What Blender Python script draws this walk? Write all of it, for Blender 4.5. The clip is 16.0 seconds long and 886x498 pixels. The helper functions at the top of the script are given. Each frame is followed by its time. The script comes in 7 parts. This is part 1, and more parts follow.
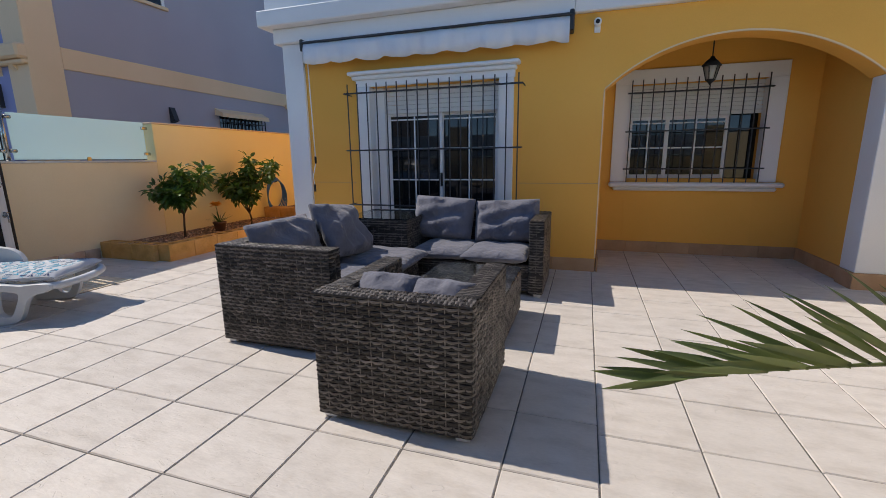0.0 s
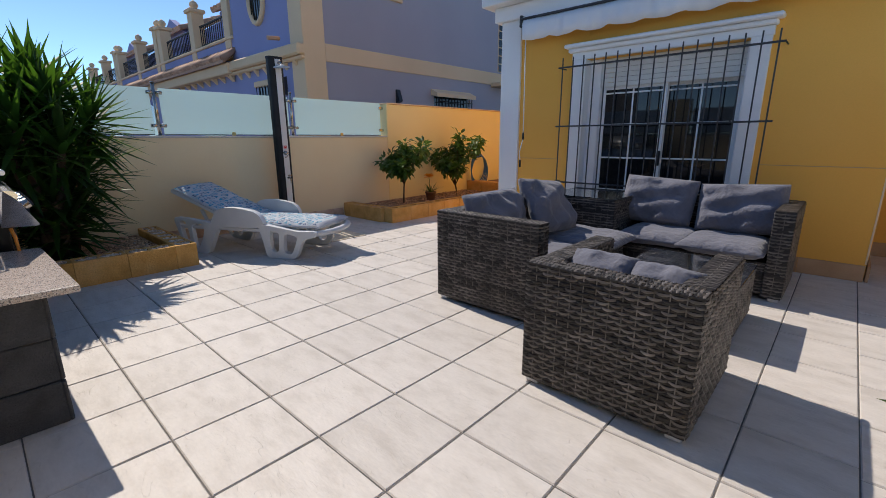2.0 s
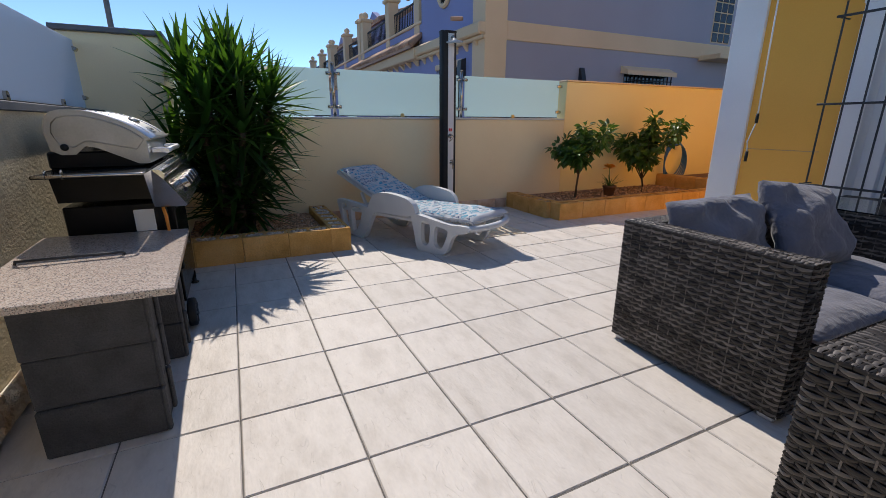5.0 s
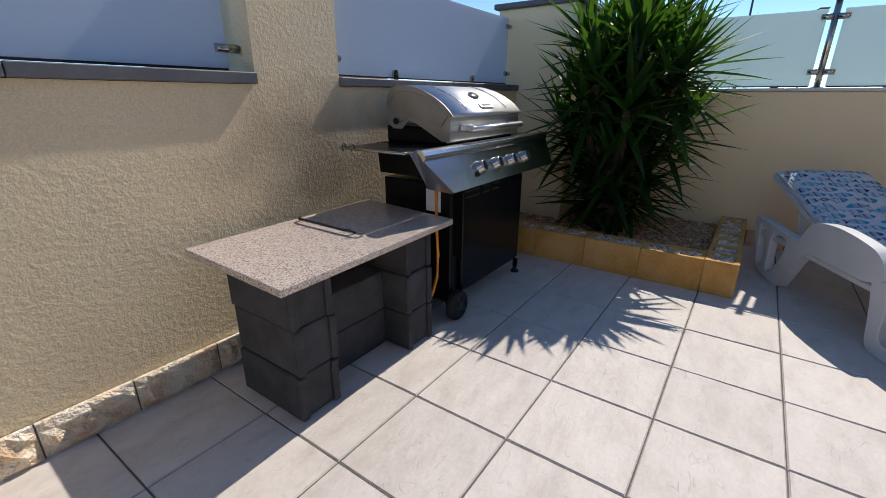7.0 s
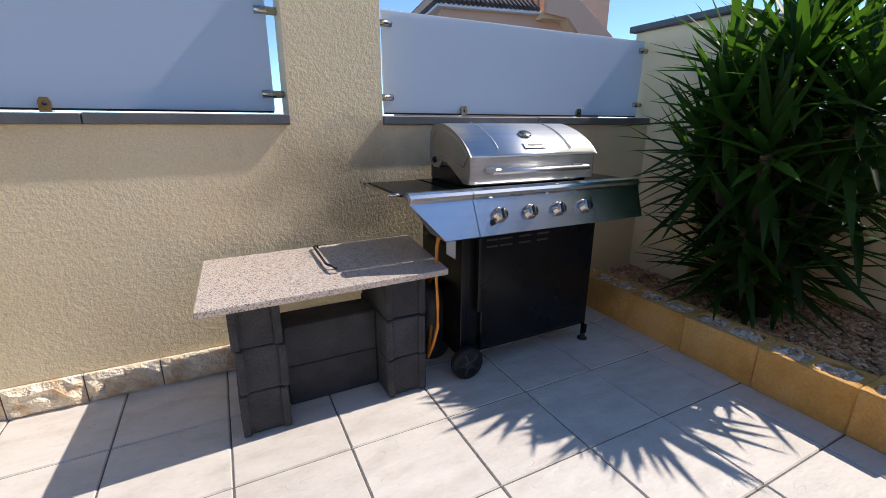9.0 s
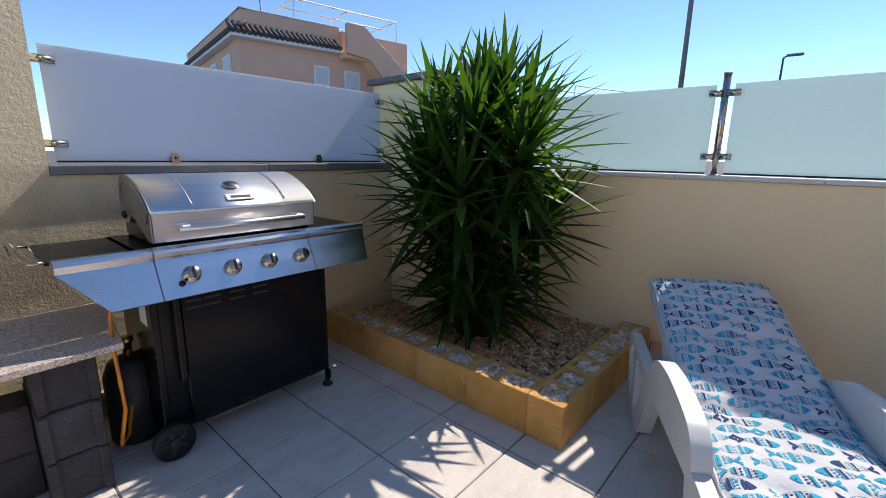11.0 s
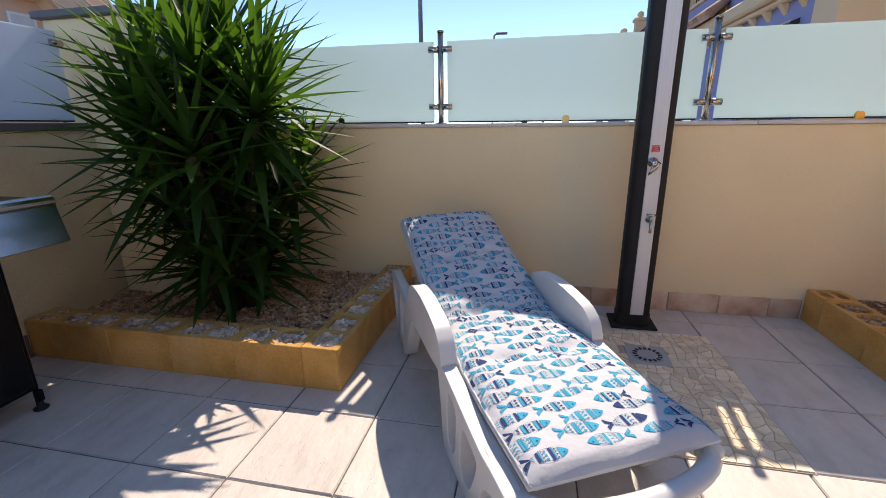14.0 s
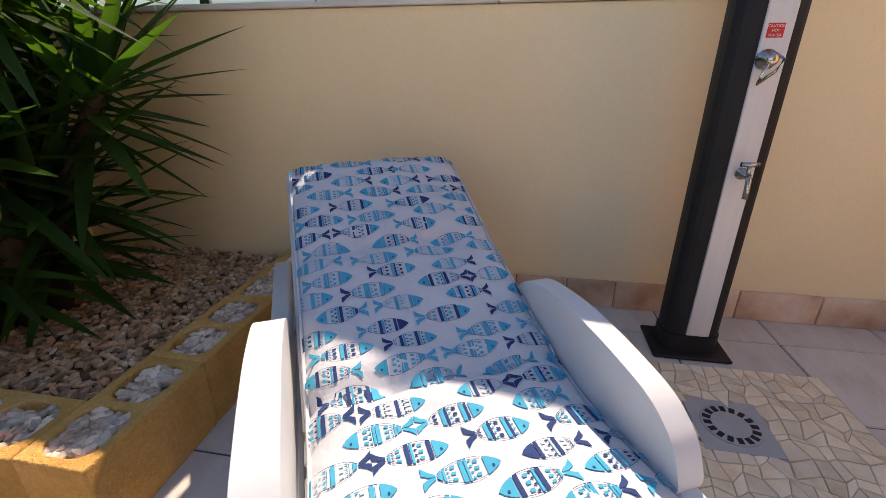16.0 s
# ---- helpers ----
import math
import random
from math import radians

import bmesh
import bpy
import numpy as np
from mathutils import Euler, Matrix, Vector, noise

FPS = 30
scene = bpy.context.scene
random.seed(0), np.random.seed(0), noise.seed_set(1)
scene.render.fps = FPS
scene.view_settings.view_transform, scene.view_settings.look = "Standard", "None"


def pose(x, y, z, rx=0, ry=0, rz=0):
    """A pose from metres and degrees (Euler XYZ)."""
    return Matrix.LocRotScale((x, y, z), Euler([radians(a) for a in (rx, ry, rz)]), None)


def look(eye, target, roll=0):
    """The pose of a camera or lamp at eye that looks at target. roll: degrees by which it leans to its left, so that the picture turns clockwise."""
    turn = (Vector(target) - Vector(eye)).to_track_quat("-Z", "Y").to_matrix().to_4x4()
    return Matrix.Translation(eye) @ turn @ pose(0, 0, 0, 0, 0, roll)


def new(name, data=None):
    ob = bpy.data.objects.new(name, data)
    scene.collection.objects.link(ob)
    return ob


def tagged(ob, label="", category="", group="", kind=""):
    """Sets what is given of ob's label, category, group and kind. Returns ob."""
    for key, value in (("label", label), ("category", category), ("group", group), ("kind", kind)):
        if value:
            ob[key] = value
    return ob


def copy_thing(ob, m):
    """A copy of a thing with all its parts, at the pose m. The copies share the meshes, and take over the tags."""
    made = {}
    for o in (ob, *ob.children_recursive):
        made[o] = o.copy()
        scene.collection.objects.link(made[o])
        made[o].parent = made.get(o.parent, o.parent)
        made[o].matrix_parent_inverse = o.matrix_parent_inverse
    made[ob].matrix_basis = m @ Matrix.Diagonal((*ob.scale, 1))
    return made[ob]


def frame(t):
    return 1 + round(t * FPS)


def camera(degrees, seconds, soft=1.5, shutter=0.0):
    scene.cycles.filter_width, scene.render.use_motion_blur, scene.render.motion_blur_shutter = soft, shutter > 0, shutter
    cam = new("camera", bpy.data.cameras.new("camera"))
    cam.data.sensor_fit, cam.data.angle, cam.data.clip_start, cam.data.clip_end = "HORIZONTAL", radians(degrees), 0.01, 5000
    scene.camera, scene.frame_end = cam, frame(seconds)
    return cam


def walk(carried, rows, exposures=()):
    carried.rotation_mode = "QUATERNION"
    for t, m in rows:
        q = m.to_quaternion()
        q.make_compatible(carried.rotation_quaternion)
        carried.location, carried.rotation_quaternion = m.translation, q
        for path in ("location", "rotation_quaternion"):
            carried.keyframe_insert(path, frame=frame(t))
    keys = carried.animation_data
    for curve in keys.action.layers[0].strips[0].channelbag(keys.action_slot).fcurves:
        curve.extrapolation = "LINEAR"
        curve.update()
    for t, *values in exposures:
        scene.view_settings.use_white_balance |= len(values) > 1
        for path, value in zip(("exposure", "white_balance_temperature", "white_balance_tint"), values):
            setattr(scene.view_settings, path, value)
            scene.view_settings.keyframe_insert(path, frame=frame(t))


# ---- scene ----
cam = camera(91.3, 16.0, soft=0.7)
METRES, EYE, TILT, LEAN, TURN = 6.1, 1.28, 0.0, 0.0, 18.1
ROWS = [
    (0.0, 0.0, 0.0, 0.0, -0.14, -11.65, 0.67),
    (0.5, -0.0072, -0.0022, -0.001, 7.47, -12.05, 1.14),
    (1.0, -0.0131, -0.006, -0.0012, 13.05, -12.73, 1.56),
    (1.5, -0.0188, -0.0115, -0.0008, 18.69, -13.53, 0.92),
    (2.0, -0.0238, -0.0143, -0.0022, 24.53, -14.29, 0.33),
    (2.5, -0.0306, -0.0136, -0.0036, 29.52, -14.88, 0.2),
    (3.0, -0.0367, -0.0131, -0.0058, 34.49, -15.3, 0.04),
    (5.5, -0.1232, 0.1429, -0.0067, 55.35, -16.57, 0.26),
    (6.0, -0.1626, 0.1952, -0.0069, 69.02, -17.4, 1.5),
    (6.5, -0.1939, 0.2438, 0.0005, 84.52, -18.16, 2.87),
    (7.0, -0.2074, 0.2876, -0.0043, 107.06, -19.48, -0.22),
    (7.5, -0.2249, 0.3209, -0.0079, 126.39, -20.74, -1.3),
    (8.0, -0.2561, 0.3533, -0.0015, 135.36, -20.72, -1.07),
    (8.5, -0.2867, 0.3788, 0.0037, 135.97, -17.78, -0.7),
    (9.0, -0.3208, 0.4117, 0.0067, 135.07, -16.45, -0.28),
    (9.5, -0.3412, 0.4336, 0.0084, 129.34, -15.38, -0.65),
    (10.0, -0.3698, 0.4554, 0.0077, 121.26, -14.52, -0.84),
    (12.5, -0.3761, 0.5247, 0.0534, 98.11, -6.1, -0.98),
    (13.0, -0.3725, 0.5224, 0.0405, 87.34, -7.92, -1.27),
    (13.5, -0.3663, 0.5119, 0.0257, 83.79, -14.19, 0.31),
    (14.0, -0.377, 0.5139, 0.0057, 83.33, -16.0, 0.57),
    (14.5, -0.4263, 0.5325, -0.0181, 82.84, -18.48, 0.71),
    (15.0, -0.4776, 0.5484, -0.0318, 82.98, -21.75, 0.07),
    (15.5, -0.5335, 0.5589, -0.0357, 83.08, -22.71, 0.14),
    (16.0, -0.5722, 0.5764, -0.0365, 81.94, -22.48, 0.07),
]
EXPOSURES = [(0.0, 0.69, 6910, 11), (5.5, 0.66, 6810, 11), (6.5, 0.69, 6780, 11), (7.5, 0.82, 6760, 11), (9.0, 1.14, 6770, 11), (10.0, 1.2, 6990, 12), (12.5, 1.0, 6870, 11), (13.5, 1.18, 7400, 15), (15.0, 1.33, 8080, 19), (16.0, 1.51, 8320, 20)]
walk(cam, [(t, pose(0, 0, EYE, TILT, LEAN, TURN) @ pose(METRES * x, METRES * y, METRES * z, 90 + pitch, roll, yaw)) for t, x, y, z, yaw, pitch, roll in ROWS], EXPOSURES)

# ---- light ----
SUN = Vector((-0.615, 0.068, 0.70)).normalized()
world = bpy.data.worlds.new("world")
scene.world = world
world.use_nodes = True
wn = world.node_tree
sky = wn.nodes.new("ShaderNodeTexSky")
sky.sky_type = "NISHITA"
sky.sun_disc = False
sky.sun_elevation = math.asin(SUN.z)
sky.sun_rotation = math.atan2(SUN.x, SUN.y) % (2 * math.pi)
sky.altitude, sky.air_density, sky.dust_density, sky.ozone_density = 2200, 0.60, 0.0, 1.6
wn.nodes["Background"].inputs["Strength"].default_value = 0.138
deep = wn.nodes.new("ShaderNodeVectorMath")
deep.operation = "MULTIPLY"
deep.inputs[1].default_value = (0.81, 0.965, 1.03)
wn.links.new(sky.outputs[0], deep.inputs[0])
wn.links.new(deep.outputs[0], wn.nodes["Background"].inputs["Color"])
sun_data = bpy.data.lights.new("sun", "SUN")
sun_data.energy, sun_data.angle, sun_data.color = 2.35, radians(0.53), (1.0, 0.95, 0.88)
sun_lamp = new("sun", sun_data)
sun_lamp.matrix_basis = look(SUN * 20, (0, 0, 0))


# ---- materials ----
def mat(name, stops, scale=4.0, rough=0.7, metal=0.0, bump=(), fine=0.0, fine_scale=90.0, rnd=0.0, island=0.0, stretch=(1, 1, 1), detail=4.0, spec=0.5, coat=0.0, sheen=0.0, veins=0.0):
    """A node material: a broad colour noise, a fine grain over it, and relief. bump: rows of (scale, strength, distance)."""
    m = bpy.data.materials.new(name)
    m.use_nodes = True
    nt = m.node_tree
    N, L = nt.nodes.new, nt.links.new
    b = nt.nodes["Principled BSDF"]
    b.inputs["Roughness"].default_value = rough
    b.inputs["Metallic"].default_value = metal
    b.inputs["Specular IOR Level"].default_value = spec
    b.inputs["Coat Weight"].default_value = coat
    b.inputs["Sheen Weight"].default_value = sheen
    tc = N("ShaderNodeTexCoord")
    mp = N("ShaderNodeMapping")
    mp.inputs["Scale"].default_value = stretch
    L(tc.outputs["Object"], mp.inputs["Vector"])
    vec = mp.outputs[0]
    info = N("ShaderNodeObjectInfo")
    if rnd:
        mul = N("ShaderNodeVectorMath")
        mul.operation = "SCALE"
        mul.inputs[0].default_value = (37.0, 17.0, 53.0)
        L(info.outputs["Random"], mul.inputs["Scale"])
        add = N("ShaderNodeVectorMath")
        L(vec, add.inputs[0])
        L(mul.outputs[0], add.inputs[1])
        vec = add.outputs[0]
    n1 = N("ShaderNodeTexNoise")
    n1.inputs["Scale"].default_value, n1.inputs["Detail"].default_value = scale, detail
    L(vec, n1.inputs["Vector"])
    ramp = N("ShaderNodeValToRGB")
    el = ramp.color_ramp.elements
    while len(el) < len(stops):
        el.new(0.5)
    for i, c in enumerate(stops):
        el[i].position = 0.3 + 0.4 * i / max(1, len(stops) - 1)
        el[i].color = (*c, 1)
    L(n1.outputs["Fac"], ramp.inputs[0])
    col = ramp.outputs[0]

    def times(col, src, amount):
        lo = N("ShaderNodeMapRange")
        lo.inputs["From Min"].default_value, lo.inputs["From Max"].default_value = 0.0, 1.0
        lo.inputs["To Min"].default_value, lo.inputs["To Max"].default_value = 1 - amount, 1 + amount
        L(src, lo.inputs["Value"])
        mix = N("ShaderNodeVectorMath")
        mix.operation = "SCALE"
        L(col, mix.inputs[0])
        L(lo.outputs[0], mix.inputs["Scale"])
        return mix.outputs[0]
    if fine:
        n2 = N("ShaderNodeTexNoise")
        n2.inputs["Scale"].default_value, n2.inputs["Detail"].default_value = fine_scale, 2.0
        L(vec, n2.inputs["Vector"])
        col = times(col, n2.outputs["Fac"], fine)
    groove = None
    if veins:
        nv, nm = N("ShaderNodeTexNoise"), N("ShaderNodeTexNoise")
        nv.inputs["Scale"].default_value, nv.inputs["Detail"].default_value, nv.inputs["Distortion"].default_value = 4.5, 1.0, 1.6
        nm.inputs["Scale"].default_value, nm.inputs["Detail"].default_value = 9.0, 2.0
        L(vec, nv.inputs["Vector"])
        L(vec, nm.inputs["Vector"])
        off, ab, ln, ms, mu = N("ShaderNodeMath"), N("ShaderNodeMath"), N("ShaderNodeMapRange"), N("ShaderNodeMapRange"), N("ShaderNodeMath")
        off.operation, ab.operation, mu.operation = "SUBTRACT", "ABSOLUTE", "MULTIPLY"
        off.inputs[1].default_value = 0.5
        ln.inputs["From Min"].default_value, ln.inputs["From Max"].default_value, ln.inputs["To Min"].default_value, ln.inputs["To Max"].default_value = 0.0, 0.014, 1.0, 0.0
        ms.inputs["From Min"].default_value, ms.inputs["From Max"].default_value = 0.52, 0.6
        L(nv.outputs["Fac"], off.inputs[0])
        L(off.outputs[0], ab.inputs[0])
        L(ab.outputs[0], ln.inputs["Value"])
        L(nm.outputs["Fac"], ms.inputs["Value"])
        L(ln.outputs[0], mu.inputs[0])
        L(ms.outputs[0], mu.inputs[1])
        groove = mu.outputs[0]
        dk = N("ShaderNodeMath")
        dk.operation = "MULTIPLY_ADD"
        dk.inputs[1].default_value, dk.inputs[2].default_value = -veins, 1.0
        L(groove, dk.inputs[0])
        sc = N("ShaderNodeVectorMath")
        sc.operation = "SCALE"
        L(col, sc.inputs[0])
        L(dk.outputs[0], sc.inputs["Scale"])
        col = sc.outputs[0]
    if rnd:
        col = times(col, info.outputs["Random"], rnd)
    if island:
        geo = N("ShaderNodeNewGeometry")
        col = times(col, geo.outputs["Random Per Island"], island)
    L(col, b.inputs["Base Color"])
    last = None
    if groove:
        gp = N("ShaderNodeBump")
        gp.invert = True
        gp.inputs["Strength"].default_value, gp.inputs["Distance"].default_value = 0.35, 0.004
        L(groove, gp.inputs["Height"])
        last = gp.outputs[0]
    for s, st, di in bump:
        nb = N("ShaderNodeTexNoise")
        nb.inputs["Scale"].default_value, nb.inputs["Detail"].default_value = s, 3.0
        L(vec, nb.inputs["Vector"])
        bp = N("ShaderNodeBump")
        bp.inputs["Strength"].default_value, bp.inputs["Distance"].default_value = st, di
        L(nb.outputs["Fac"], bp.inputs["Height"])
        if last:
            L(last, bp.inputs["Normal"])
        last = bp.outputs[0]
    if last:
        L(last, b.inputs["Normal"])
    return m


def speckle(name, colours, scale, rough):
    """Granite-like flecks: cells of a Voronoi texture in several colours."""
    m = bpy.data.materials.new(name)
    m.use_nodes = True
    nt = m.node_tree
    N, L = nt.nodes.new, nt.links.new
    b = nt.nodes["Principled BSDF"]
    b.inputs["Roughness"].default_value = rough
    tc, vo, ramp = N("ShaderNodeTexCoord"), N("ShaderNodeTexVoronoi"), N("ShaderNodeValToRGB")
    vo.inputs["Scale"].default_value = scale
    sep = N("ShaderNodeSeparateColor")
    ramp.color_ramp.interpolation = "CONSTANT"
    el = ramp.color_ramp.elements
    while len(el) < len(colours):
        el.new(0.5)
    for i, c in enumerate(colours):
        el[i].position = i / len(colours)
        el[i].color = (*c, 1)
    L(tc.outputs["Object"], vo.inputs["Vector"])
    L(vo.outputs["Color"], sep.inputs[0])
    L(sep.outputs[0], ramp.inputs[0])
    L(ramp.outputs[0], b.inputs["Base Color"])
    return m


def glassy(name, tint, frosted):
    m = bpy.data.materials.new(name)
    m.use_nodes = True
    nt = m.node_tree
    N, L = nt.nodes.new, nt.links.new
    out, b = nt.nodes["Material Output"], nt.nodes["Principled BSDF"]
    if not frosted:
        b.inputs["Base Color"].default_value = (*tint, 1)
        b.inputs["Roughness"].default_value = 0.02
        b.inputs["Transmission Weight"].default_value = 1.0
        b.inputs["IOR"].default_value = 1.45
        return m
    b.inputs["Base Color"].default_value = (*tint, 1)
    b.inputs["Roughness"].default_value = 0.22
    tr = N("ShaderNodeBsdfTranslucent")
    tr.inputs["Color"].default_value = (*tint, 1)
    clear = N("ShaderNodeBsdfTransparent")
    clear.inputs["Color"].default_value = (*tint, 1)
    mx, mx2 = N("ShaderNodeMixShader"), N("ShaderNodeMixShader")
    mx.inputs[0].default_value = 0.62
    mx2.inputs[0].default_value = 0.1
    L(b.outputs[0], mx.inputs[1])
    L(tr.outputs[0], mx.inputs[2])
    L(mx.outputs[0], mx2.inputs[1])
    L(clear.outputs[0], mx2.inputs[2])
    L(mx2.outputs[0], out.inputs["Surface"])
    return m


CREAM = mat("cream_render", [(0.85, 0.70, 0.44), (0.89, 0.745, 0.48), (0.91, 0.77, 0.50)], 0.9, 0.9, bump=[(110, 0.25, 0.004), (420, 0.2, 0.002)], fine=0.05)
CREAM_ROUGH = mat("cream_rough_render", [(0.70, 0.57, 0.37), (0.79, 0.66, 0.44), (0.82, 0.70, 0.48)], 1.3, 0.92, bump=[(42, 0.42, 0.016), (130, 0.45, 0.007)], fine=0.2, fine_scale=130)


def soot(m, centre, size, share):
    """A greasy grey smoke stain with a ragged outline on the wall behind the barbecue."""
    nt = m.node_tree
    N, L = nt.nodes.new, nt.links.new
    b = nt.nodes["Principled BSDF"]
    col = b.inputs["Base Color"].links[0].from_socket
    tc, mp, ln, no, ad, mr, sc = N("ShaderNodeTexCoord"), N("ShaderNodeMapping"), N("ShaderNodeVectorMath"), N("ShaderNodeTexNoise"), N("ShaderNodeMath"), N("ShaderNodeMapRange"), N("ShaderNodeVectorMath")
    mp.vector_type = "TEXTURE"
    mp.inputs["Location"].default_value, mp.inputs["Scale"].default_value = centre, size
    ln.operation, ad.operation, sc.operation = "LENGTH", "MULTIPLY_ADD", "SCALE"
    no.inputs["Scale"].default_value, no.inputs["Detail"].default_value = 5.0, 5.0
    ad.inputs[1].default_value = 1.1
    mr.inputs["From Min"].default_value, mr.inputs["From Max"].default_value = 0.75, 1.6
    mr.inputs["To Min"].default_value, mr.inputs["To Max"].default_value = 1.0 - share, 1.0
    L(tc.outputs["Object"], mp.inputs["Vector"])
    L(tc.outputs["Object"], no.inputs["Vector"])
    L(mp.outputs[0], ln.inputs[0])
    L(no.outputs["Fac"], ad.inputs[0])
    L(ln.outputs["Value"], ad.inputs[2])
    L(ad.outputs[0], mr.inputs["Value"])
    L(col, sc.inputs[0])
    L(mr.outputs[0], sc.inputs["Scale"])
    L(sc.outputs[0], b.inputs["Base Color"])


soot(CREAM_ROUGH, (-3.34, -0.64, 0.86), (0.66, 0.5, 0.50), 0.5)
YELLOW = mat("yellow_render", [(0.91, 0.73, 0.36), (0.94, 0.77, 0.40)], 0.8, 0.9, bump=[(120, 0.2, 0.004)], fine=0.05)
OCHRE = mat("ochre_render", [(0.78, 0.395, 0.07), (0.83, 0.425, 0.08), (0.85, 0.445, 0.09)], 0.7, 0.88, bump=[(130, 0.25, 0.004), (500, 0.15, 0.002)], fine=0.05)
WHITE = mat("white_paint", [(0.74, 0.74, 0.75), (0.80, 0.80, 0.80)], 1.5, 0.7, bump=[(90, 0.12, 0.003)], fine=0.03)
LILAC = mat("lilac_render", [(0.27, 0.29, 0.50), (0.31, 0.33, 0.55)], 0.6, 0.9, bump=[(90, 0.2, 0.004)], fine=0.04)
MAUVE = mat("mauve_grey_render", [(0.36, 0.345, 0.40), (0.41, 0.39, 0.445)], 0.5, 0.9, bump=[(90, 0.2, 0.004)], fine=0.04)
PEACH = mat("peach_trim", [(0.76, 0.55, 0.34), (0.82, 0.60, 0.38)], 1.0, 0.85, bump=[(90, 0.2, 0.004)], fine=0.05)
SALMON = mat("salmon_render", [(0.70, 0.42, 0.285), (0.75, 0.46, 0.32)], 0.5, 0.9, bump=[(60, 0.2, 0.004)], fine=0.05)
ROOF = mat("roof_tile", [(0.42, 0.24, 0.16), (0.55, 0.34, 0.22)], 3, 0.85, island=0.25)
DARKROOF = mat("dark_roof_tile", [(0.055, 0.045, 0.05), (0.09, 0.07, 0.07)], 3, 0.7, island=0.25)
TILE = mat("stone_look_tile", [(0.56, 0.505, 0.455), (0.635, 0.58, 0.53), (0.675, 0.62, 0.57)], 5.0, 0.62, bump=[(7, 0.35, 0.02), (34, 0.25, 0.006)], fine=0.06, fine_scale=40, rnd=0.05, stretch=(1, 2.2, 1), detail=6, veins=0.08)
JOINT = mat("grout", [(0.11, 0.10, 0.09), (0.17, 0.155, 0.14)], 12, 0.95, fine=0.2)
SLATE = mat("slate_coping", [(0.10, 0.105, 0.12), (0.15, 0.155, 0.17)], 6, 0.6, bump=[(60, 0.3, 0.003)], fine=0.1)
MARBLE = mat("white_coping", [(0.62, 0.60, 0.57), (0.72, 0.70, 0.67)], 3, 0.5, fine=0.06)
SPLIT = mat("split_stone", [(0.68, 0.44, 0.25), (0.86, 0.72, 0.54), (0.90, 0.82, 0.71)], 9, 0.9, bump=[(30, 0.9, 0.03), (120, 0.6, 0.008)], fine=0.15, rnd=0.12)
SKIRT = mat("skirting_stone", [(0.46, 0.25, 0.15), (0.66, 0.46, 0.32), (0.76, 0.62, 0.49)], 5, 0.75, bump=[(30, 0.3, 0.006)], fine=0.1, rnd=0.14)
PORCHSKIRT = mat("terracotta_skirting", [(0.40, 0.23, 0.12), (0.50, 0.31, 0.18)], 5, 0.7, fine=0.1, rnd=0.08)
PLANTER = mat("ochre_block", [(0.60, 0.31, 0.075), (0.72, 0.39, 0.115), (0.77, 0.45, 0.165)], 5, 0.92, bump=[(55, 0.6, 0.010), (190, 0.8, 0.005)], fine=0.22, rnd=0.06)
SOIL = mat("soil", [(0.16, 0.085, 0.045), (0.26, 0.15, 0.085)], 20, 0.95, bump=[(60, 0.8, 0.02)])
PEBBLEDARK = mat("rusty_pebble", [(0.40, 0.19, 0.09), (0.55, 0.32, 0.18), (0.68, 0.47, 0.32)], 14, 0.75, island=0.45)
PEBBLE = mat("pebble", [(0.50, 0.33, 0.23), (0.66, 0.51, 0.40), (0.76, 0.66, 0.56)], 14, 0.75, island=0.4)
DARKBLOCK = mat("charcoal_block", [(0.040, 0.041, 0.046), (0.075, 0.077, 0.085)], 7, 0.95, bump=[(45, 0.6, 0.012), (150, 0.9, 0.008)], fine=0.3, fine_scale=140, rnd=0.12)
GRANITE = speckle("pink_granite", [(0.52, 0.43, 0.37), (0.60, 0.52, 0.46), (0.46, 0.38, 0.34), (0.66, 0.58, 0.52), (0.22, 0.19, 0.18), (0.62, 0.48, 0.40)], 230, 0.2)
STEEL = mat("brushed_steel", [(0.70, 0.70, 0.71), (0.78, 0.78, 0.79)], 3, 0.35, 1.0, stretch=(0.3, 6, 30), bump=[(160, 0.04, 0.001)])
DULLSTEEL = mat("dull_end_steel", [(0.40, 0.39, 0.37), (0.50, 0.49, 0.47)], 6, 0.4, 1.0, bump=[(40, 0.06, 0.003)], fine=0.1)
POLISHED = mat("polished_fascia_steel", [(0.60, 0.61, 0.63), (0.72, 0.73, 0.75)], 3, 0.22, 1.0, stretch=(0.3, 6, 30), bump=[(160, 0.02, 0.001)])
CHROME = mat("polished_steel", [(0.46, 0.42, 0.37), (0.54, 0.50, 0.45)], 3, 0.2, 1.0)
BLACK = mat("black_enamel", [(0.006, 0.006, 0.007), (0.010, 0.010, 0.011)], 5, 0.24, fine=0.1, spec=0.2)
BLACKMATT = mat("black_plastic", [(0.014, 0.014, 0.015), (0.022, 0.022, 0.023)], 9, 0.55, fine=0.1, spec=0.25)
IRON = mat("grey_iron", [(0.030, 0.031, 0.036), (0.045, 0.046, 0.052)], 9, 0.5, 0.3, fine=0.1)
PLASTIC = mat("white_plastic", [(0.64, 0.65, 0.66), (0.70, 0.71, 0.71)], 6, 0.38, fine=0.03)
FABRIC = mat("grey_cushion_fabric", [(0.13, 0.13, 0.158), (0.175, 0.175, 0.21)], 7, 0.95, bump=[(6, 0.55, 0.06), (17, 0.5, 0.03), (900, 0.2, 0.001)], fine=0.08, sheen=0.2)
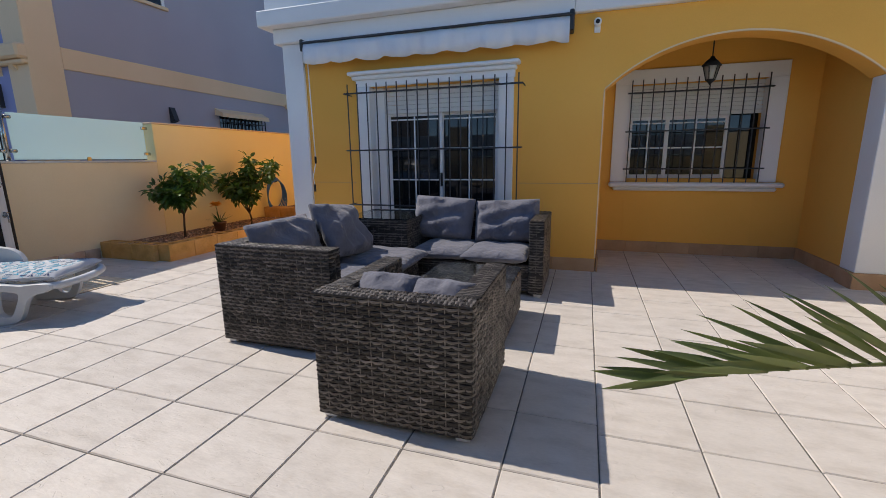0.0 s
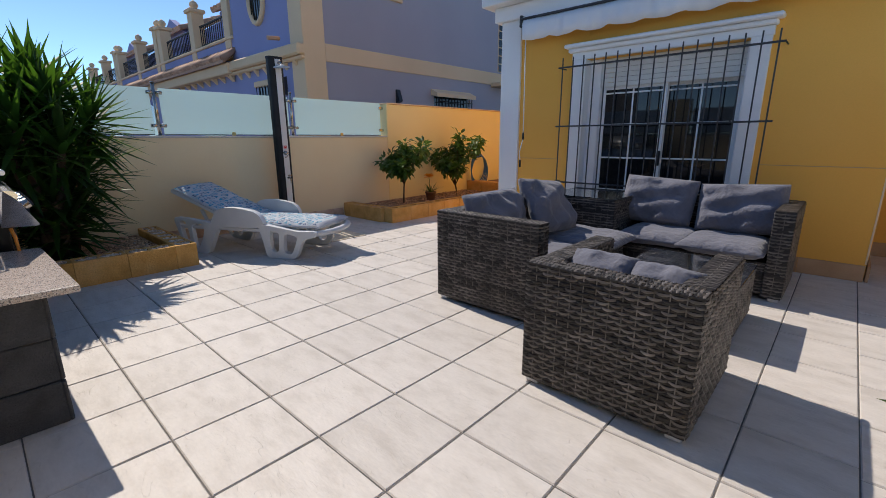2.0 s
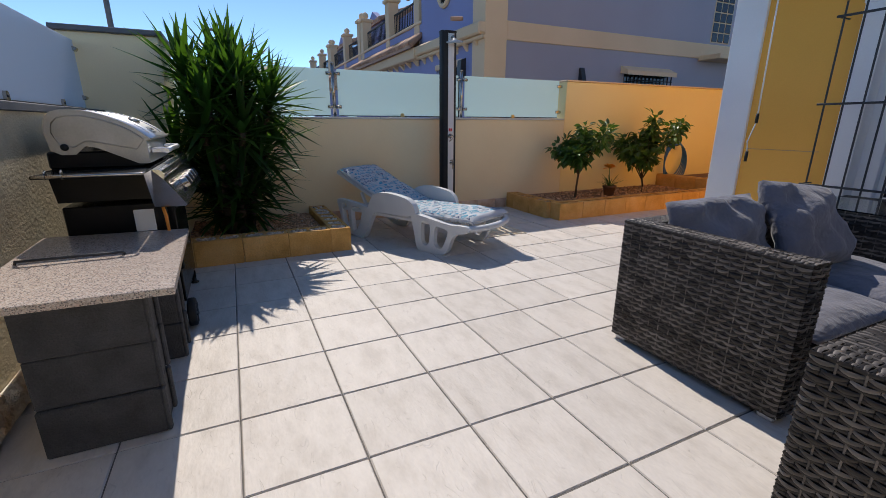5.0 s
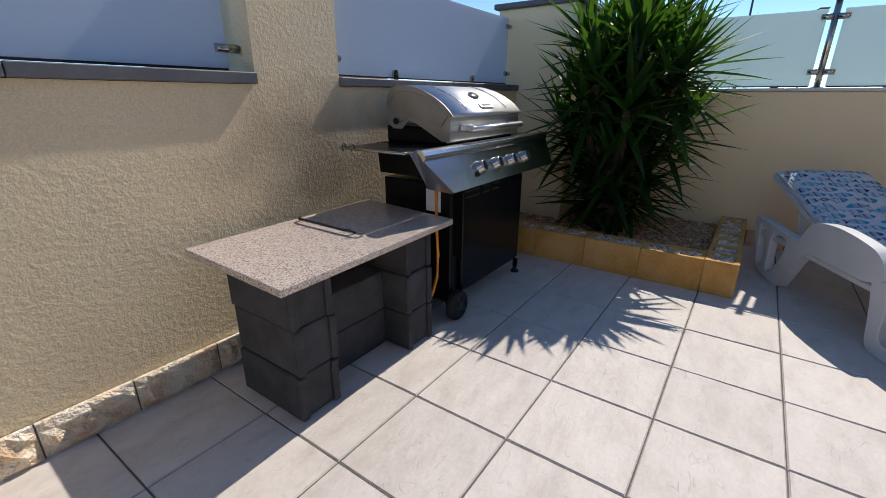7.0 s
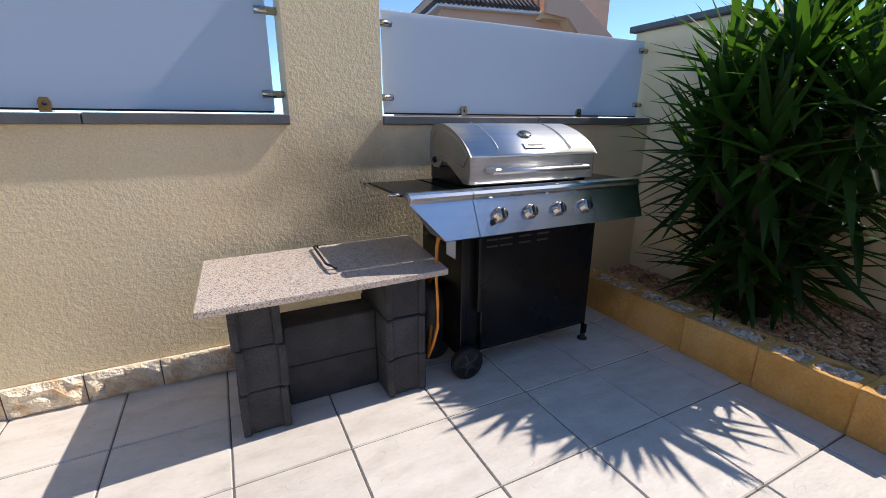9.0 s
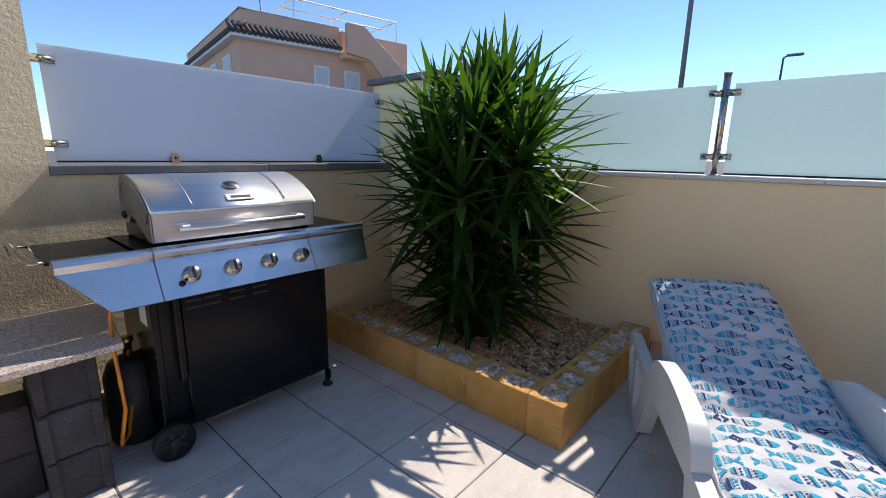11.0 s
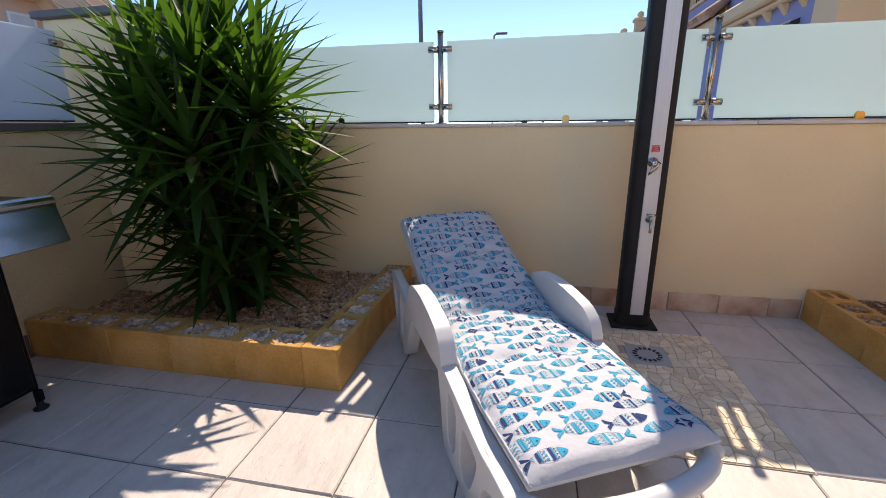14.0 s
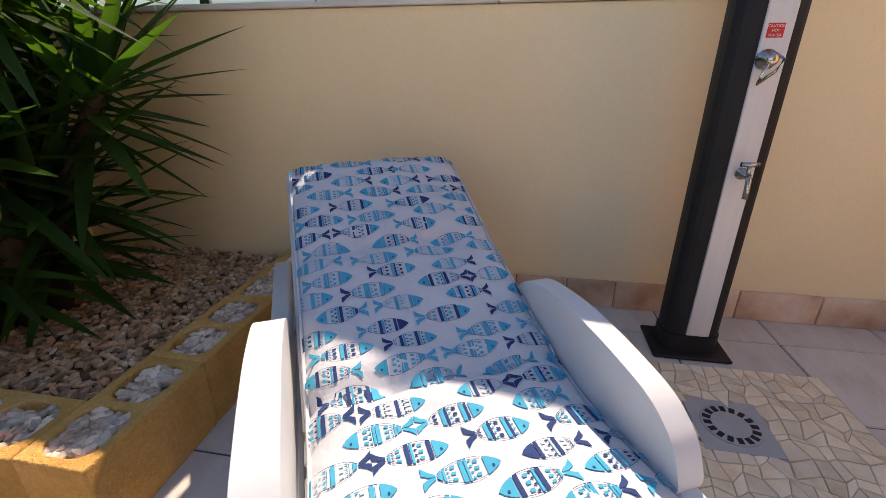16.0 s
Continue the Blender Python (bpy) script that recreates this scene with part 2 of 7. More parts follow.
LOUNGE = mat("white_print_fabric", [(0.58, 0.59, 0.62), (0.64, 0.65, 0.67)], 7, 0.9, bump=[(14, 0.35, 0.02)], fine=0.03)
NAVY = mat("navy_print", [(0.008, 0.034, 0.13), (0.013, 0.045, 0.17)], 30, 0.9)
TEAL = mat("teal_print", [(0.01, 0.32, 0.50), (0.02, 0.38, 0.56)], 30, 0.9)
AQUA = mat("pale_aqua_print", [(0.36, 0.58, 0.66), (0.42, 0.64, 0.70)], 30, 0.9)
WICKER = mat("grey_brown_rattan", [(0.066, 0.056, 0.049), (0.118, 0.102, 0.090), (0.205, 0.182, 0.163)], 10, 0.4, island=0.3, fine=0.15)
# dark brown strands, and the shade of the gaps put into colour
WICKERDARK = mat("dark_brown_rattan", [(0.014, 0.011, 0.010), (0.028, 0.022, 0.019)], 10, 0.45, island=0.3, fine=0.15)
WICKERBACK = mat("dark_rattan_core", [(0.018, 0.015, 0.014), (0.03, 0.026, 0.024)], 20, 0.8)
LEAF = mat("yucca_leaf", [(0.007, 0.019, 0.005), (0.013, 0.036, 0.007), (0.032, 0.08, 0.013)], 2.5, 0.5, island=0.5, spec=0.22)
CITRUS = mat("citrus_leaf", [(0.022, 0.060, 0.009), (0.048, 0.11, 0.016), (0.12, 0.19, 0.03)], 3, 0.4, island=0.45)
PALMLEAF = mat("palm_leaf", [(0.085, 0.11, 0.035), (0.17, 0.20, 0.07)], 4, 0.45, island=0.4)
BARK = mat("bark", [(0.055, 0.037, 0.024), (0.11, 0.075, 0.048)], 14, 0.95, bump=[(50, 0.8, 0.01)], stretch=(1, 1, 0.3))
GRASS = mat("artificial_grass", [(0.02, 0.15, 0.02), (0.045, 0.23, 0.035)], 40, 0.7, island=0.35)
ASPHALT = mat("street_ground", [(0.10, 0.095, 0.09), (0.15, 0.14, 0.13)], 0.4, 0.9, fine=0.2)
MOSAIC = mat("broken_marble", [(0.68, 0.53, 0.36), (0.81, 0.68, 0.50), (0.86, 0.76, 0.61)], 9, 0.55, fine=0.08, rnd=0.14)
MOSAICBED = mat("mosaic_mortar", [(0.42, 0.35, 0.27), (0.50, 0.42, 0.34)], 20, 0.9, fine=0.15)
DRAINGREY = mat("grey_drain_plastic", [(0.36, 0.37, 0.39), (0.42, 0.43, 0.45)], 10, 0.5, fine=0.06)
SHUTTER = mat("pale_shutter", [(0.60, 0.60, 0.58), (0.66, 0.66, 0.64)], 4, 0.6, fine=0.03)
# near-black stands in for the shade of an unlit room
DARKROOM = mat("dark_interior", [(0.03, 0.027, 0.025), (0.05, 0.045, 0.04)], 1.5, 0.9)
CANVAS = mat("white_canvas", [(0.66, 0.67, 0.71), (0.74, 0.75, 0.78)], 3, 0.9, bump=[(8, 0.3, 0.02)], fine=0.04)
TERRACOTTA = mat("brown_pot", [(0.16, 0.07, 0.035), (0.22, 0.10, 0.05)], 8, 0.7, fine=0.1)
ORANGE = mat("orange_petal", [(0.85, 0.30, 0.02), (0.92, 0.42, 0.03)], 20, 0.6)
HOSE = mat("blue_hose", [(0.02, 0.10, 0.32), (0.03, 0.14, 0.40)], 10, 0.45)
GASHOSE = mat("orange_gas_hose", [(0.72, 0.24, 0.03), (0.80, 0.30, 0.04)], 10, 0.5)
RED = mat("red_sticker", [(0.62, 0.02, 0.02), (0.68, 0.03, 0.03)], 10, 0.5)
LAMPGREY = mat("galvanised_lamp_steel", [(0.16, 0.16, 0.17), (0.22, 0.22, 0.23)], 3, 0.55, 0.5, fine=0.08)
ALUMIN = mat("satin_aluminium", [(0.66, 0.67, 0.69), (0.72, 0.73, 0.75)], 4, 0.45, 0.4, stretch=(20, 20, 0.4))
BRASS = mat("brass", [(0.55, 0.40, 0.16), (0.65, 0.48, 0.2)], 8, 0.35, 1.0)
FROST = glassy("frosted_glass", (0.64, 0.76, 0.77), True)
FROSTBLUE = glassy("milky_glass", (0.74, 0.79, 0.85), True)
CLEAR = glassy("clear_glass", (0.9, 0.95, 0.94), False)
# opaque panes: the shade of the rooms behind is put into their colour
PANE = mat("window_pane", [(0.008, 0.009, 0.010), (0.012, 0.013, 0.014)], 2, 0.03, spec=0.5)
LAMPGLASS = mat("lamp_glass", [(0.35, 0.33, 0.28), (0.42, 0.40, 0.34)], 5, 0.15)


def backlit(m, colour, share):
    """Thin leaves let some light through."""
    nt = m.node_tree
    out, b = nt.nodes["Material Output"], nt.nodes["Principled BSDF"]
    tr, mx = nt.nodes.new("ShaderNodeBsdfTranslucent"), nt.nodes.new("ShaderNodeMixShader")
    tr.inputs["Color"].default_value = (*colour, 1)
    mx.inputs[0].default_value = share
    nt.links.new(b.outputs[0], mx.inputs[1])
    nt.links.new(tr.outputs[0], mx.inputs[2])
    nt.links.new(mx.outputs[0], out.inputs["Surface"])


backlit(LEAF, (0.18, 0.44, 0.03), 0.19)
backlit(CITRUS, (0.20, 0.36, 0.04), 0.14)
backlit(PALMLEAF, (0.18, 0.28, 0.05), 0.15)


# ---- mesh tools ----
class Mesh:
    """Collects vertices and faces of one mesh."""

    def __init__(self):
        self.v, self.f, self.smooth, self.mi = [], [], [], []

    def add(self, verts, faces, smooth=False, slot=0):
        k = len(self.v)
        self.v += [tuple(p) for p in verts]
        self.f += [tuple(k + i for i in face) for face in faces]
        self.smooth += [smooth] * len(faces)
        self.mi += [slot] * len(faces)
        return self

    def box(self, x0, x1, y0, y1, z0, z1, b=0.004):
        b = min(b, (x1 - x0) * 0.45, (y1 - y0) * 0.45, (z1 - z0) * 0.45)
        V, idx = [], {}
        for cx in (0, 1):
            for cy in (0, 1):
                for cz in (0, 1):
                    X, Y, Z = (x0, x1)[cx], (y0, y1)[cy], (z0, z1)[cz]
                    dx, dy, dz = (b, -b)[cx], (b, -b)[cy], (b, -b)[cz]
                    for a, p in enumerate(((X, Y + dy, Z + dz), (X + dx, Y, Z + dz), (X + dx, Y + dy, Z))):
                        idx[cx, cy, cz, a] = len(V)
                        V.append(p)
        F = []
        g = lambda c, a: idx[c[0], c[1], c[2], a]
        for a in range(3):
            u, w = [k for k in range(3) if k != a]
            for s in (0, 1):
                ring = []
                for p, q in ((0, 0), (1, 0), (1, 1), (0, 1)):
                    c = [0, 0, 0]
                    c[a], c[u], c[w] = s, p, q
                    ring.append(g(c, a))
                flip = (s == 0) ^ (a == 1)
                F.append(ring[::-1] if flip else ring)
        for a in range(3):
            u, w = [k for k in range(3) if k != a]
            for p in (0, 1):
                for q in (0, 1):
                    c0, c1 = [0, 0, 0], [0, 0, 0]
                    c0[u] = c1[u] = p
                    c0[w] = c1[w] = q
                    c1[a] = 1
                    face = [g(c0, u), g(c1, u), g(c1, w), g(c0, w)]
                    flip = (p ^ q) ^ (a == 1)
                    F.append(face if flip else face[::-1])
        for c in ((i, j, k) for i in (0, 1) for j in (0, 1) for k in (0, 1)):
            face = [g(c, 0), g(c, 1), g(c, 2)]
            F.append(face if (c[0] + c[1] + c[2]) % 2 else face[::-1])
        return self.add(V, F)

    def tube(self, pts, r, n=8, caps=True, flat=1.0):
        """A round bar along a line of points; r is one radius or one for each point."""
        pts = [Vector(p) for p in pts]
        rs = r if isinstance(r, (list, tuple)) else [r] * len(pts)
        V, F = [], []
        up = Vector((0, 0, 1))
        for i, p in enumerate(pts):
            d = (pts[min(i + 1, len(pts) - 1)] - pts[max(i - 1, 0)]).normalized()
            side = d.cross(up)
            if side.length < 1e-3:
                side = d.cross(Vector((1, 0, 0)))
            side.normalize()
            nor = side.cross(d)
            for k in range(n):
                a = 2 * math.pi * k / n
                V.append(p + side * (math.cos(a) * rs[i]) + nor * (math.sin(a) * rs[i] * flat))
        for i in range(len(pts) - 1):
            for k in range(n):
                a, b = i * n + k, i * n + (k + 1) % n
                F.append((a, b, b + n, a + n))
        self.add(V, F, True)
        if caps:
            k = len(self.v) - len(V)
            self.f += [tuple(k + i for i in range(n))[::-1], tuple(k + len(V) - n + i for i in range(n))]
            self.smooth += [False, False]
            self.mi += [0, 0]
        return self

    def lathe(self, prof, c=(0, 0, 0), n=20, axis="z"):
        """A turned body: rows of (radius, height) about an axis through c."""
        V, F = [], []
        for r, h in prof:
            for k in range(n):
                a = 2 * math.pi * k / n
                p = (r * math.cos(a), r * math.sin(a), h)
                if axis == "y":
                    p = (p[0], p[2], p[1])
                elif axis == "-y":
                    p = (p[0], -p[2], p[1])
                elif axis == "x":
                    p = (p[2], p[0], p[1])
                V.append((c[0] + p[0], c[1] + p[1], c[2] + p[2]))
        for i in range(len(prof) - 1):
            for k in range(n):
                a, b = i * n + k, i * n + (k + 1) % n
                F.append((a, b, b + n, a + n))
        F.append(tuple(range(n))[::-1])
        F.append(tuple(len(V) - n + i for i in range(n)))
        return self.add(V, F, True)

    def prism(self, poly, lo, hi, axis="y"):
        """A flat outline, given in the two other axes, between lo and hi along an axis."""
        def at(p, h):
            return {"y": (p[0], h, p[1]), "x": (h, p[0], p[1]), "z": (p[0], p[1], h)}[axis]
        n = len(poly)
        V = [at(p, lo) for p in poly] + [at(p, hi) for p in poly]
        F = [tuple(range(n)), tuple(range(2 * n - 1, n - 1, -1))]
        F += [(i, i + n, (i + 1) % n + n, (i + 1) % n) for i in range(n)]
        return self.add(V, F)

    def band(self, pts, w, lo, hi, soft=1):
        """A bar of width w that follows a line in the x-z plane, between lo and hi in y."""
        ws = list(w) if isinstance(w, (list, tuple)) else [w] * len(pts)
        if soft > 1:
            P, Wd = [], []
            for i in range(len(pts) - 1):
                q = [pts[max(i - 1, 0)], pts[i], pts[i + 1], pts[min(i + 2, len(pts) - 1)]]
                for k in range(soft):
                    t = k / soft
                    P.append(tuple(0.5 * (2 * q[1][c] + (q[2][c] - q[0][c]) * t + (2 * q[0][c] - 5 * q[1][c] + 4 * q[2][c] - q[3][c]) * t * t + (3 * q[1][c] - q[0][c] - 3 * q[2][c] + q[3][c]) * t ** 3) for c in (0, 1)))
                    Wd.append(ws[i] + (ws[i + 1] - ws[i]) * t)
            pts, ws = P + [pts[-1]], Wd + [ws[-1]]
        n = len(pts)
        A, B = [], []
        for i, p in enumerate(pts):
            q0, q1 = pts[max(i - 1, 0)], pts[min(i + 1, n - 1)]
            d = Vector((q1[0] - q0[0], q1[1] - q0[1])).normalized()
            nx, nz = -d.y * ws[i] / 2, d.x * ws[i] / 2
            A.append((p[0] + nx, p[1] + nz))
            B.append((p[0] - nx, p[1] - nz))
        V, F = [], []
        for a, b in zip(A, B):
            V += [(a[0], lo, a[1]), (a[0], hi, a[1]), (b[0], hi, b[1]), (b[0], lo, b[1])]
        for i in range(n - 1):
            for k in range(4):
                a, b = i * 4 + k, i * 4 + (k + 1) % 4
                F.append((a, b, b + 4, a + 4))
        F += [(3, 2, 1, 0), tuple(4 * (n - 1) + k for k in range(4))]
        return self.add(V, F)

    def pillow(self, c, size, n=12, e=0.55, R=None, crease=0.02, seed=0):
        """A stuffed cushion: fat in the middle, thin at its seams, with creases."""
        rng = random.Random(seed)
        ph = [rng.uniform(0, 6.3) for _ in range(4)]
        sx, sy, sz = size[0] / 2, size[1] / 2, size[2] / 2
        V, F = [], []
        for s in (1, -1):
            for i in range(n + 1):
                for j in range(n + 1):
                    u, w = -1 + 2 * i / n, -1 + 2 * j / n
                    fat = max(0.0, (1 - u ** 4) * (1 - w ** 4)) ** e
                    pull = 1 - 0.06 * (u * u) * (1 - w * w) - 0.02
                    pull2 = 1 - 0.06 * (w * w) * (1 - u * u) - 0.02
                    z = s * sz * (0.12 + 0.88 * fat) + crease * fat * (math.sin(5 * u + 3 * w + ph[0]) * 0.5 + math.sin(9 * w - 4 * u + ph[1]) * 0.35 + math.sin(13 * u * w + ph[2]) * 0.3)
                    p = Vector((u * sx * pull2, w * sy * pull, z))
                    if R:
                        p = R @ p
                    V.append((c[0] + p.x, c[1] + p.y, c[2] + p.z))
        m = n + 1
        for i in range(n):
            for j in range(n):
                a = i * m + j
                F.append((a, a + m, a + m + 1, a + 1))
                b = a + m * m
                F.append((b, b + 1, b + m + 1, b + m))
        rim = [i * m for i in range(m)] + [n * m + j for j in range(1, m)] + [i * m + n for i in range(n - 1, -1, -1)] + [j for j in range(n - 1, 0, -1)]
        for a, b in zip(rim, rim[1:] + rim[:1]):
            F.append((a, a + m * m, b + m * m, b))
        return self.add(V, F, True)

    def data(self, name, shift=None):
        me = bpy.data.meshes.new(name)
        v = self.v
        if shift is not None:
            v = [(p[0] - shift[0], p[1] - shift[1], p[2] - shift[2]) for p in v]
        me.from_pydata(v, [], self.f)
        me.polygons.foreach_set("use_smooth", self.smooth)
        me.polygons.foreach_set("material_index", self.mi)
        me.update()
        return me


ORIGIN = {}


def thing(name, at=(0, 0, 0), label="", category="", group="", turn=0.0, kind=""):
    ob = new(name)
    ob.empty_display_size = 0.1
    ob.matrix_basis = pose(*at, 0, 0, turn)
    ORIGIN[name] = at
    ob["at"] = at
    return tagged(ob, label, category, group, kind)


def part(name, mesh, material, parent, label="", world_space=False):
    """One mesh object under a thing or under a part. world_space: the mesh is given in world places."""
    me = mesh.data(name, root_place(parent) if world_space else None)
    me.materials.append(material)
    ob = new(name, me)
    ob.parent = parent
    return tagged(ob, label)


def root_place(ob):
    while ob.parent:
        ob = ob.parent
    return tuple(ob.matrix_basis.translation)


def solid(name, mesh, material, label="", category="", kind="", group="", at=None):
    """A thing or a piece of the setting of one mesh, in world places."""
    me = mesh.data(name, at)
    me.materials.append(material)
    ob = new(name, me)
    if at is not None:
        ob.matrix_basis = pose(*at)
    return tagged(ob, label, category, group, kind)


def piece(name, me, parent, place, turn=0.0, scale=(1, 1, 1)):
    ob = new(name, me)
    ob.parent = parent
    ob.matrix_basis = pose(*place, 0, 0, turn) @ Matrix.Diagonal((*scale, 1))
    return ob


# ---- large structure ----
solid("ground", Mesh().box(-400, 400, -400, 400, -0.5, -0.06, 0.001), ASPHALT, "dull grey street ground reaching the horizon", "ground", "structure")
floor = solid("floor", Mesh().box(-6.5, 3.6, -0.62, 9.5, -0.06, -0.006, 0.001), JOINT, "grey mortar bed of the tiled terrace", "floor", "structure")

# south wall: low wall, glass above, piers
WS = -0.64
PIERS = ((-3.485, -2.985), (0.4, 0.9), (3.1, 3.6))
line = [(-6.62, -0.06), (-6.62, 1.30)]
for a, b in PIERS:
    line += [(a, 1.30), (a, 2.12), (b, 2.12), (b, 1.30)]
line[-1] = (3.6, -0.06)
wall_south = solid("wall_south", Mesh().prism(line, WS - 0.22, WS, "y"), CREAM_ROUGH, "cream rough-rendered garden wall with raised piers", "wall", "structure")
solid("wall_corner_pier", Mesh().box(-6.59, -5.655, WS - 0.215, -0.12, -0.06, 1.985, 0.008), CREAM, "cream rendered block closing the corner of the walls", "wall pier", "structure")
solid("corner_pier_coping", Mesh().box(-6.63, -5.615, WS - 0.25, -0.085, 1.985, 2.03, 0.006), SLATE, "dark slate coping on the corner pier", "coping", "structure")
for k, (a, b) in enumerate(((-5.65, -3.485), (-2.985, 0.4), (0.9, 3.1))):
    cop = solid("coping_south_%d" % (k + 1), Mesh().box(a, b, WS - 0.25, WS - 0.19, 1.302, 1.348, 0.004), SLATE, "dark slate coping on the low wall", "coping", "structure")
    n = max(1, round((b - a) / 0.9))
    for i in range(n):
        u0, u1 = a + (b - a) * i / n + 0.002, a + (b - a) * (i + 1) / n - 0.002
        ob = part("slab", Mesh().box(u0, u1, WS - 0.20, WS + 0.024, 1.302, 1.35 - 0.003 * (i % 2), 0.004), SLATE, cop)

# west wall with coping
wall_west = solid("wall_west", Mesh().box(-6.60, -6.35, -0.66, 5.16, -0.06, 1.296, 0.003), CREAM, "cream smooth-rendered low garden wall", "wall", "structure")
wall_west_high = solid("wall_west_high", Mesh().box(-6.60, -6.348, 5.16, 12.0, -0.06, 1.87, 0.006), YELLOW, "warm yellow rendered higher garden wall", "wall", "structure")
solid("coping_west_high", Mesh().box(-6.62, -6.33, 5.15, 12.0, 1.872, 1.893, 0.004), PEACH, "thin peach coping on the high wall", "coping", "structure")
cop = solid("coping_west", Mesh().box(-6.61, -6.40, -0.118, 5.15, 1.298, 1.316, 0.003), MARBLE, "white marble coping on the low wall", "coping", "structure")
for i in range(7):
    part("slab", Mesh().box(-6.62, -6.325, -0.118 + i * 0.7525, -0.118 + (i + 1) * 0.7525 - 0.004, 1.298, 1.322, 0.004), MARBLE, cop)
wall_east = solid("wall_east", Mesh().box(3.6, 3.85, -0.86, 5.0, -0.06, 1.9, 0.01), CREAM, "plain cream garden wall", "wall", "structure")
wall_north = solid("wall_north", Mesh().box(-6.6, -3.8, 12.0, 12.25, -0.06, 1.9, 0.01), YELLOW, "plain yellow wall at the end of the side passage", "wall", "structure")

# the house: facade with door opening and arch
FY, FB = 5.12, 5.40
DX0, DX1, DZ = -2.60, -0.97, 2.17
AX0, AX1, ASP, AR = 0.15, 2.52, 1.99, 0.46
house = solid("house_front", Mesh().box(-3.52, DX0, FY, FB, -0.06, 2.75, 0.002), OCHRE, "ochre rendered house front", "house wall", "structure")
part("wall_panel", Mesh().box(DX0, DX1, FY, FB, DZ, 2.75, 0.001), OCHRE, house)
part("wall_panel", Mesh().box(DX1, AX0, FY, FB, -0.06, 2.75, 0.001), OCHRE, house)
half, mid = (AX1 - AX0) / 2, (AX0 + AX1) / 2
ARAD = (half * half + AR * AR) / (2 * AR)
arch_pts = []
for i in range(33):
    x = AX0 + (AX1 - AX0) * i / 32
    arch_pts.append((x, ASP + AR - ARAD + math.sqrt(max(0, ARAD ** 2 - (x - mid) ** 2))))
arch = Mesh()
for (xa, za), (xb, zb) in zip(arch_pts, arch_pts[1:]):
    arch.add([(xa, FY, za), (xb, FY, zb), (xb, FY, 2.75), (xa, FY, 2.75), (xa, FB, za), (xb, FB, zb), (xb, FB, 2.75), (xa, FB, 2.75)],
             [(0, 1, 2, 3), (7, 6, 5, 4), (0, 4, 5, 1)])
part("arch_wall", arch, OCHRE, house)
rim = Mesh()
for (xa, za), (xb, zb) in zip(arch_pts, arch_pts[1:]):
    rim.add([(xa, FY - 0.004, za), (xb, FY - 0.004, zb), (xb, FY - 0.004, zb + 0.014), (xa, FY - 0.004, za + 0.014), (xa, FY + 0.01, za - 0.003), (xb, FY + 0.01, zb - 0.003)],
            [(0, 1, 2, 3), (4, 5, 1, 0)])
rim.box(AX0 - 0.012, AX0 + 0.002, FY - 0.004, FY + 0.008, 0.16, ASP, 0.002)
part("corner_bead", rim, PEACH, house, "thin pale bead along the arch edge")
part("wall_panel", Mesh().box(AX1, 3.9, FY, FB, ASP, 2.75, 0.001), OCHRE, house)
solid("arch_pier", Mesh().box(AX1, 3.05, FY - 0.04, FB - 0.05, 0.16, ASP, 0.006), WHITE, "white painted arch pier", "pier", "structure")
solid("arch_pier_base", Mesh().box(AX1 - 0.02, 3.07, FY - 0.06, FB - 0.04, -0.02, 0.16, 0.006), PORCHSKIRT, "terracotta stone base of the pier", "trim", "structure")
for z in (1.0,):
    solid("render_groove", Mesh().box(-3.5, DX0 - 0.26, FY - 0.0035, FY + 0.01, z, z + 0.006, 0.001).box(DX1 + 0.22, AX0 - 0.01, FY - 0.0035, FY + 0.01, z, z + 0.006, 0.001), PORCHSKIRT, "fine joint line in the house render", "trim", "structure")
# porch behind the arch
PY = 6.42
porch = solid("porch_back_wall", Mesh().box(-0.2, 0.52, PY, PY + 0.22, -0.06, 2.75, 0.002), OCHRE, "ochre rendered back wall of the shaded porch", "house wall", "structure")
part("wall_panel", Mesh().box(0.52, 2.03, PY, PY + 0.22, -0.06, 1.0, 0.001), OCHRE, porch)
part("wall_panel", Mesh().box(0.52, 2.03, PY, PY + 0.22, 2.2, 2.75, 0.001), OCHRE, porch)
part("wall_panel", Mesh().box(2.03, 2.8, PY, PY + 0.22, -0.06, 2.75, 0.001), OCHRE, porch)
solid("porch_wall_left", Mesh().box(-0.1, AX0 + 0.02, FB, PY, -0.06, 2.75, 0.002), OCHRE, "ochre rendered porch side wall", "house wall", "structure")
solid("porch_wall_right", Mesh().box(2.56, 2.8, FB - 0.06, PY, -0.06, 2.75, 0.002), OCHRE, "ochre rendered porch side wall", "house wall", "structure")
solid("porch_ceiling", Mesh().box(-0.1, 2.8, FY + 0.05, PY + 0.2, 2.751, 2.85, 0.002), WHITE, "plain white porch ceiling", "ceiling", "structure")
# quoin, side wall, upper storey and roof slab
solid("house_quoin", Mesh().box(-3.82, -3.518, FY - 0.035, FB + 0.05, -0.06, 2.75, 0.006), WHITE, "white painted corner pilaster of the house", "pilaster", "structure")
solid("house_side_wall", Mesh().box(-3.80, -3.55, FB + 0.05, 11.8, -0.06, 5.6, 0.004), OCHRE, "ochre rendered house side wall", "house wall", "structure")
band = solid("balcony_slab", Mesh().box(-3.90, -0.19, FY - 0.10, FB, 2.752, 2.93, 0.01), WHITE, "white painted balcony slab with a stepped edge", "balcony slab", "structure")
part("upper_step", Mesh().box(-4.02, -0.16, FY - 0.24, FB, 2.931, 3.12, 0.012), WHITE, band)
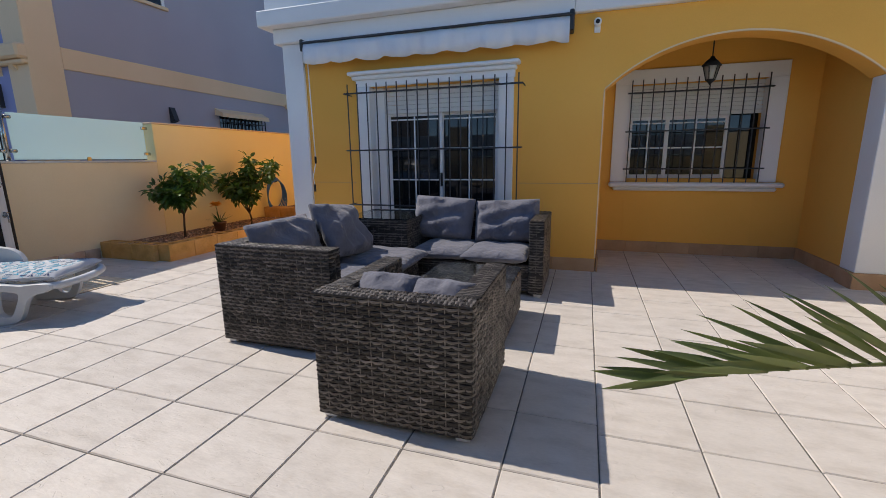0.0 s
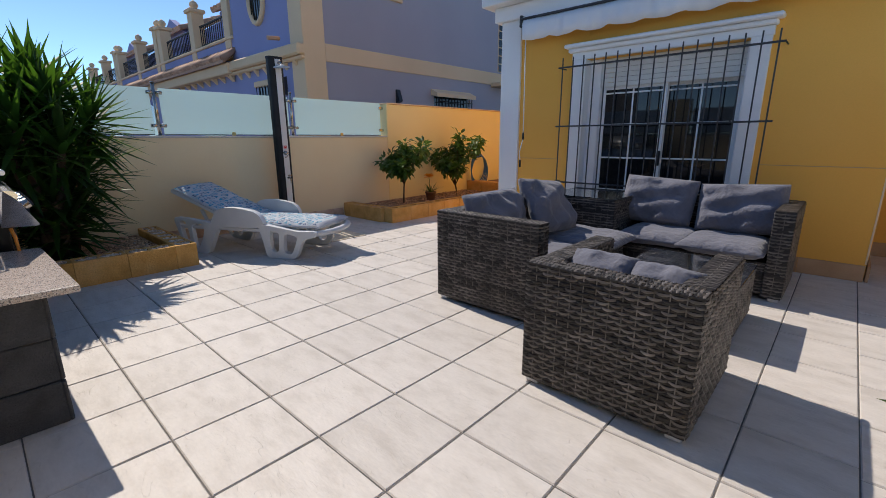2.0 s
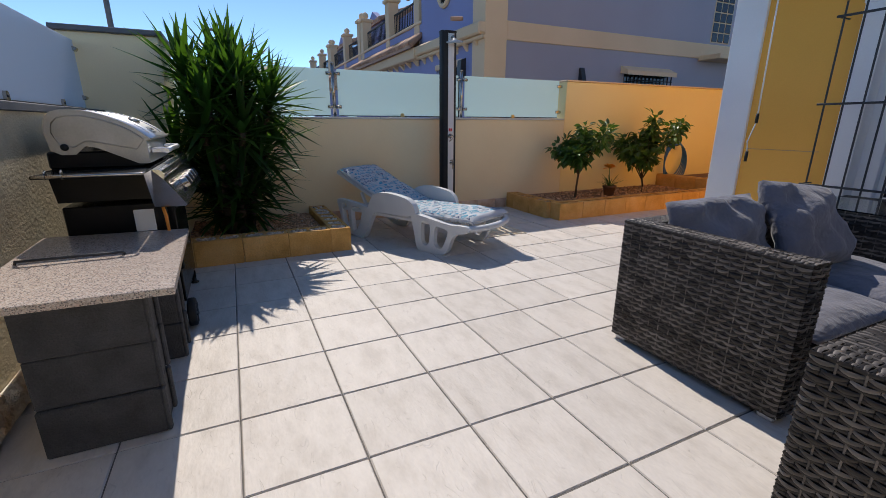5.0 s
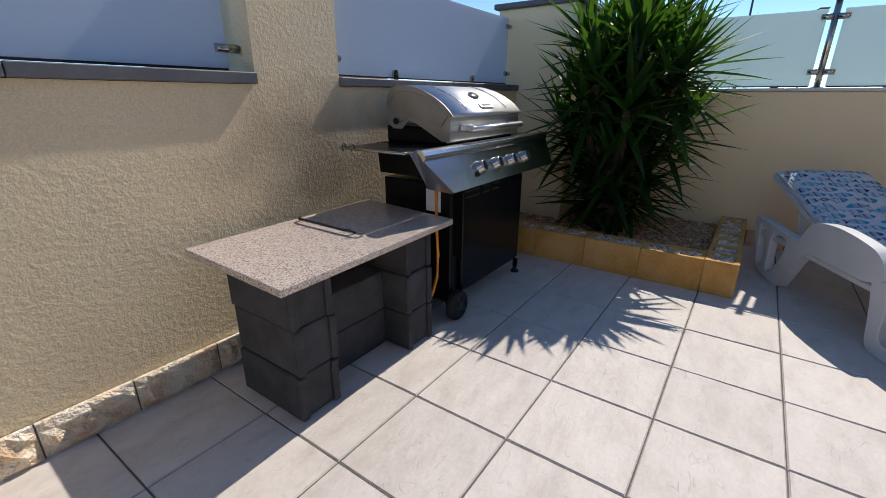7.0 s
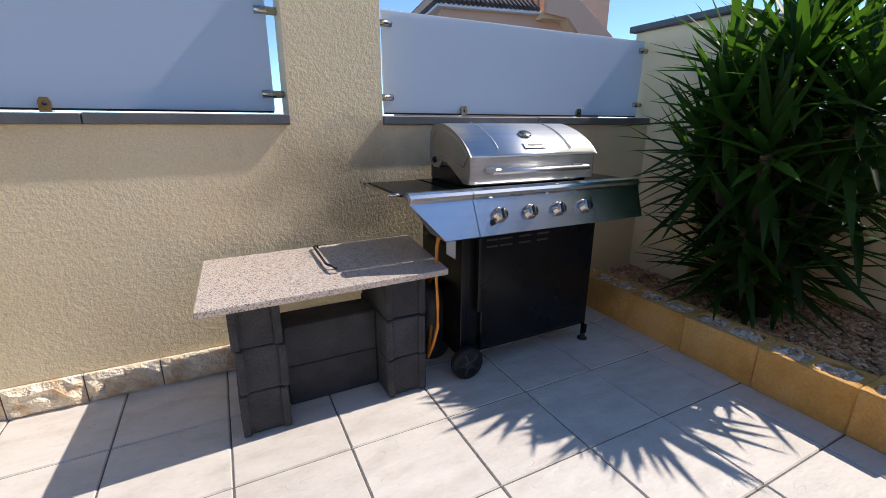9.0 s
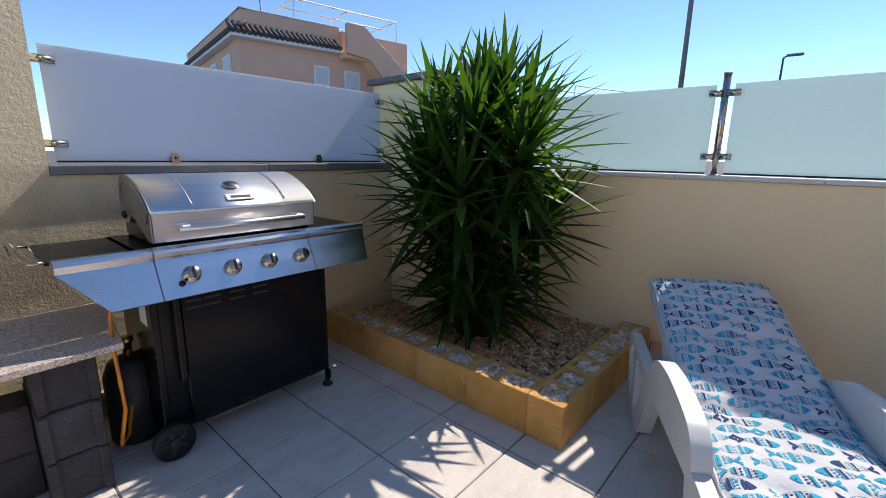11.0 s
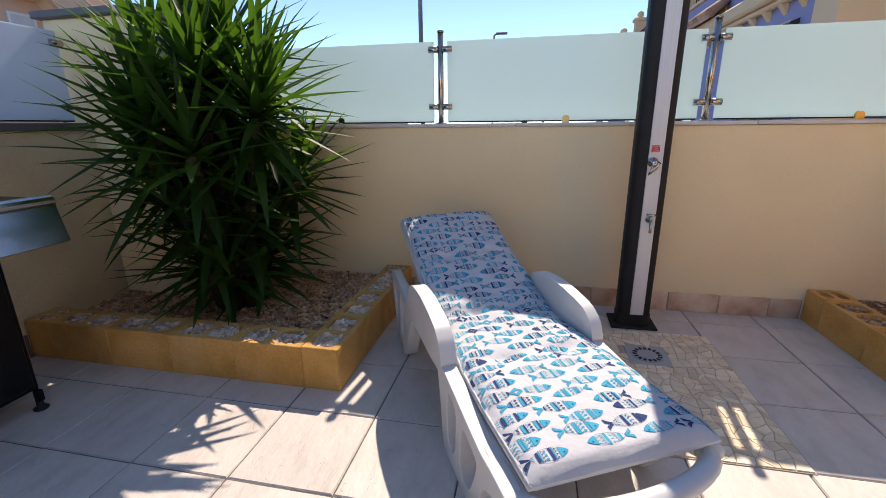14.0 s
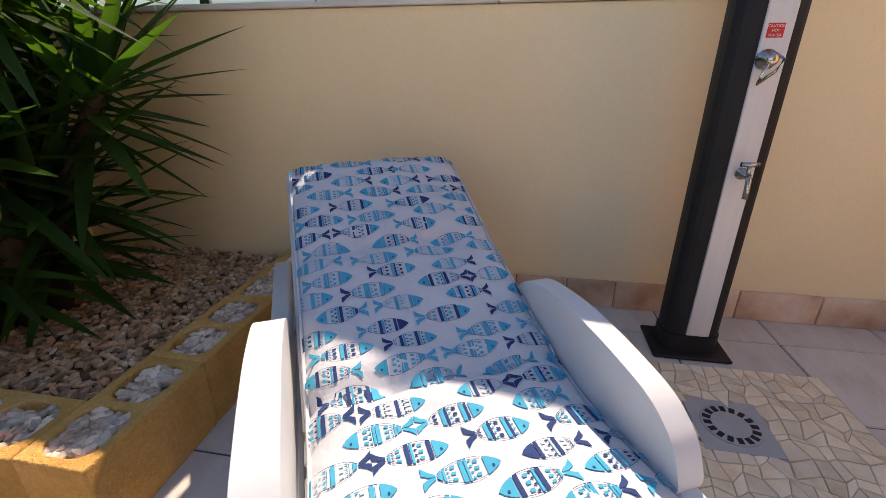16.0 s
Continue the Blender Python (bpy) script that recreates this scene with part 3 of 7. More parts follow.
part("side_slab", Mesh().box(-0.189, 3.9, FY - 0.07, FB, 2.752, 3.05, 0.01), WHITE, band)
part("parapet", Mesh().box(-3.98, 3.9, FY - 0.12, FY + 0.1, 3.121, 4.0, 0.01), WHITE, band)
solid("house_upper_wall", Mesh().box(-3.5, 3.9, 6.7, 6.9, 2.86, 5.6, 0.004), OCHRE, "ochre upper storey wall", "house wall", "structure")
solid("house_roof", Mesh().box(-3.8, 3.9, 5.41, 11.8, 5.6, 5.75, 0.01).box(-3.54, 3.9, 6.9, 11.8, 2.86, 2.98, 0.01), WHITE, "flat roof and floor slabs of the house", "roof", "structure")
solid("house_back_wall", Mesh().box(-3.54, 3.9, 11.6, 11.8, -0.06, 5.6, 0.004), OCHRE, "plain rear house wall", "house wall", "structure")
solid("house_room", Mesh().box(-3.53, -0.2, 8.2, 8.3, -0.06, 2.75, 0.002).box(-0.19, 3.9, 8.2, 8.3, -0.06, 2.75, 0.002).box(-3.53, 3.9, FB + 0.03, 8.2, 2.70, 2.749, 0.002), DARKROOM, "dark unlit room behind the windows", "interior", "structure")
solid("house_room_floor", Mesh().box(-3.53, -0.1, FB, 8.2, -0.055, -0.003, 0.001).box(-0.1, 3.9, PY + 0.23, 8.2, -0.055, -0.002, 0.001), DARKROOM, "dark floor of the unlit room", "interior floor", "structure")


# ---- windows and doors ----
def grille(name, x0, x1, z0, z1, y, bars, rails, label):
    g = thing(name, ((x0 + x1) / 2, y, z0), label, "window grille")
    for i in range(bars):
        x = x0 + (x1 - x0) * i / (bars - 1)
        part("bar", Mesh().box(x - 0.0065, x + 0.0065, y - 0.0065, y + 0.0065, z0 - 0.03, z1 + 0.09, 0.003), IRON, g, "", True)
    for z in rails:
        part("rail", Mesh().box(x0 - 0.05, x1 + 0.05, y - 0.016, y + 0.002, z - 0.009, z + 0.009, 0.003), IRON, g, "", True)
    for z in (rails[0], rails[-1]):
        for x in (x0 - 0.045, x1 + 0.045):
            part("bracket", Mesh().tube([(x, y - 0.005, z), (x, y + 0.22, z)], 0.007, 6), IRON, g, "", True)
    return g


def shutter_slats(parent, x0, x1, y, z0, z1):
    n = round((z1 - z0) / 0.052)
    for i in range(n):
        a = z0 + (z1 - z0) * i / n
        part("slat", Mesh().box(x0, x1, y, y + 0.012, a, a + (z1 - z0) / n - 0.002, 0.005), SHUTTER, parent, "", True)


def sash(parent, x0, x1, y, z0, z1, cols, levels):
    fr = Mesh()
    w = 0.05
    fr.box(x0, x0 + w, y, y + 0.04, z0, z1).box(x1 - w, x1, y, y + 0.04, z0, z1)
    fr.box(x0 + w, x1 - w, y + 0.001, y + 0.039, z0, z0 + w).box(x0 + w, x1 - w, y + 0.001, y + 0.039, z1 - w, z1)
    s = part("sash_frame", fr, WHITE, parent, "", True)
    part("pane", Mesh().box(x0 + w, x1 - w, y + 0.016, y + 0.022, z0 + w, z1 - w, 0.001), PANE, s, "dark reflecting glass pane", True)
    for i in range(1, cols):
        x = x0 + (x1 - x0) * i / cols
        part("glazing_bar", Mesh().box(x - 0.009, x + 0.009, y + 0.008, y + 0.030, z0 + w, z1 - w, 0.002), WHITE, s, "", True)
    for z in levels:
        part("glazing_bar", Mesh().box(x0 + w, x1 - w, y + 0.009, y + 0.029, z - 0.009, z + 0.009, 0.002), WHITE, s, "", True)


door = thing("door_1", ((DX0 + DX1) / 2, FY, 0), "white sliding glass door with glazing bars and half-raised shutter", "sliding door", kind="structure")
m = Mesh()
m.box(DX0 - 0.16, DX0 + 0.004, FY - 0.05, FY + 0.12, 0.0, 2.17).box(DX1 - 0.004, DX1 + 0.16, FY - 0.05, FY + 0.12, 0.0, 2.17)
m.box(DX0 - 0.17, DX1 + 0.17, FY - 0.05, FY + 0.119, 2.171, 2.25)
part("surround", m, WHITE, door, "white moulded surround", True)
part("cornice", Mesh().box(DX0 - 0.21, DX1 + 0.19, FY - 0.09, FY + 0.05, 2.251, 2.30, 0.012).box(DX0 - 0.25, DX1 + 0.23, FY - 0.13, FY + 0.05, 2.301, 2.345, 0.012), WHITE, door, "", True)
part("shutter_box_side", Mesh().box(DX0, DX0 + 0.14, FY + 0.10, FY + 0.2, 0.02, 2.17), WHITE, door, "", True)
part("shutter_box_side", Mesh().box(DX1 - 0.04, DX1, FY + 0.10, FY + 0.2, 0.02, 2.17), WHITE, door, "", True)
shutter_slats(door, DX0 + 0.14, DX1 - 0.04, FY + 0.12, 1.85, 2.17)
sash(door, DX0 + 0.14, (DX0 + DX1) / 2 + 0.07, FY + 0.16, 0.03, 1.87, 2, (0.25, 0.64, 1.03, 1.42, 1.78))
sash(door, (DX0 + DX1) / 2 + 0.02, DX1 - 0.04, FY + 0.21, 0.03, 1.87, 2, (0.25, 0.64, 1.03, 1.42, 1.78))
part("handle", Mesh().box(-1.74, -1.715, FY + 0.13, FY + 0.16, 0.95, 1.12, 0.006), BLACKMATT, door, "small dark door handle", True)
grille("window_grille", -2.82, -0.735, 0.32, 2.10, FY - 0.18, 17, (0.73, 1.405, 2.08), "dark grey iron bar grille before the sliding door")

win = thing("window_1", (1.28, PY, 1.0), "white sliding window with moulded surround and half-lowered shutter", "window", kind="structure")
WX0, WX1, WZ0, WZ1 = 0.52, 2.03, 1.0, 2.2
m = Mesh()
m.box(WX0 - 0.20, WX0 + 0.004, PY - 0.03, PY + 0.10, WZ0 - 0.04, WZ1).box(WX1 - 0.004, WX1 + 0.20, PY - 0.03, PY + 0.10, WZ0 - 0.04, WZ1).box(WX0 - 0.20, WX1 + 0.20, PY - 0.03, PY + 0.099, WZ1 + 0.001, WZ1 + 0.18)
part("surround", m, WHITE, win, "", True)
part("window_sill", Mesh().box(0.30, 2.30, PY - 0.13, PY + 0.1, 0.895, 0.955, 0.02).box(0.36, 2.24, PY - 0.08, PY + 0.05, 0.845, 0.894, 0.02), WHITE, win, "", True)
shutter_slats(win, WX0, WX1, PY + 0.10, 1.80, 2.2)
sash(win, WX0, 1.02, PY + 0.14, WZ0, 1.81, 2, (1.40, 1.72))
sash(win, 0.97, 1.72, PY + 0.185, WZ0, 1.81, 2, (1.40, 1.72))
# no opening here: a near-black sheet carries its shade
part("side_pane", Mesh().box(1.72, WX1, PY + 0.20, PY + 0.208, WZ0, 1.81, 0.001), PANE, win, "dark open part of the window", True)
grille("window_grille", WX0 + 0.0, WX1 + 0.0, 0.98, 2.16, PY - 0.06, 13, (1.13, 1.61, 2.09), "dark grey iron bar grille before the porch window")

# awning
aw = thing("awning", (-1.8, FY, 2.45), "white canvas awning rolled in, scalloped valance hanging down", "awning")
part("roller", Mesh().tube([(-3.42, FY - 0.09, 2.70), (-0.21, FY - 0.09, 2.70)], 0.045, 12), BLACKMATT, aw, "", True)
part("cover", Mesh().box(-3.44, -0.20, FY - 0.16, FY - 0.005, 2.715, 2.745, 0.01), WHITE, aw, "", True)
val = Mesh()
N = 160
rows = []
for i in range(N + 1):
    x = -3.41 + 3.18 * i / N
    wave = 0.02 * math.sin(i * 0.23) + 0.012 * math.sin(i * 0.71)
    low = 2.475 - 0.03 * abs(math.sin(math.pi * i / N * 8.5))
    rows.append([(x, FY - 0.165 - wave * 0.2, 2.71), (x, FY - 0.185 - wave * 0.5, 2.63), (x, FY - 0.185 - wave, 2.55), (x, FY - 0.18 - wave, low)])
val.add([p for r in rows for p in r], [(i * 4 + k, i * 4 + 4 + k, i * 4 + 5 + k, i * 4 + 1 + k) for i in range(N) for k in range(3)], True)
v = part("valance", val, CANVAS, aw, "", True)
v.modifiers.new("thick", "SOLIDIFY").thickness = 0.003
part("front_rail", Mesh().tube([(-3.43, FY - 0.175, 2.712), (-0.2, FY - 0.175, 2.712)], 0.016, 8), IRON, aw, "", True)
part("end_bracket", Mesh().box(-0.235, -0.19, FY - 0.18, FY - 0.002, 2.56, 2.76, 0.01), IRON, aw, "", True)
part("end_bracket", Mesh().box(-3.46, -3.42, FY - 0.18, FY - 0.002, 2.62, 2.76, 0.01), IRON, aw, "", True)
crank = thing("awning_crank", (-3.36, FY - 0.16, 0.9), "white hanging awning crank rod with black grips", "crank")
part("rod", Mesh().tube([(-3.37, FY - 0.16, 2.64), (-3.35, FY - 0.16, 1.34)], 0.007, 8).tube([(-3.35, FY - 0.16, 1.26), (-3.375, FY - 0.2, 1.08), (-3.36, FY - 0.2, 0.98)], 0.006, 8), WHITE, crank, "", True)
part("grip", Mesh().tube([(-3.35, FY - 0.16, 1.34), (-3.35, FY - 0.16, 1.25)], 0.014, 8), BLACKMATT, crank, "", True)
part("grip", Mesh().tube([(-3.36, FY - 0.2, 0.985), (-3.36, FY - 0.2, 0.89)], 0.014, 8), BLACKMATT, crank, "", True)

# porch lantern
lan = thing("porch_lantern", (1.25, 5.7, 2.05), "black metal porch lantern with glass panes hanging on a rod", "lantern")
part("rod", Mesh().tube([(0, 0, 0.26), (0, 0, 0.70)], 0.007, 6), BLACKMATT, lan)
part("cap", Mesh().lathe([(0.015, 0.30), (0.03, 0.275), (0.06, 0.25), (0.10, 0.205), (0.095, 0.195)], n=6), BLACKMATT, lan)
part("glass", Mesh().lathe([(0.042, 0.055), (0.078, 0.195)], n=6), LAMPGLASS, lan)
for k in range(6):
    a = math.pi * k / 3
    part("frame_bar", Mesh().tube([(0.044 * math.cos(a), 0.044 * math.sin(a), 0.05), (0.082 * math.cos(a), 0.082 * math.sin(a), 0.197)], 0.005, 5), BLACKMATT, lan)
part("base", Mesh().lathe([(0.004, 0.0), (0.012, 0.015), (0.03, 0.035), (0.05, 0.05), (0.05, 0.06)], n=6), BLACKMATT, lan)

# security camera over the pier
sc = thing("security_camera", (0.04, FY, 2.55), "small white wall-mounted security camera", "security camera")
part("plate", Mesh().box(-0.03, 0.03, -0.012, 0, 0.0, 0.14, 0.006), WHITE, sc)
part("body", Mesh().lathe([(0.02, 0.0), (0.036, 0.01), (0.038, 0.07), (0.03, 0.075)], (0, -0.012, 0.09), 14, "-y"), WHITE, sc)
part("lens", Mesh().lathe([(0.022, 0.0), (0.02, 0.006)], (0, -0.088, 0.09), 14, "-y"), BLACKMATT, sc)


# ---- glass screens on the walls ----
def clamp(parent, x, y, z, dx, dy):
    """A rounded steel glass clamp."""
    m = Mesh()
    m.tube([(x - dx, y - dy, z), (x + dx, y + dy, z)], 0.022, 10, True, 0.8)
    return part("clamp", m, CHROME, parent, "polished steel glass clamp", True)


GX = -6.46
POSTS = (1.585, 3.375)
PANELS = ((-0.115, 1.535), (1.635, 3.325), (3.425, 5.10))
for k, (a, b) in enumerate(PANELS):
    p = solid("glass_screen", Mesh().box(GX - 0.005, GX + 0.005, a, b, 1.338, 1.885, 0.002), FROST, "frosted greenish glass screen panel on the low wall", "glass screen", group="glass screens on the west wall", at=(GX, (a + b) / 2, 1.338))
    part("seal", Mesh().box(GX - 0.006, GX + 0.006, a + 0.004, b - 0.004, 1.330, 1.3395, 0.001), BLACKMATT, p, "dark lower seal", True)
for y in POSTS:
    p = thing("glass_post", (GX, y, 1.322), "polished steel post with glass clamps", "post", "steel posts on the west wall")
    part("tube", Mesh().tube([(0, 0, 0.0), (0, 0, 0.625)], 0.021, 14), CHROME, p)
    part("flange", Mesh().lathe([(0.045, 0.0), (0.045, 0.006), (0.024, 0.01)]), CHROME, p)
    part("cap", Mesh().lathe([(0.024, 0.622), (0.024, 0.632), (0.01, 0.637)]), CHROME, p)
    for z in (0.12, 0.51):
        for s in (-1, 1):
            part("clamp", Mesh().tube([(0.008, s * 0.015, z), (0.008, s * 0.085, z)], 0.022, 10), CHROME, p)
clips = ((0.8, 0), (2.48, 1), (4.25, 1))
for y, kk in clips:
    c = thing("glass_foot_clip", (GX + 0.012, y, 1.322), "small brushed steel foot clip under the glass", "glass clip", "foot clips under the glass")
    part("plate", Mesh().prism([(-0.024, 0), (0.024, 0), (0.024, 0.036), (0.014, 0.05), (-0.014, 0.05), (-0.024, 0.036)], -0.004, 0.014, "x"), BRASS if kk else CHROME, c)
for z in (1.42, 1.80):
    c = thing("glass_wall_clip", (GX + 0.01, 5.12, z), "small steel clip holding the glass to the wall", "glass clip", "wall clips of the glass")
    part("plate", Mesh().box(-0.02, 0.02, -0.07, 0.03, -0.022, 0.022, 0.008), CHROME, c)
GY = WS - 0.11
SPANS = ((-5.635, -3.53, (-4.06, -5.02)), (-2.93, 0.36, (-2.0, -0.6)), (0.94, 3.08, (1.4, 2.6)))
for a, b, feet in SPANS:
    p = solid("glass_screen", Mesh().box(a, b, GY - 0.005, GY + 0.005, 1.366, 1.91, 0.002), FROSTBLUE, "milky glass screen panel on the south wall", "glass screen", group="glass screens on the south wall", at=((a + b) / 2, GY, 1.366))
    part("seal", Mesh().box(a + 0.004, b - 0.004, GY - 0.006, GY + 0.006, 1.358, 1.3675, 0.001), BLACKMATT, p, "dark lower seal", True)
    for x in feet:
        c = thing("glass_foot_clip", (x, GY + 0.006, 1.35), "rounded polished steel foot clip under the glass", "glass clip", "foot clips under the glass")
        part("plate", Mesh().prism([(-0.022, 0), (0.022, 0), (0.022, 0.045), (0.012, 0.062), (-0.012, 0.062), (-0.022, 0.045)], -0.02, 0.016, "y"), CHROME, c)
        part("screw", Mesh().lathe([(0.009, 0.0), (0.007, 0.004)], (0, 0.016, 0.035), 10, "y"), IRON, c)
    for x, s in ((a, -1), (b, 1)):
        for z in (1.45, 1.84):
            c = thing("glass_wall_clip", (x, GY, z), "rounded steel clip holding the glass to the pier", "glass clip", "wall clips of the glass")
            part("plate", Mesh().tube([(-0.055 * s, 0.008, 0), (0.05 * s, 0.008, 0)], 0.024, 10, True, 0.8), CHROME, c)
            part("screw", Mesh().lathe([(0.008, 0.0), (0.006, 0.005)], (0.0, 0.03, 0), 8, "y"), BRASS, c)


# ---- rattan seating ----
def weave(m, o, u, v, n, W, H, pitch=0.062, row=0.0125, seed=0, relief=1.0):
    """Woven flat strands over a panel from o along u (width W) and v (height H); n points outwards."""
    rng = random.Random(seed)
    o, u, v, n = Vector(o), Vector(u), Vector(v), Vector(n)
    rows = max(1, round(H / row))
    rh = H / rows
    cols = max(1, round(W / pitch))
    cw = W / cols
    for j in range(1, cols):
        x = j * cw + rng.uniform(-0.001, 0.001)
        V = [o + u * (x + e) + v * h + n * (0.0055 if e == 0 else 0.002) for h in (0.0, H) for e in (-0.003, 0, 0.003)]
        m.add(V, [(0, 1, 4, 3), (1, 2, 5, 4)], True, 0)
    for i in range(rows):
        pale = i % 2 == 1
        off = 0.5 * ((i // 2) % 2)
        band = 0.93 if (i // 2) % 8 < 5 else 0.55
        for j in range(-1, cols + 1):
            a, b = max(0, (j + off) * cw + 0.001), min(W, (j + off + 1) * cw - 0.001)
            if b - a < 0.006:
                continue
            full = (b - a) / cw
            steps = 4 if pale else 2
            V, F = [], []
            jit = rng.uniform(-0.0012, 0.0012)
            for k in range(steps + 1):
                t = k / steps
                bow = math.sin(math.pi * t) * full
                out = -0.001 + 0.0088 * relief * bow if pale else 0.001 + 0.003 * bow
                sag = -0.0036 * bow + jit if pale else 0.0
                grow = rh * (0.20 * bow - 0.12) if pale else 0.0
                x = a + (b - a) * t
                lo, hi = i * rh - grow + sag, (i + 1) * rh + grow + sag
                V += [o + u * x + v * lo + n * (out - 0.0015), o + u * x + v * ((lo + hi) / 2) + n * (out + 0.0025), o + u * x + v * hi + n * (out - 0.0015)]
            for k in range(steps):
                F += [(k * 3, k * 3 + 3, k * 3 + 4, k * 3 + 1), (k * 3 + 1, k * 3 + 4, k * 3 + 5, k * 3 + 2)]
            # slot 1 paints gap shade on recessed rows, and colours a few dark strands
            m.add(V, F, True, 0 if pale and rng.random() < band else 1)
    return m


def panel(parent, name, x0, x1, y0, y1, z0, z1, faces, seed=0):
    """A woven box panel: a core coloured dark as gap shade, with strands on the given faces (n, s, e, w, t)."""
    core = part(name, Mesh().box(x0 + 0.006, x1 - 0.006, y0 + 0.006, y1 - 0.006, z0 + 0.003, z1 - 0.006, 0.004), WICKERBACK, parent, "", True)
    m = Mesh()
    if "s" in faces:
        weave(m, (x0, y0, z0), (1, 0, 0), (0, 0, 1), (0, -1, 0), x1 - x0, z1 - z0, seed=seed)
    if "n" in faces:
        weave(m, (x1, y1, z0), (-1, 0, 0), (0, 0, 1), (0, 1, 0), x1 - x0, z1 - z0, seed=seed + 1)
    if "e" in faces:
        weave(m, (x1, y0, z0), (0, 1, 0), (0, 0, 1), (1, 0, 0), y1 - y0, z1 - z0, seed=seed + 2)
    if "w" in faces:
        weave(m, (x0, y1, z0), (0, -1, 0), (0, 0, 1), (-1, 0, 0), y1 - y0, z1 - z0, seed=seed + 3)
    if "t" in faces:
        if x1 - x0 > y1 - y0:
            weave(m, (x0, y0, z1), (0, 1, 0), (1, 0, 0), (0, 0, 1), y1 - y0, x1 - x0, 0.05, 0.012, seed + 4, 0.7)
        else:
            weave(m, (x0, y0, z1), (1, 0, 0), (0, 1, 0), (0, 0, 1), x1 - x0, y1 - y0, 0.05, 0.012, seed + 4, 0.7)
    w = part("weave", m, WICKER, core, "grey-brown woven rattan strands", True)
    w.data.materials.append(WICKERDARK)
    w["kind"] = "stuff"
    return core


def feet(parent, x0, x1, y0, y1):
    for x in (x0 + 0.05, x1 - 0.05):
        for y in (y0 + 0.05, y1 - 0.05):
            part("foot", Mesh().box(x - 0.035, x + 0.035, y - 0.035, y + 0.035, 0, 0.03, 0.006), ALUMIN, parent, "pale plastic foot", True)


def cushion(name, c, size, label, rx=0, ry=0, rz=0, seed=0, crease=0.02, group=""):
    """A loose cushion with a piped seam."""
    R = Euler([radians(a) for a in (rx, ry, rz)]).to_matrix()
    m = Mesh().pillow((0, 0, 0), size, 14, 0.5, R, crease, seed)
    ob = solid(name, m, FABRIC, label, "cushion", "", group, None)
    ob.matrix_basis = pose(*c)
    sx, sy = size[0] / 2 * 0.97, size[1] / 2 * 0.97
    ring = []
    for k in range(41):
        a = 2 * math.pi * k / 40
        q = (abs(math.cos(a)) ** 0.25 * math.copysign(1, math.cos(a)), abs(math.sin(a)) ** 0.25 * math.copysign(1, math.sin(a)))
        ring.append(R @ Vector((q[0] * sx * (1 - 0.05 * (1 - q[1] ** 2)), q[1] * sy * (1 - 0.05 * (1 - q[0] ** 2)), 0)))
    part("piping", Mesh().tube(ring, 0.005, 6, False), FABRIC, ob)
    return ob


H1, H2 = 0.665, 0.72
AX, AXR, AY, AYB = -1.225, -0.428, 1.70, 2.52
chair = thing("rattan_armchair", ((AX + AXR) / 2, (AY + AYB) / 2, 0), "grey-brown woven rattan armchair with boxy arms", "armchair")
panel(chair, "backrest", AX, AXR, AY, AY + 0.13, 0.03, H1, "snewt", 10)
panel(chair, "armrest", AX, AX + 0.12, AY + 0.13, AYB, 0.03, H1 - 0.005, "new" + "t", 20)
panel(chair, "armrest", AXR - 0.12, AXR, AY + 0.13, AYB, 0.03, H1 - 0.005, "newt", 30)
panel(chair, "seat_base", AX + 0.12, AXR - 0.12, AY + 0.13, AYB - 0.02, 0.04, 0.30, "n", 40)
feet(chair, AX, AXR, AY, AYB)
cushion("seat_cushion", ((AX + AXR) / 2, AY + 0.47, 0.365), (0.56, 0.66, 0.13), "dark grey fabric seat cushion on the armchair", seed=3, crease=0.008)
cushion("back_cushion", (AX + 0.265, AY + 0.235, 0.565), (0.34, 0.34, 0.17), "slumped dark grey fabric back cushion on the armchair", rx=42, seed=4)
cushion("back_cushion", (AX + 0.565, AY + 0.235, 0.555), (0.32, 0.33, 0.17), "slumped dark grey fabric back cushion on the armchair", rx=42, rz=-3, seed=5)

SX0, SX1, SY0, SY1 = -2.43, -1.52, 2.32, 3.96
sofa = thing("rattan_sofa", ((SX0 + SX1) / 2, (SY0 + SY1) / 2, 0), "grey-brown woven rattan two-seat sofa with one end arm", "sofa")
panel(sofa, "armrest", SX0, SX1, SY0, SY0 + 0.13, 0.03, H2, "snewt", 50)
panel(sofa, "backrest", SX0, SX0 + 0.13, SY0 + 0.13, SY1, 0.03, H2, "newt", 60)
panel(sofa, "seat_base", SX0 + 0.13, SX1 - 0.04, SY0 + 0.13, SY1, 0.04, 0.30, "e", 70)
feet(sofa, SX0, SX1, SY0, SY1)
cushion("seat_cushion", (-1.87, 2.86, 0.365), (0.74, 0.78, 0.13), "dark grey fabric seat cushion on the sofa", seed=6, crease=0.008)
cushion("seat_cushion", (-1.83, 3.62, 0.37), (0.80, 0.74, 0.14), "dark grey fabric seat cushion on the sofa", seed=7, crease=0.012)
cushion("back_cushion", (-2.19, 2.80, 0.64), (0.44, 0.72, 0.22), "dark grey fabric back cushion leaning on the sofa", ry=66, seed=8, crease=0.045)
cushion("back_cushion", (-2.08, 3.44, 0.67), (0.52, 0.68, 0.20), "dark grey fabric back cushion tilted on the sofa", rx=-12, ry=58, rz=-10, seed=9, crease=0.045)

box = thing("corner_storage_table", (-2.02, 4.38, 0), "grey-brown woven rattan corner table with a dark glass top", "side table")
panel(box, "body", -2.43, -1.68, 3.98, 4.76, 0.03, 0.69, "snew", 80)
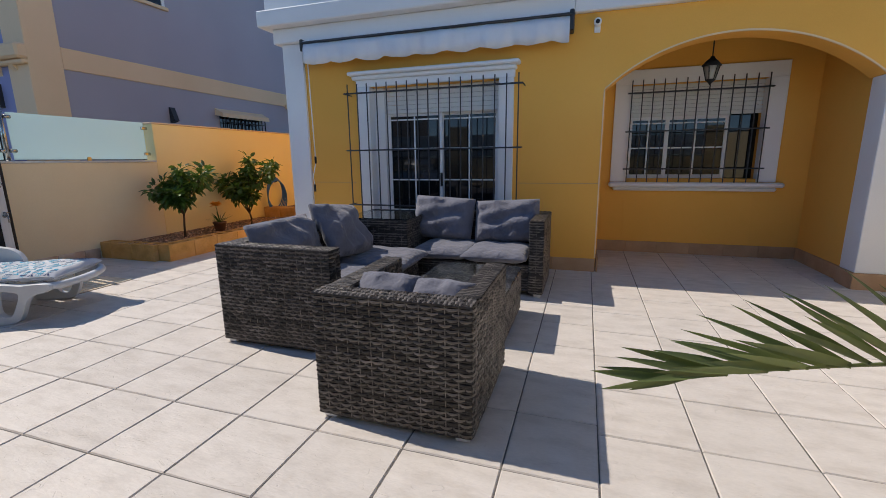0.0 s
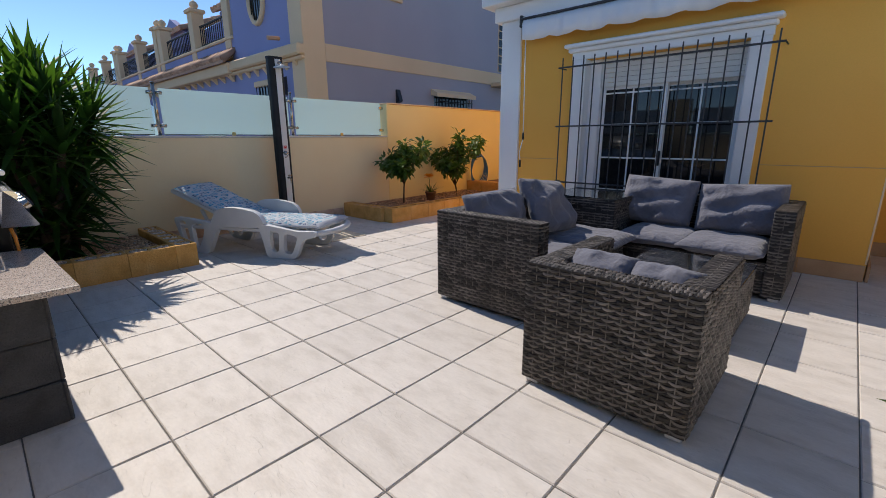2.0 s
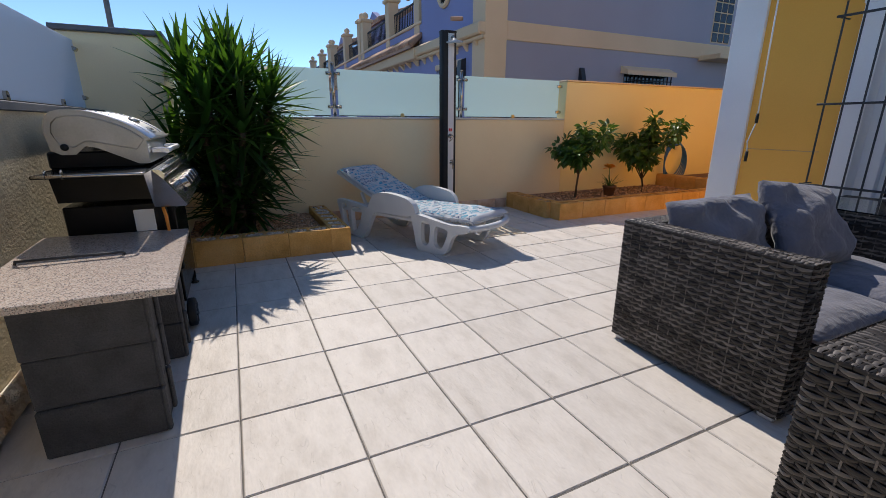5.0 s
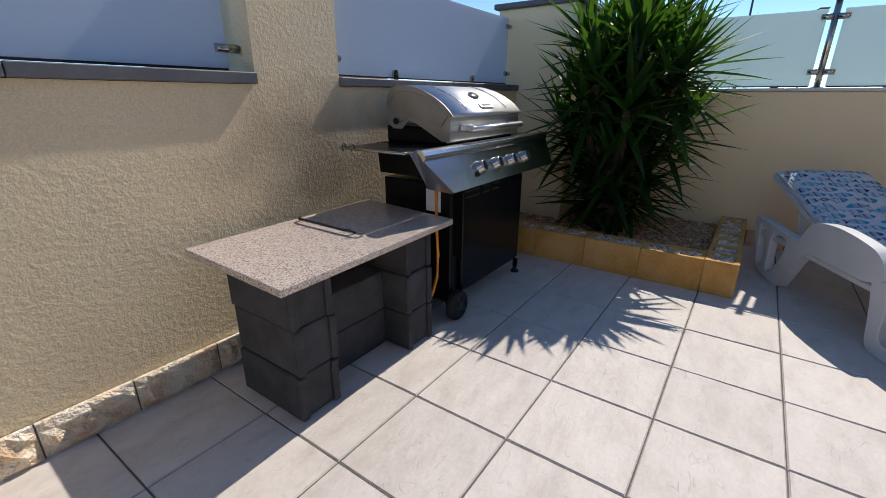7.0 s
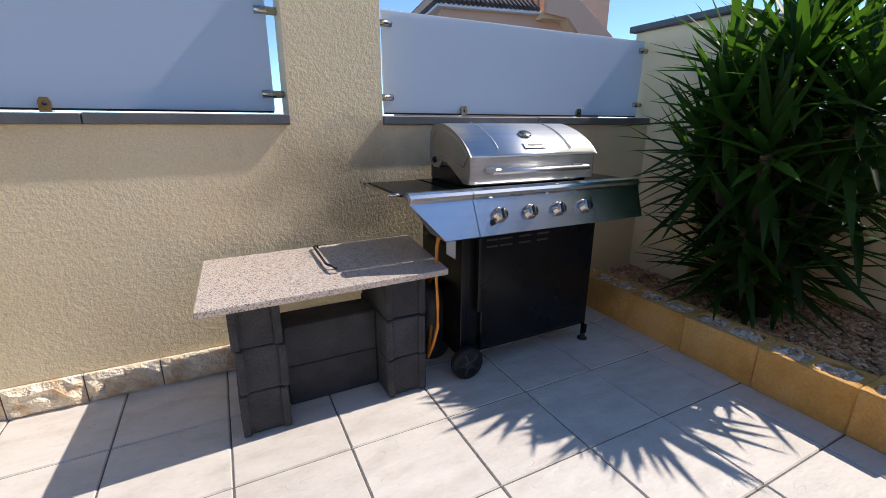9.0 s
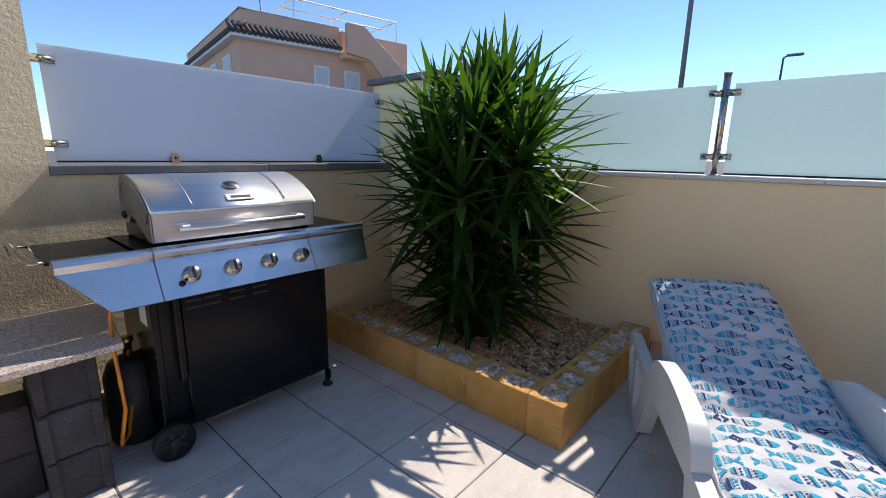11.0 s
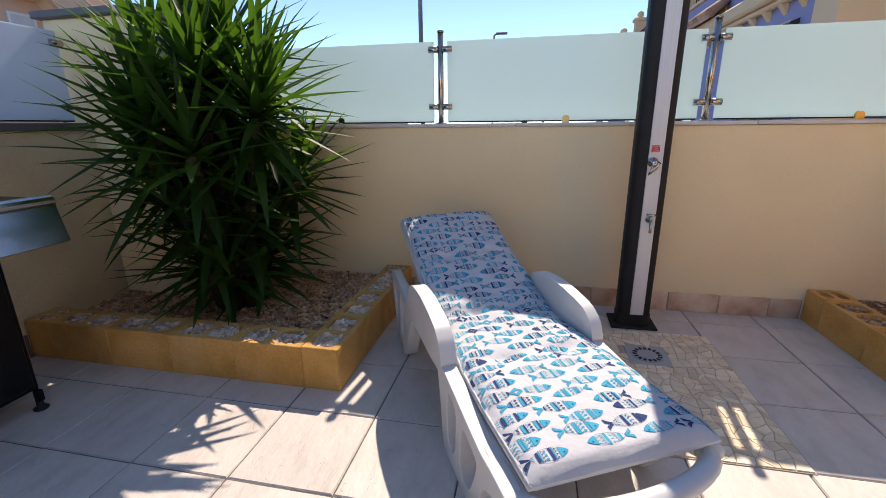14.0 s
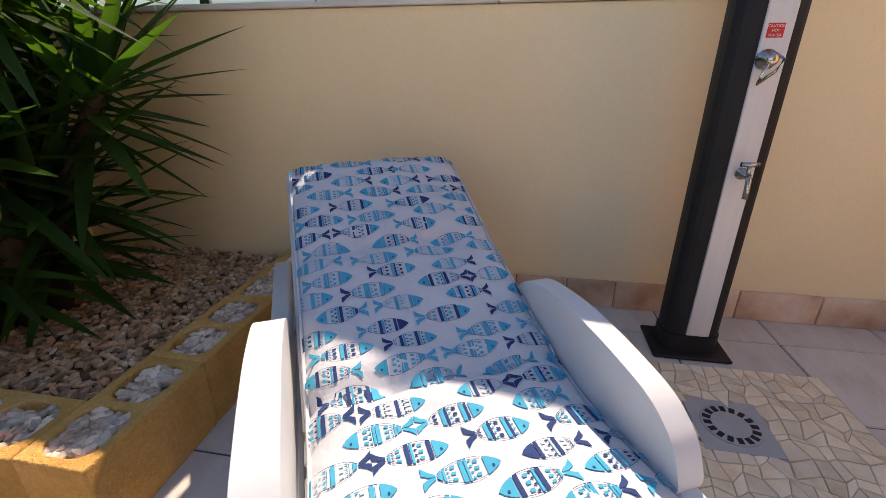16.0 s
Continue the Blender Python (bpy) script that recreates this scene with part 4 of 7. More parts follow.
part("glass_top", Mesh().box(-2.44, -1.67, 3.97, 4.77, 0.691, 0.70, 0.003), CLEAR, box, "clear glass top", True)
feet(box, -2.43, -1.68, 3.98, 4.76)

RX0, RX1, RY0, RY1 = -1.66, -0.33, 3.97, 4.76
sofa2 = thing("rattan_sofa", ((RX0 + RX1) / 2, (RY0 + RY1) / 2, 0), "grey-brown woven rattan two-seat sofa set before the sliding door", "sofa")
panel(sofa2, "armrest", RX1 - 0.13, RX1, RY0, RY1, 0.03, H2, "snewt", 90)
panel(sofa2, "backrest", RX0, RX1 - 0.13, RY1 - 0.13, RY1, 0.03, H2, "snt", 100)
panel(sofa2, "seat_base", RX0, RX1 - 0.13, RY0 + 0.04, RY1 - 0.13, 0.04, 0.30, "s", 110)
feet(sofa2, RX0, RX1, RY0, RY1)
cushion("seat_cushion", (-1.34, 4.26, 0.37), (0.62, 0.70, 0.14), "dark grey fabric seat cushion on the sofa", seed=11, crease=0.008)
cushion("seat_cushion", (-0.79, 4.24, 0.37), (0.64, 0.72, 0.14), "dark grey fabric seat cushion on the sofa", seed=12, crease=0.008)
cushion("back_cushion", (-1.46, 4.50, 0.655), (0.68, 0.47, 0.25), "plump dark grey fabric back cushion on the sofa", rx=72, ry=3, seed=13, crease=0.055)
cushion("back_cushion", (-0.76, 4.50, 0.645), (0.68, 0.45, 0.25), "plump dark grey fabric back cushion on the sofa", rx=70, ry=-3, seed=14, crease=0.055)

ct = thing("coffee_table", (-0.835, 3.20, 0), "low woven rattan coffee table with a clear glass top", "coffee table")
panel(ct, "body", -1.19, -0.48, 2.82, 3.58, 0.03, 0.37, "snewt", 120)
part("glass_top", Mesh().box(-1.20, -0.47, 2.81, 3.59, 0.374, 0.382, 0.003), CLEAR, ct, "clear glass top", True)
feet(ct, -1.19, -0.48, 2.82, 3.58)


# ---- block table with granite slab ----
tb = thing("block_table", (-3.02, -0.2, 0), "outdoor table of charcoal concrete blocks standing by the wall", "block table")


def block(x0, x1, y0, y1, z, seed, ribs=True):
    """A charcoal concrete block; its short front face has two raised ribs."""
    rng = random.Random(seed)
    dx, dy = rng.uniform(-0.006, 0.006), rng.uniform(-0.006, 0.006)
    m = Mesh().box(x0 + dx, x1 + dx, y0, y1 - 0.014 + dy, z, z + 0.205, 0.006)
    if ribs:
        m.box(x0 + dx, x0 + dx + 0.034, y1 - 0.016 + dy, y1 + 0.002 + dy, z + 0.001, z + 0.204, 0.006)
        m.box(x1 + dx - 0.034, x1 + dx, y1 - 0.016 + dy, y1 + 0.002 + dy, z + 0.001, z + 0.204, 0.006)
    part("block", m, DARKBLOCK, tb, "", True)


for k in range(3):
    block(-2.79, -2.59, -0.41, 0.0, k * 0.208, k)
    block(-3.445, -3.245, -0.41, 0.01, k * 0.208, k + 5)
for k in range(2):
    block(-3.24, -2.80, -0.33, -0.13, k * 0.208, k + 9, False)
slab = solid("granite_slab", Mesh().prism([(-2.485, 0.115), (-3.53, 0.085), (-3.60, -0.585), (-2.505, -0.55)], 0.63, 0.66, "z"), GRANITE, "pinkish grey speckled granite slab lying on the blocks", "stone slab", at=(-3.0, -0.25, 0.63))
bv = slab.modifiers.new("edge", "BEVEL")
bv.width, bv.segments = 0.004, 2
hb = thing("metal_handle", (-3.06, -0.32, 0.66), "bent dark iron handle lying on the granite slab", "handle")
part("bar", Mesh().tube([(0.01, -0.20, 0.004), (0.01, -0.195, 0.018), (0.035, -0.17, 0.022), (0.04, 0.15, 0.022), (0.02, 0.18, 0.018), (0.0, 0.185, 0.004)], 0.006, 8), IRON, hb)

# ---- gas barbecue ----
bq = thing("gas_barbecue", (-4.08, -0.25, 0), "stainless steel and black four-burner gas barbecue cart", "barbecue")
CX0, CX1, CY0, CY1 = -4.575, -3.66, -0.50, -0.02
cab = part("cabinet", Mesh().box(CX0, CX1, CY0, CY1 - 0.02, 0.10, 0.80, 0.006), BLACK, bq, "black enamelled cabinet", True)
part("door", Mesh().box(CX0 + 0.03, -3.78, CY1 - 0.019, CY1 + 0.006, 0.13, 0.79, 0.005), BLACK, cab, "black enamelled door panel", True)
for r in range(2):
    for k in range(3):
        part("vent", Mesh().box(-4.16 + k * 0.12 - 0.04, -4.16 + k * 0.12 + 0.04, CY1 + 0.005, CY1 + 0.009, 0.735 - r * 0.035, 0.745 - r * 0.035, 0.002), IRON, cab, "", True)
    part("vent", Mesh().box(-3.87, -3.80, CY1 + 0.005, CY1 + 0.009, 0.735 - r * 0.035, 0.745 - r * 0.035, 0.002), IRON, cab, "", True)
part("side_tray", Mesh().box(-3.775, -3.745, CY1 - 0.3, CY1 + 0.03, 0.36, 0.80, 0.006), BLACK, bq, "black sheet side screen", True)
part("paper_tag", Mesh().box(CX1 + 0.001, CX1 + 0.003, -0.185, -0.085, 0.64, 0.765, 0.0005), WHITE, bq, "white paper tag on the side", True)
part("frame_post", Mesh().box(CX1 - 0.03, CX1, CY1 - 0.03, CY1, 0.06, 0.80, 0.004), BLACK, bq, "", True)
part("frame_post", Mesh().box(CX0, CX0 + 0.03, CY1 - 0.03, CY1, 0.04, 0.10, 0.004), BLACK, bq, "", True)
part("frame_post", Mesh().box(CX0, CX0 + 0.03, CY0, CY0 + 0.03, 0.04, 0.10, 0.004), BLACK, bq, "", True)
for y in (CY0 + 0.015, CY1 - 0.015):
    part("foot", Mesh().lathe([(0.03, 0.0), (0.032, 0.008), (0.016, 0.016), (0.014, 0.045)], (CX0 + 0.02, y, 0), 12), BLACKMATT, bq, "", True)
part("axle", Mesh().tube([(CX1 - 0.02, CY0 + 0.02, 0.09), (CX1 - 0.02, CY1 + 0.02, 0.09)], 0.008, 8), IRON, bq, "", True)
for y in (CY0 - 0.02, CY1 + 0.0):
    w = part("wheel", Mesh().lathe([(0.06, -0.004), (0.086, -0.002), (0.09, 0.008), (0.09, 0.032), (0.084, 0.042), (0.06, 0.044)], (CX1 - 0.02, y + 0.02, 0.09), 28, "y"), BLACKMATT, bq, "black plastic wheel", True)
    part("hub", Mesh().lathe([(0.026, 0.0), (0.026, 0.01), (0.012, 0.014)], (CX1 - 0.02, y + 0.058, 0.09), 14, "y"), IRON, w, "", True)
    for k in range(5):
        a = 2 * math.pi * k / 5
        part("spoke", Mesh().tube([(CX1 - 0.02 + 0.02 * math.cos(a), y + 0.062, 0.09 + 0.02 * math.sin(a)), (CX1 - 0.02 + 0.064 * math.cos(a), y + 0.062, 0.09 + 0.064 * math.sin(a))], 0.008, 6), IRON, w, "", True)
# fire box, sloped control panel, shelves
part("fire_box", Mesh().prism([(-0.50, 0.83), (-0.08, 0.83), (-0.06, 1.0), (-0.52, 1.0)], -4.53, -3.63, "x"), BLACK, bq, "black fire box", True)
PF = [(-0.06, 0.80), (-0.075, 0.985), (-0.03, 1.005), (0.03, 1.005), (0.055, 0.985), (0.055, 0.965), (0.10, 0.955), (-0.01, 0.79)]


def front(x0, x1, lean0=0.0, lean1=0.0):
    """A length of the rounded front panel; its lower edge may be cut back at an end."""
    prof = [(-0.055, 0.80), (-0.055, 0.99), (-0.02, 1.012), (0.005, 1.012), (0.024, 1.004), (0.034, 0.99), (0.034, 0.975), (0.026, 0.962), (0.105, 0.80), (0.09, 0.792)]
    V, F = [], []
    for x, lean in ((x0, lean0), (x1, lean1)):
        for y, z in prof:
            V.append((x + lean * max(0, (0.96 - z)) / 0.16, y, z))
    n = len(prof)
    F = [(i, (i + 1) % n, (i + 1) % n + n, i + n) for i in range(n)] + [tuple(range(n))[::-1], tuple(range(n, 2 * n))]
    return Mesh().add(V, F)


part("left_fascia", front(-3.365, -3.685, -0.14, 0.0), POLISHED, bq, "brushed steel fascia", True)
part("control_panel", front(-3.689, -4.425), POLISHED, bq, "brushed steel control panel", True)
part("right_fascia", front(-4.429, -4.81, 0.0, 0.03), POLISHED, bq, "brushed steel fascia", True)
for k in range(4):
    x = -3.815 - 0.182 * k
    kb = part("knob", Mesh().lathe([(0.038, 0.0), (0.038, 0.006), (0.033, 0.01), (0.031, 0.034), (0.027, 0.038)], (0, 0, 0), 24, "y"), CHROME, bq, "chrome-rimmed burner knob")
    kb.matrix_basis = pose(x + 4.08, 0.065 + 0.25, 0.885, 26, 0, 0)
    part("grip", Mesh().box(-0.006, 0.006, 0.036, 0.05, -0.027, 0.027, 0.004), IRON, kb)
part("igniter", Mesh().lathe([(0.014, 0.0), (0.014, 0.012), (0.009, 0.022)], (-3.77, 0.07, 0.855), 14, "y"), BLACKMATT, bq, "", True)
sh = part("side_shelf", Mesh().box(-3.655, -3.345, -0.50, -0.058, 0.985, 1.0, 0.005), BLACK, bq, "black enamelled side shelf", True)
part("towel_rail", Mesh().tube([(-3.35, -0.05, 1.0), (-3.315, -0.05, 1.0), (-3.305, -0.07, 1.0), (-3.305, -0.46, 1.0), (-3.315, -0.48, 1.0), (-3.35, -0.48, 1.0)], 0.007, 8), CHROME, sh, "chrome towel rail", True)
for y in (-0.42, -0.36):
    part("hook", Mesh().tube([(-3.305, y, 1.0), (-3.29, y, 1.03), (-3.275, y, 1.02), (-3.28, y, 0.99)], 0.004, 6), CHROME, sh, "", True)
part("side_shelf", Mesh().box(-4.80, -4.535, -0.50, -0.058, 0.985, 1.0, 0.005), BLACK, bq, "black enamelled side shelf", True)
# hood: arched sheet with end plates
HX0, HX1 = -4.53, -3.72
arc = []
for i in range(15):
    a, u = radians(90 * i / 14), i / 14
    arc.append((-0.36 + 0.312 * (0.45 * math.cos(a) + 0.55 * (1 - u)), 1.152 + 0.158 * (0.6 * math.sin(a) + 0.4 * u)))
arc += [(-0.43, 1.309), (-0.475, 1.295), (-0.505, 1.26), (-0.515, 1.20)]
prof = [(-0.068, 1.02), (-0.068, 1.146)] + arc
hood_m = Mesh()
V = [(x, y, z) for x in (HX0, HX1) for y, z in prof]
n = len(prof)
hood_m.add(V, [(i, i + 1, n + i + 1, n + i) for i in range(2, n - 1)], True)
hood_m.add(V, [(0, 1, n + 1, n), (1, 2, n + 2, n + 1)])
hood = part("hood", hood_m, STEEL, bq, "brushed stainless steel hood", True)
hood.modifiers.new("thick", "SOLIDIFY").thickness = 0.006
for x in (HX0, HX1):
    ends = [(-0.068, 1.02), (-0.068, 1.146)] + arc + [(-0.505, 1.10), (-0.46, 1.075), (-0.40, 1.075), (-0.35, 1.12), (-0.30, 1.11), (-0.12, 1.02)]
    e = 1 if x == HX1 else -1
    plate_ = part("end_plate", Mesh().prism(ends, x - 0.004, x + 0.004, "x"), DULLSTEEL, hood, "dull steel end plate", True)
    ring = [(x + 0.005 * e, y * 0.86 - 0.04, 1.152 + (z - 1.152) * 0.80) for y, z in arc] + [(x + 0.005 * e, -0.46, 1.13), (x + 0.005 * e, -0.40, 1.115), (x + 0.005 * e, -0.34, 1.15), (x + 0.005 * e, -0.12, 1.10)]
    part("pressed_bead", Mesh().tube(ring + ring[:1], 0.0035, 6, False), DULLSTEEL, plate_, "", True)
    part("pivot", Mesh().lathe([(0.018, 0.0), (0.018, 0.01 * e), (0.010, 0.016 * e)], (x + 0.004 * e, -0.44, 1.115), 14, "x"), BLACKMATT, plate_, "", True)
for x in (-4.36, -3.89):
    rib = [(x, y + 0.004 * math.cos(0), z + 0.003) for y, z in arc[2:-4]]
    part("crease", Mesh().tube(rib, 0.003, 6), STEEL, hood, "", True)
part("rear_box", Mesh().box(HX0 + 0.01, HX1 - 0.01, -0.53, -0.10, 1.0, 1.09, 0.008), BLACK, bq, "", True)
ha = part("handle", Mesh().tube([(-4.42, 0.012, 1.085), (-3.80, 0.012, 1.085)], 0.015, 12), STEEL, hood, "round steel handle", True)
for x in (-4.39, -3.83):
    part("handle_stand", Mesh().box(x - 0.02, x + 0.02, -0.066, 0.024, 1.068, 1.102, 0.006), STEEL, hood, "", True)
th = part("thermometer", Mesh().lathe([(0.042, 0.0), (0.042, 0.008), (0.034, 0.012)], (0, 0, 0), 24), CHROME, hood, "oval chrome thermometer")
def on_hood(x, i):
    (ya, za), (yb, zb) = arc[i - 1], arc[i + 1]
    return pose(x + 4.08, arc[i][0] + 0.25, arc[i][1] + 0.003, -math.degrees(math.atan2(zb - za, ya - yb)), 0, 0)


th.matrix_basis = on_hood(-4.12, 7) @ Matrix.Diagonal((1, 0.75, 1, 1))
dial = part("dial", Mesh().lathe([(0.031, 0.0125), (0.03, 0.0135)], (0, 0, 0), 20), IRON, hood, "dark dial face")
dial.matrix_basis = th.matrix_basis.copy()
badge = part("badge", Mesh().box(-0.072, 0.072, -0.021, 0.021, 0, 0.006, 0.002), STEEL, hood, "small steel maker's plate with a dark bar")
badge.matrix_basis = on_hood(-4.13, 3)
bar = part("badge_bar", Mesh().box(-0.05, 0.05, -0.008, 0.008, 0.006, 0.0075, 0.0005), IRON, hood)
bar.matrix_basis = badge.matrix_basis.copy()
# gas bottle and hose
gb = thing("gas_bottle", (-3.60, -0.33, 0), "steel gas bottle standing behind the barbecue's end", "gas bottle")
part("body", Mesh().lathe([(0.10, 0.0), (0.115, 0.02), (0.115, 0.34), (0.09, 0.41), (0.035, 0.44)], (-0.02, 0, 0), 24), IRON, gb)
part("valve", Mesh().lathe([(0.02, 0.43), (0.02, 0.50), (0.03, 0.505), (0.03, 0.53)], (-0.02, 0, 0), 12), BRASS, gb)
hz = thing("gas_hose", (-3.55, -0.08, 0), "orange rubber gas hose hanging from the barbecue", "hose")
part("tube", Mesh().tube([(0.02, 0.06, 0.79), (0.035, 0.07, 0.74), (0.04, 0.075, 0.6), (0.035, 0.08, 0.45), (0.03, 0.07, 0.32), (0.045, 0.05, 0.22), (0.05, 0.0, 0.12), (0.0, -0.10, 0.10), (-0.06, -0.18, 0.3), (-0.07, -0.24, 0.47)], 0.009, 8), GASHOSE, hz)


# ---- planters ----
def rounded(poly, times=2):
    """The outline with its corners cut again and again."""
    for _ in range(times):
        q = []
        for (ax, ay), (bx, by) in zip(poly, poly[1:] + poly[:1]):
            q += [(ax * 0.8 + bx * 0.2, ay * 0.8 + by * 0.2), (ax * 0.2 + bx * 0.8, ay * 0.2 + by * 0.8)]
        poly = q
    return poly


def plate(outer, holes, y0, y1):
    """An upright moulded plate in the x-z plane, with holes through it."""
    bm = bmesh.new()
    edges = []
    for loop in [outer] + holes:
        vs = [bm.verts.new((x, y0, z)) for x, z in loop]
        edges += [bm.edges.new((a, b)) for a, b in zip(vs, vs[1:] + vs[:1])]
    bmesh.ops.triangle_fill(bm, use_beauty=True, use_dissolve=False, edges=edges)
    ext = bmesh.ops.extrude_face_region(bm, geom=bm.faces[:])
    for v in ext["geom"]:
        if isinstance(v, bmesh.types.BMVert):
            v.co.y = y1
    bmesh.ops.recalc_face_normals(bm, faces=bm.faces[:])
    bm.verts.index_update()
    m = Mesh().add([v.co.copy() for v in bm.verts], [[v.index for v in f.verts] for f in bm.faces], True)
    bm.free()
    return m


def planter_block(parent, x0, x1, y0, y1, h, holes):
    """A hollow ochre concrete block: rounded cells open on top, filled below the rim."""
    t = 0.027
    lx = x1 - x0 > y1 - y0
    a0, a1 = (x0, x1) if lx else (y0, y1)
    b0, b1 = (y0, y1) if lx else (x0, x1)
    a0, a1 = a0 + 0.001, a1 - 0.001
    step = (a1 - a0 - t) / holes
    cells = [rounded([(a0 + t + k * step, b0 + t), (a0 + (k + 1) * step, b0 + t), (a0 + (k + 1) * step, b1 - t), (a0 + t + k * step, b1 - t)], 2) for k in range(holes)]
    e = 0.006
    outer = [(a0 + e, b0), (a1 - e, b0), (a1, b0 + e), (a1, b1 - e), (a1 - e, b1), (a0 + e, b1), (a0, b1 - e), (a0, b0 + e)]
    m = plate(outer, cells, -0.002, h)
    m.v = [(p[0], p[2], p[1]) if lx else (p[2], p[0], p[1]) for p in m.v]
    if lx:
        m.f = [f[::-1] for f in m.f]
    ob = part("block", m, PLANTER, parent, "", True)
    ob.data.set_sharp_from_angle(angle=radians(35))
    mod = ob.modifiers.new("edge", "BEVEL")
    mod.width, mod.segments, mod.limit_method, mod.angle_limit = 0.005, 2, "ANGLE", radians(60)
    q = (a0 + 0.02, a1 - 0.02, b0 + 0.02, b1 - 0.02)
    q = q if lx else q[2:] + q[:2]
    part("infill", Mesh().box(*q, 0.0, h - 0.034, 0.002), PEBBLE, parent, "pale gravel infill", True)


def pebbles(m, rng, x0, x1, y0, y1, z, n, r=0.012, rough=0.01):
    """Small irregular stones strewn over an area."""
    base = [(0, 0, 1), (0.89, 0, 0.45), (0.28, 0.85, 0.45), (-0.72, 0.53, 0.45), (-0.72, -0.53, 0.45), (0.28, -0.85, 0.45), (0.72, 0.53, -0.45), (-0.28, 0.85, -0.45), (-0.89, 0, -0.45), (-0.28, -0.85, -0.45), (0.72, -0.53, -0.45)]
    fs = [(0, 1, 2), (0, 2, 3), (0, 3, 4), (0, 4, 5), (0, 5, 1), (1, 6, 2), (2, 7, 3), (3, 8, 4), (4, 9, 5), (5, 10, 1), (6, 7, 2), (7, 8, 3), (8, 9, 4), (9, 10, 5), (10, 6, 1)]
    for _ in range(n):
        c = (rng.uniform(x0, x1), rng.uniform(y0, y1), z + rng.uniform(-0.3, 0.6) * rough)
        a = rng.uniform(0, 6.28)
        s = (r * rng.uniform(0.7, 1.5), r * rng.uniform(0.5, 1.0), r * rng.uniform(0.4, 0.8))
        ca, sa = math.cos(a), math.sin(a)
        tl = rng.uniform(-0.4, 0.4)
        V = []
        for x, y, zz in base:
            k = rng.uniform(0.82, 1.15)
            X, Y, Z = x * s[0] * k, y * s[1] * k, zz * s[2] * k + x * s[0] * tl
            V.append((c[0] + X * ca - Y * sa, c[1] + X * sa + Y * ca, c[2] + Z))
        m.add(V, fs)


rng = random.Random(5)
PH = 0.232
pl1 = thing("planter", (-5.6, 0.4, 0), "low planter of ochre hollow concrete blocks filled with gravel", "planter", "block planters")
P0, P1 = -5.155, -4.955
ys = [1.15, 0.75, 0.35, -0.05, -0.45, -0.63]
for a, b in zip(ys[1:], ys):
    planter_block(pl1, P0, P1, a, b, PH + rng.uniform(-0.003, 0.003), 2)
planter_block(pl1, -5.355, -4.955, 1.15, 1.35, PH + 0.002, 2)
for a, b in ((-5.755, -5.355), (-6.155, -5.755), (-6.345, -6.155)):
    planter_block(pl1, a, b, 1.15, 1.35, PH + rng.uniform(-0.003, 0.003), 2)
part("bed", Mesh().box(-6.345, P0 - 0.002, -0.635, 1.148, 0.0, 0.135, 0.004), SOIL, pl1, "dark soil", True)
m = Mesh()
pebbles(m, rng, P0 + 0.03, P1 - 0.03, -0.6, 1.32, PH - 0.020, 950, 0.0195, 0.018)
pebbles(m, rng, -6.32, -5.0, 1.19, 1.31, PH - 0.020, 680, 0.0195, 0.018)
m2 = Mesh()
pebbles(m2, rng, -6.33, P0 - 0.01, -0.62, 1.14, 0.144, 5600, 0.017, 0.014)
pebbles(m, rng, -6.0, P0 - 0.01, 0.2, 1.14, 0.146, 110, 0.0125, 0.012)
part("gravel", m, PEBBLE, pl1, "loose pale pink and beige gravel", True)["kind"] = "stuff"
part("gravel", m2, PEBBLEDARK, pl1, "rusty brown gravel over the bed", True)["kind"] = "stuff"

pl2 = thing("planter", (-5.7, 5.6, 0), "low planter of ochre hollow concrete blocks holding young citrus trees", "planter", "block planters")
ys = [4.19 + 0.4 * k for k in range(9)]
for a, b in zip(ys, ys[1:]):
    planter_block(pl2, -5.36, -5.16, a, b, 0.222 + rng.uniform(-0.003, 0.003), 2)
for a, b in ((-5.76, -5.362), (-6.16, -5.76), (-6.345, -6.16)):
    planter_block(pl2, a, b, 4.13, 4.33, 0.22 + rng.uniform(-0.003, 0.003), 2)
part("bed", Mesh().box(-6.345, -5.362, 4.332, 7.39, 0.0, 0.16, 0.004), SOIL, pl2, "dark soil", True)
m = Mesh()
pebbles(m, rng, -6.3, -5.4, 4.16, 4.30, 0.195, 260, 0.012, 0.02)
pebbles(m, rng, -6.33, -5.2, 4.35, 7.3, 0.164, 2000, 0.014, 0.012)
part("gravel", m, PEBBLEDARK, pl2, "loose rusty brown gravel", True)["kind"] = "stuff"
pl3 = thing("planter", (-5.7, 8.3, 0), "taller ochre block planter against the high wall", "planter", "block planters")
for k in range(4):
    planter_block(pl3, -5.56, -5.36, 7.42 + 0.4 * k, 7.82 + 0.4 * k, 0.36, 2)
for a, b in ((-5.96, -5.562), (-6.345, -5.96)):
    planter_block(pl3, a, b, 7.42, 7.62, 0.36, 2)
part("bed", Mesh().box(-6.345, -5.562, 7.622, 9.0, 0.0, 0.3, 0.004), SOIL, pl3, "dark soil", True)


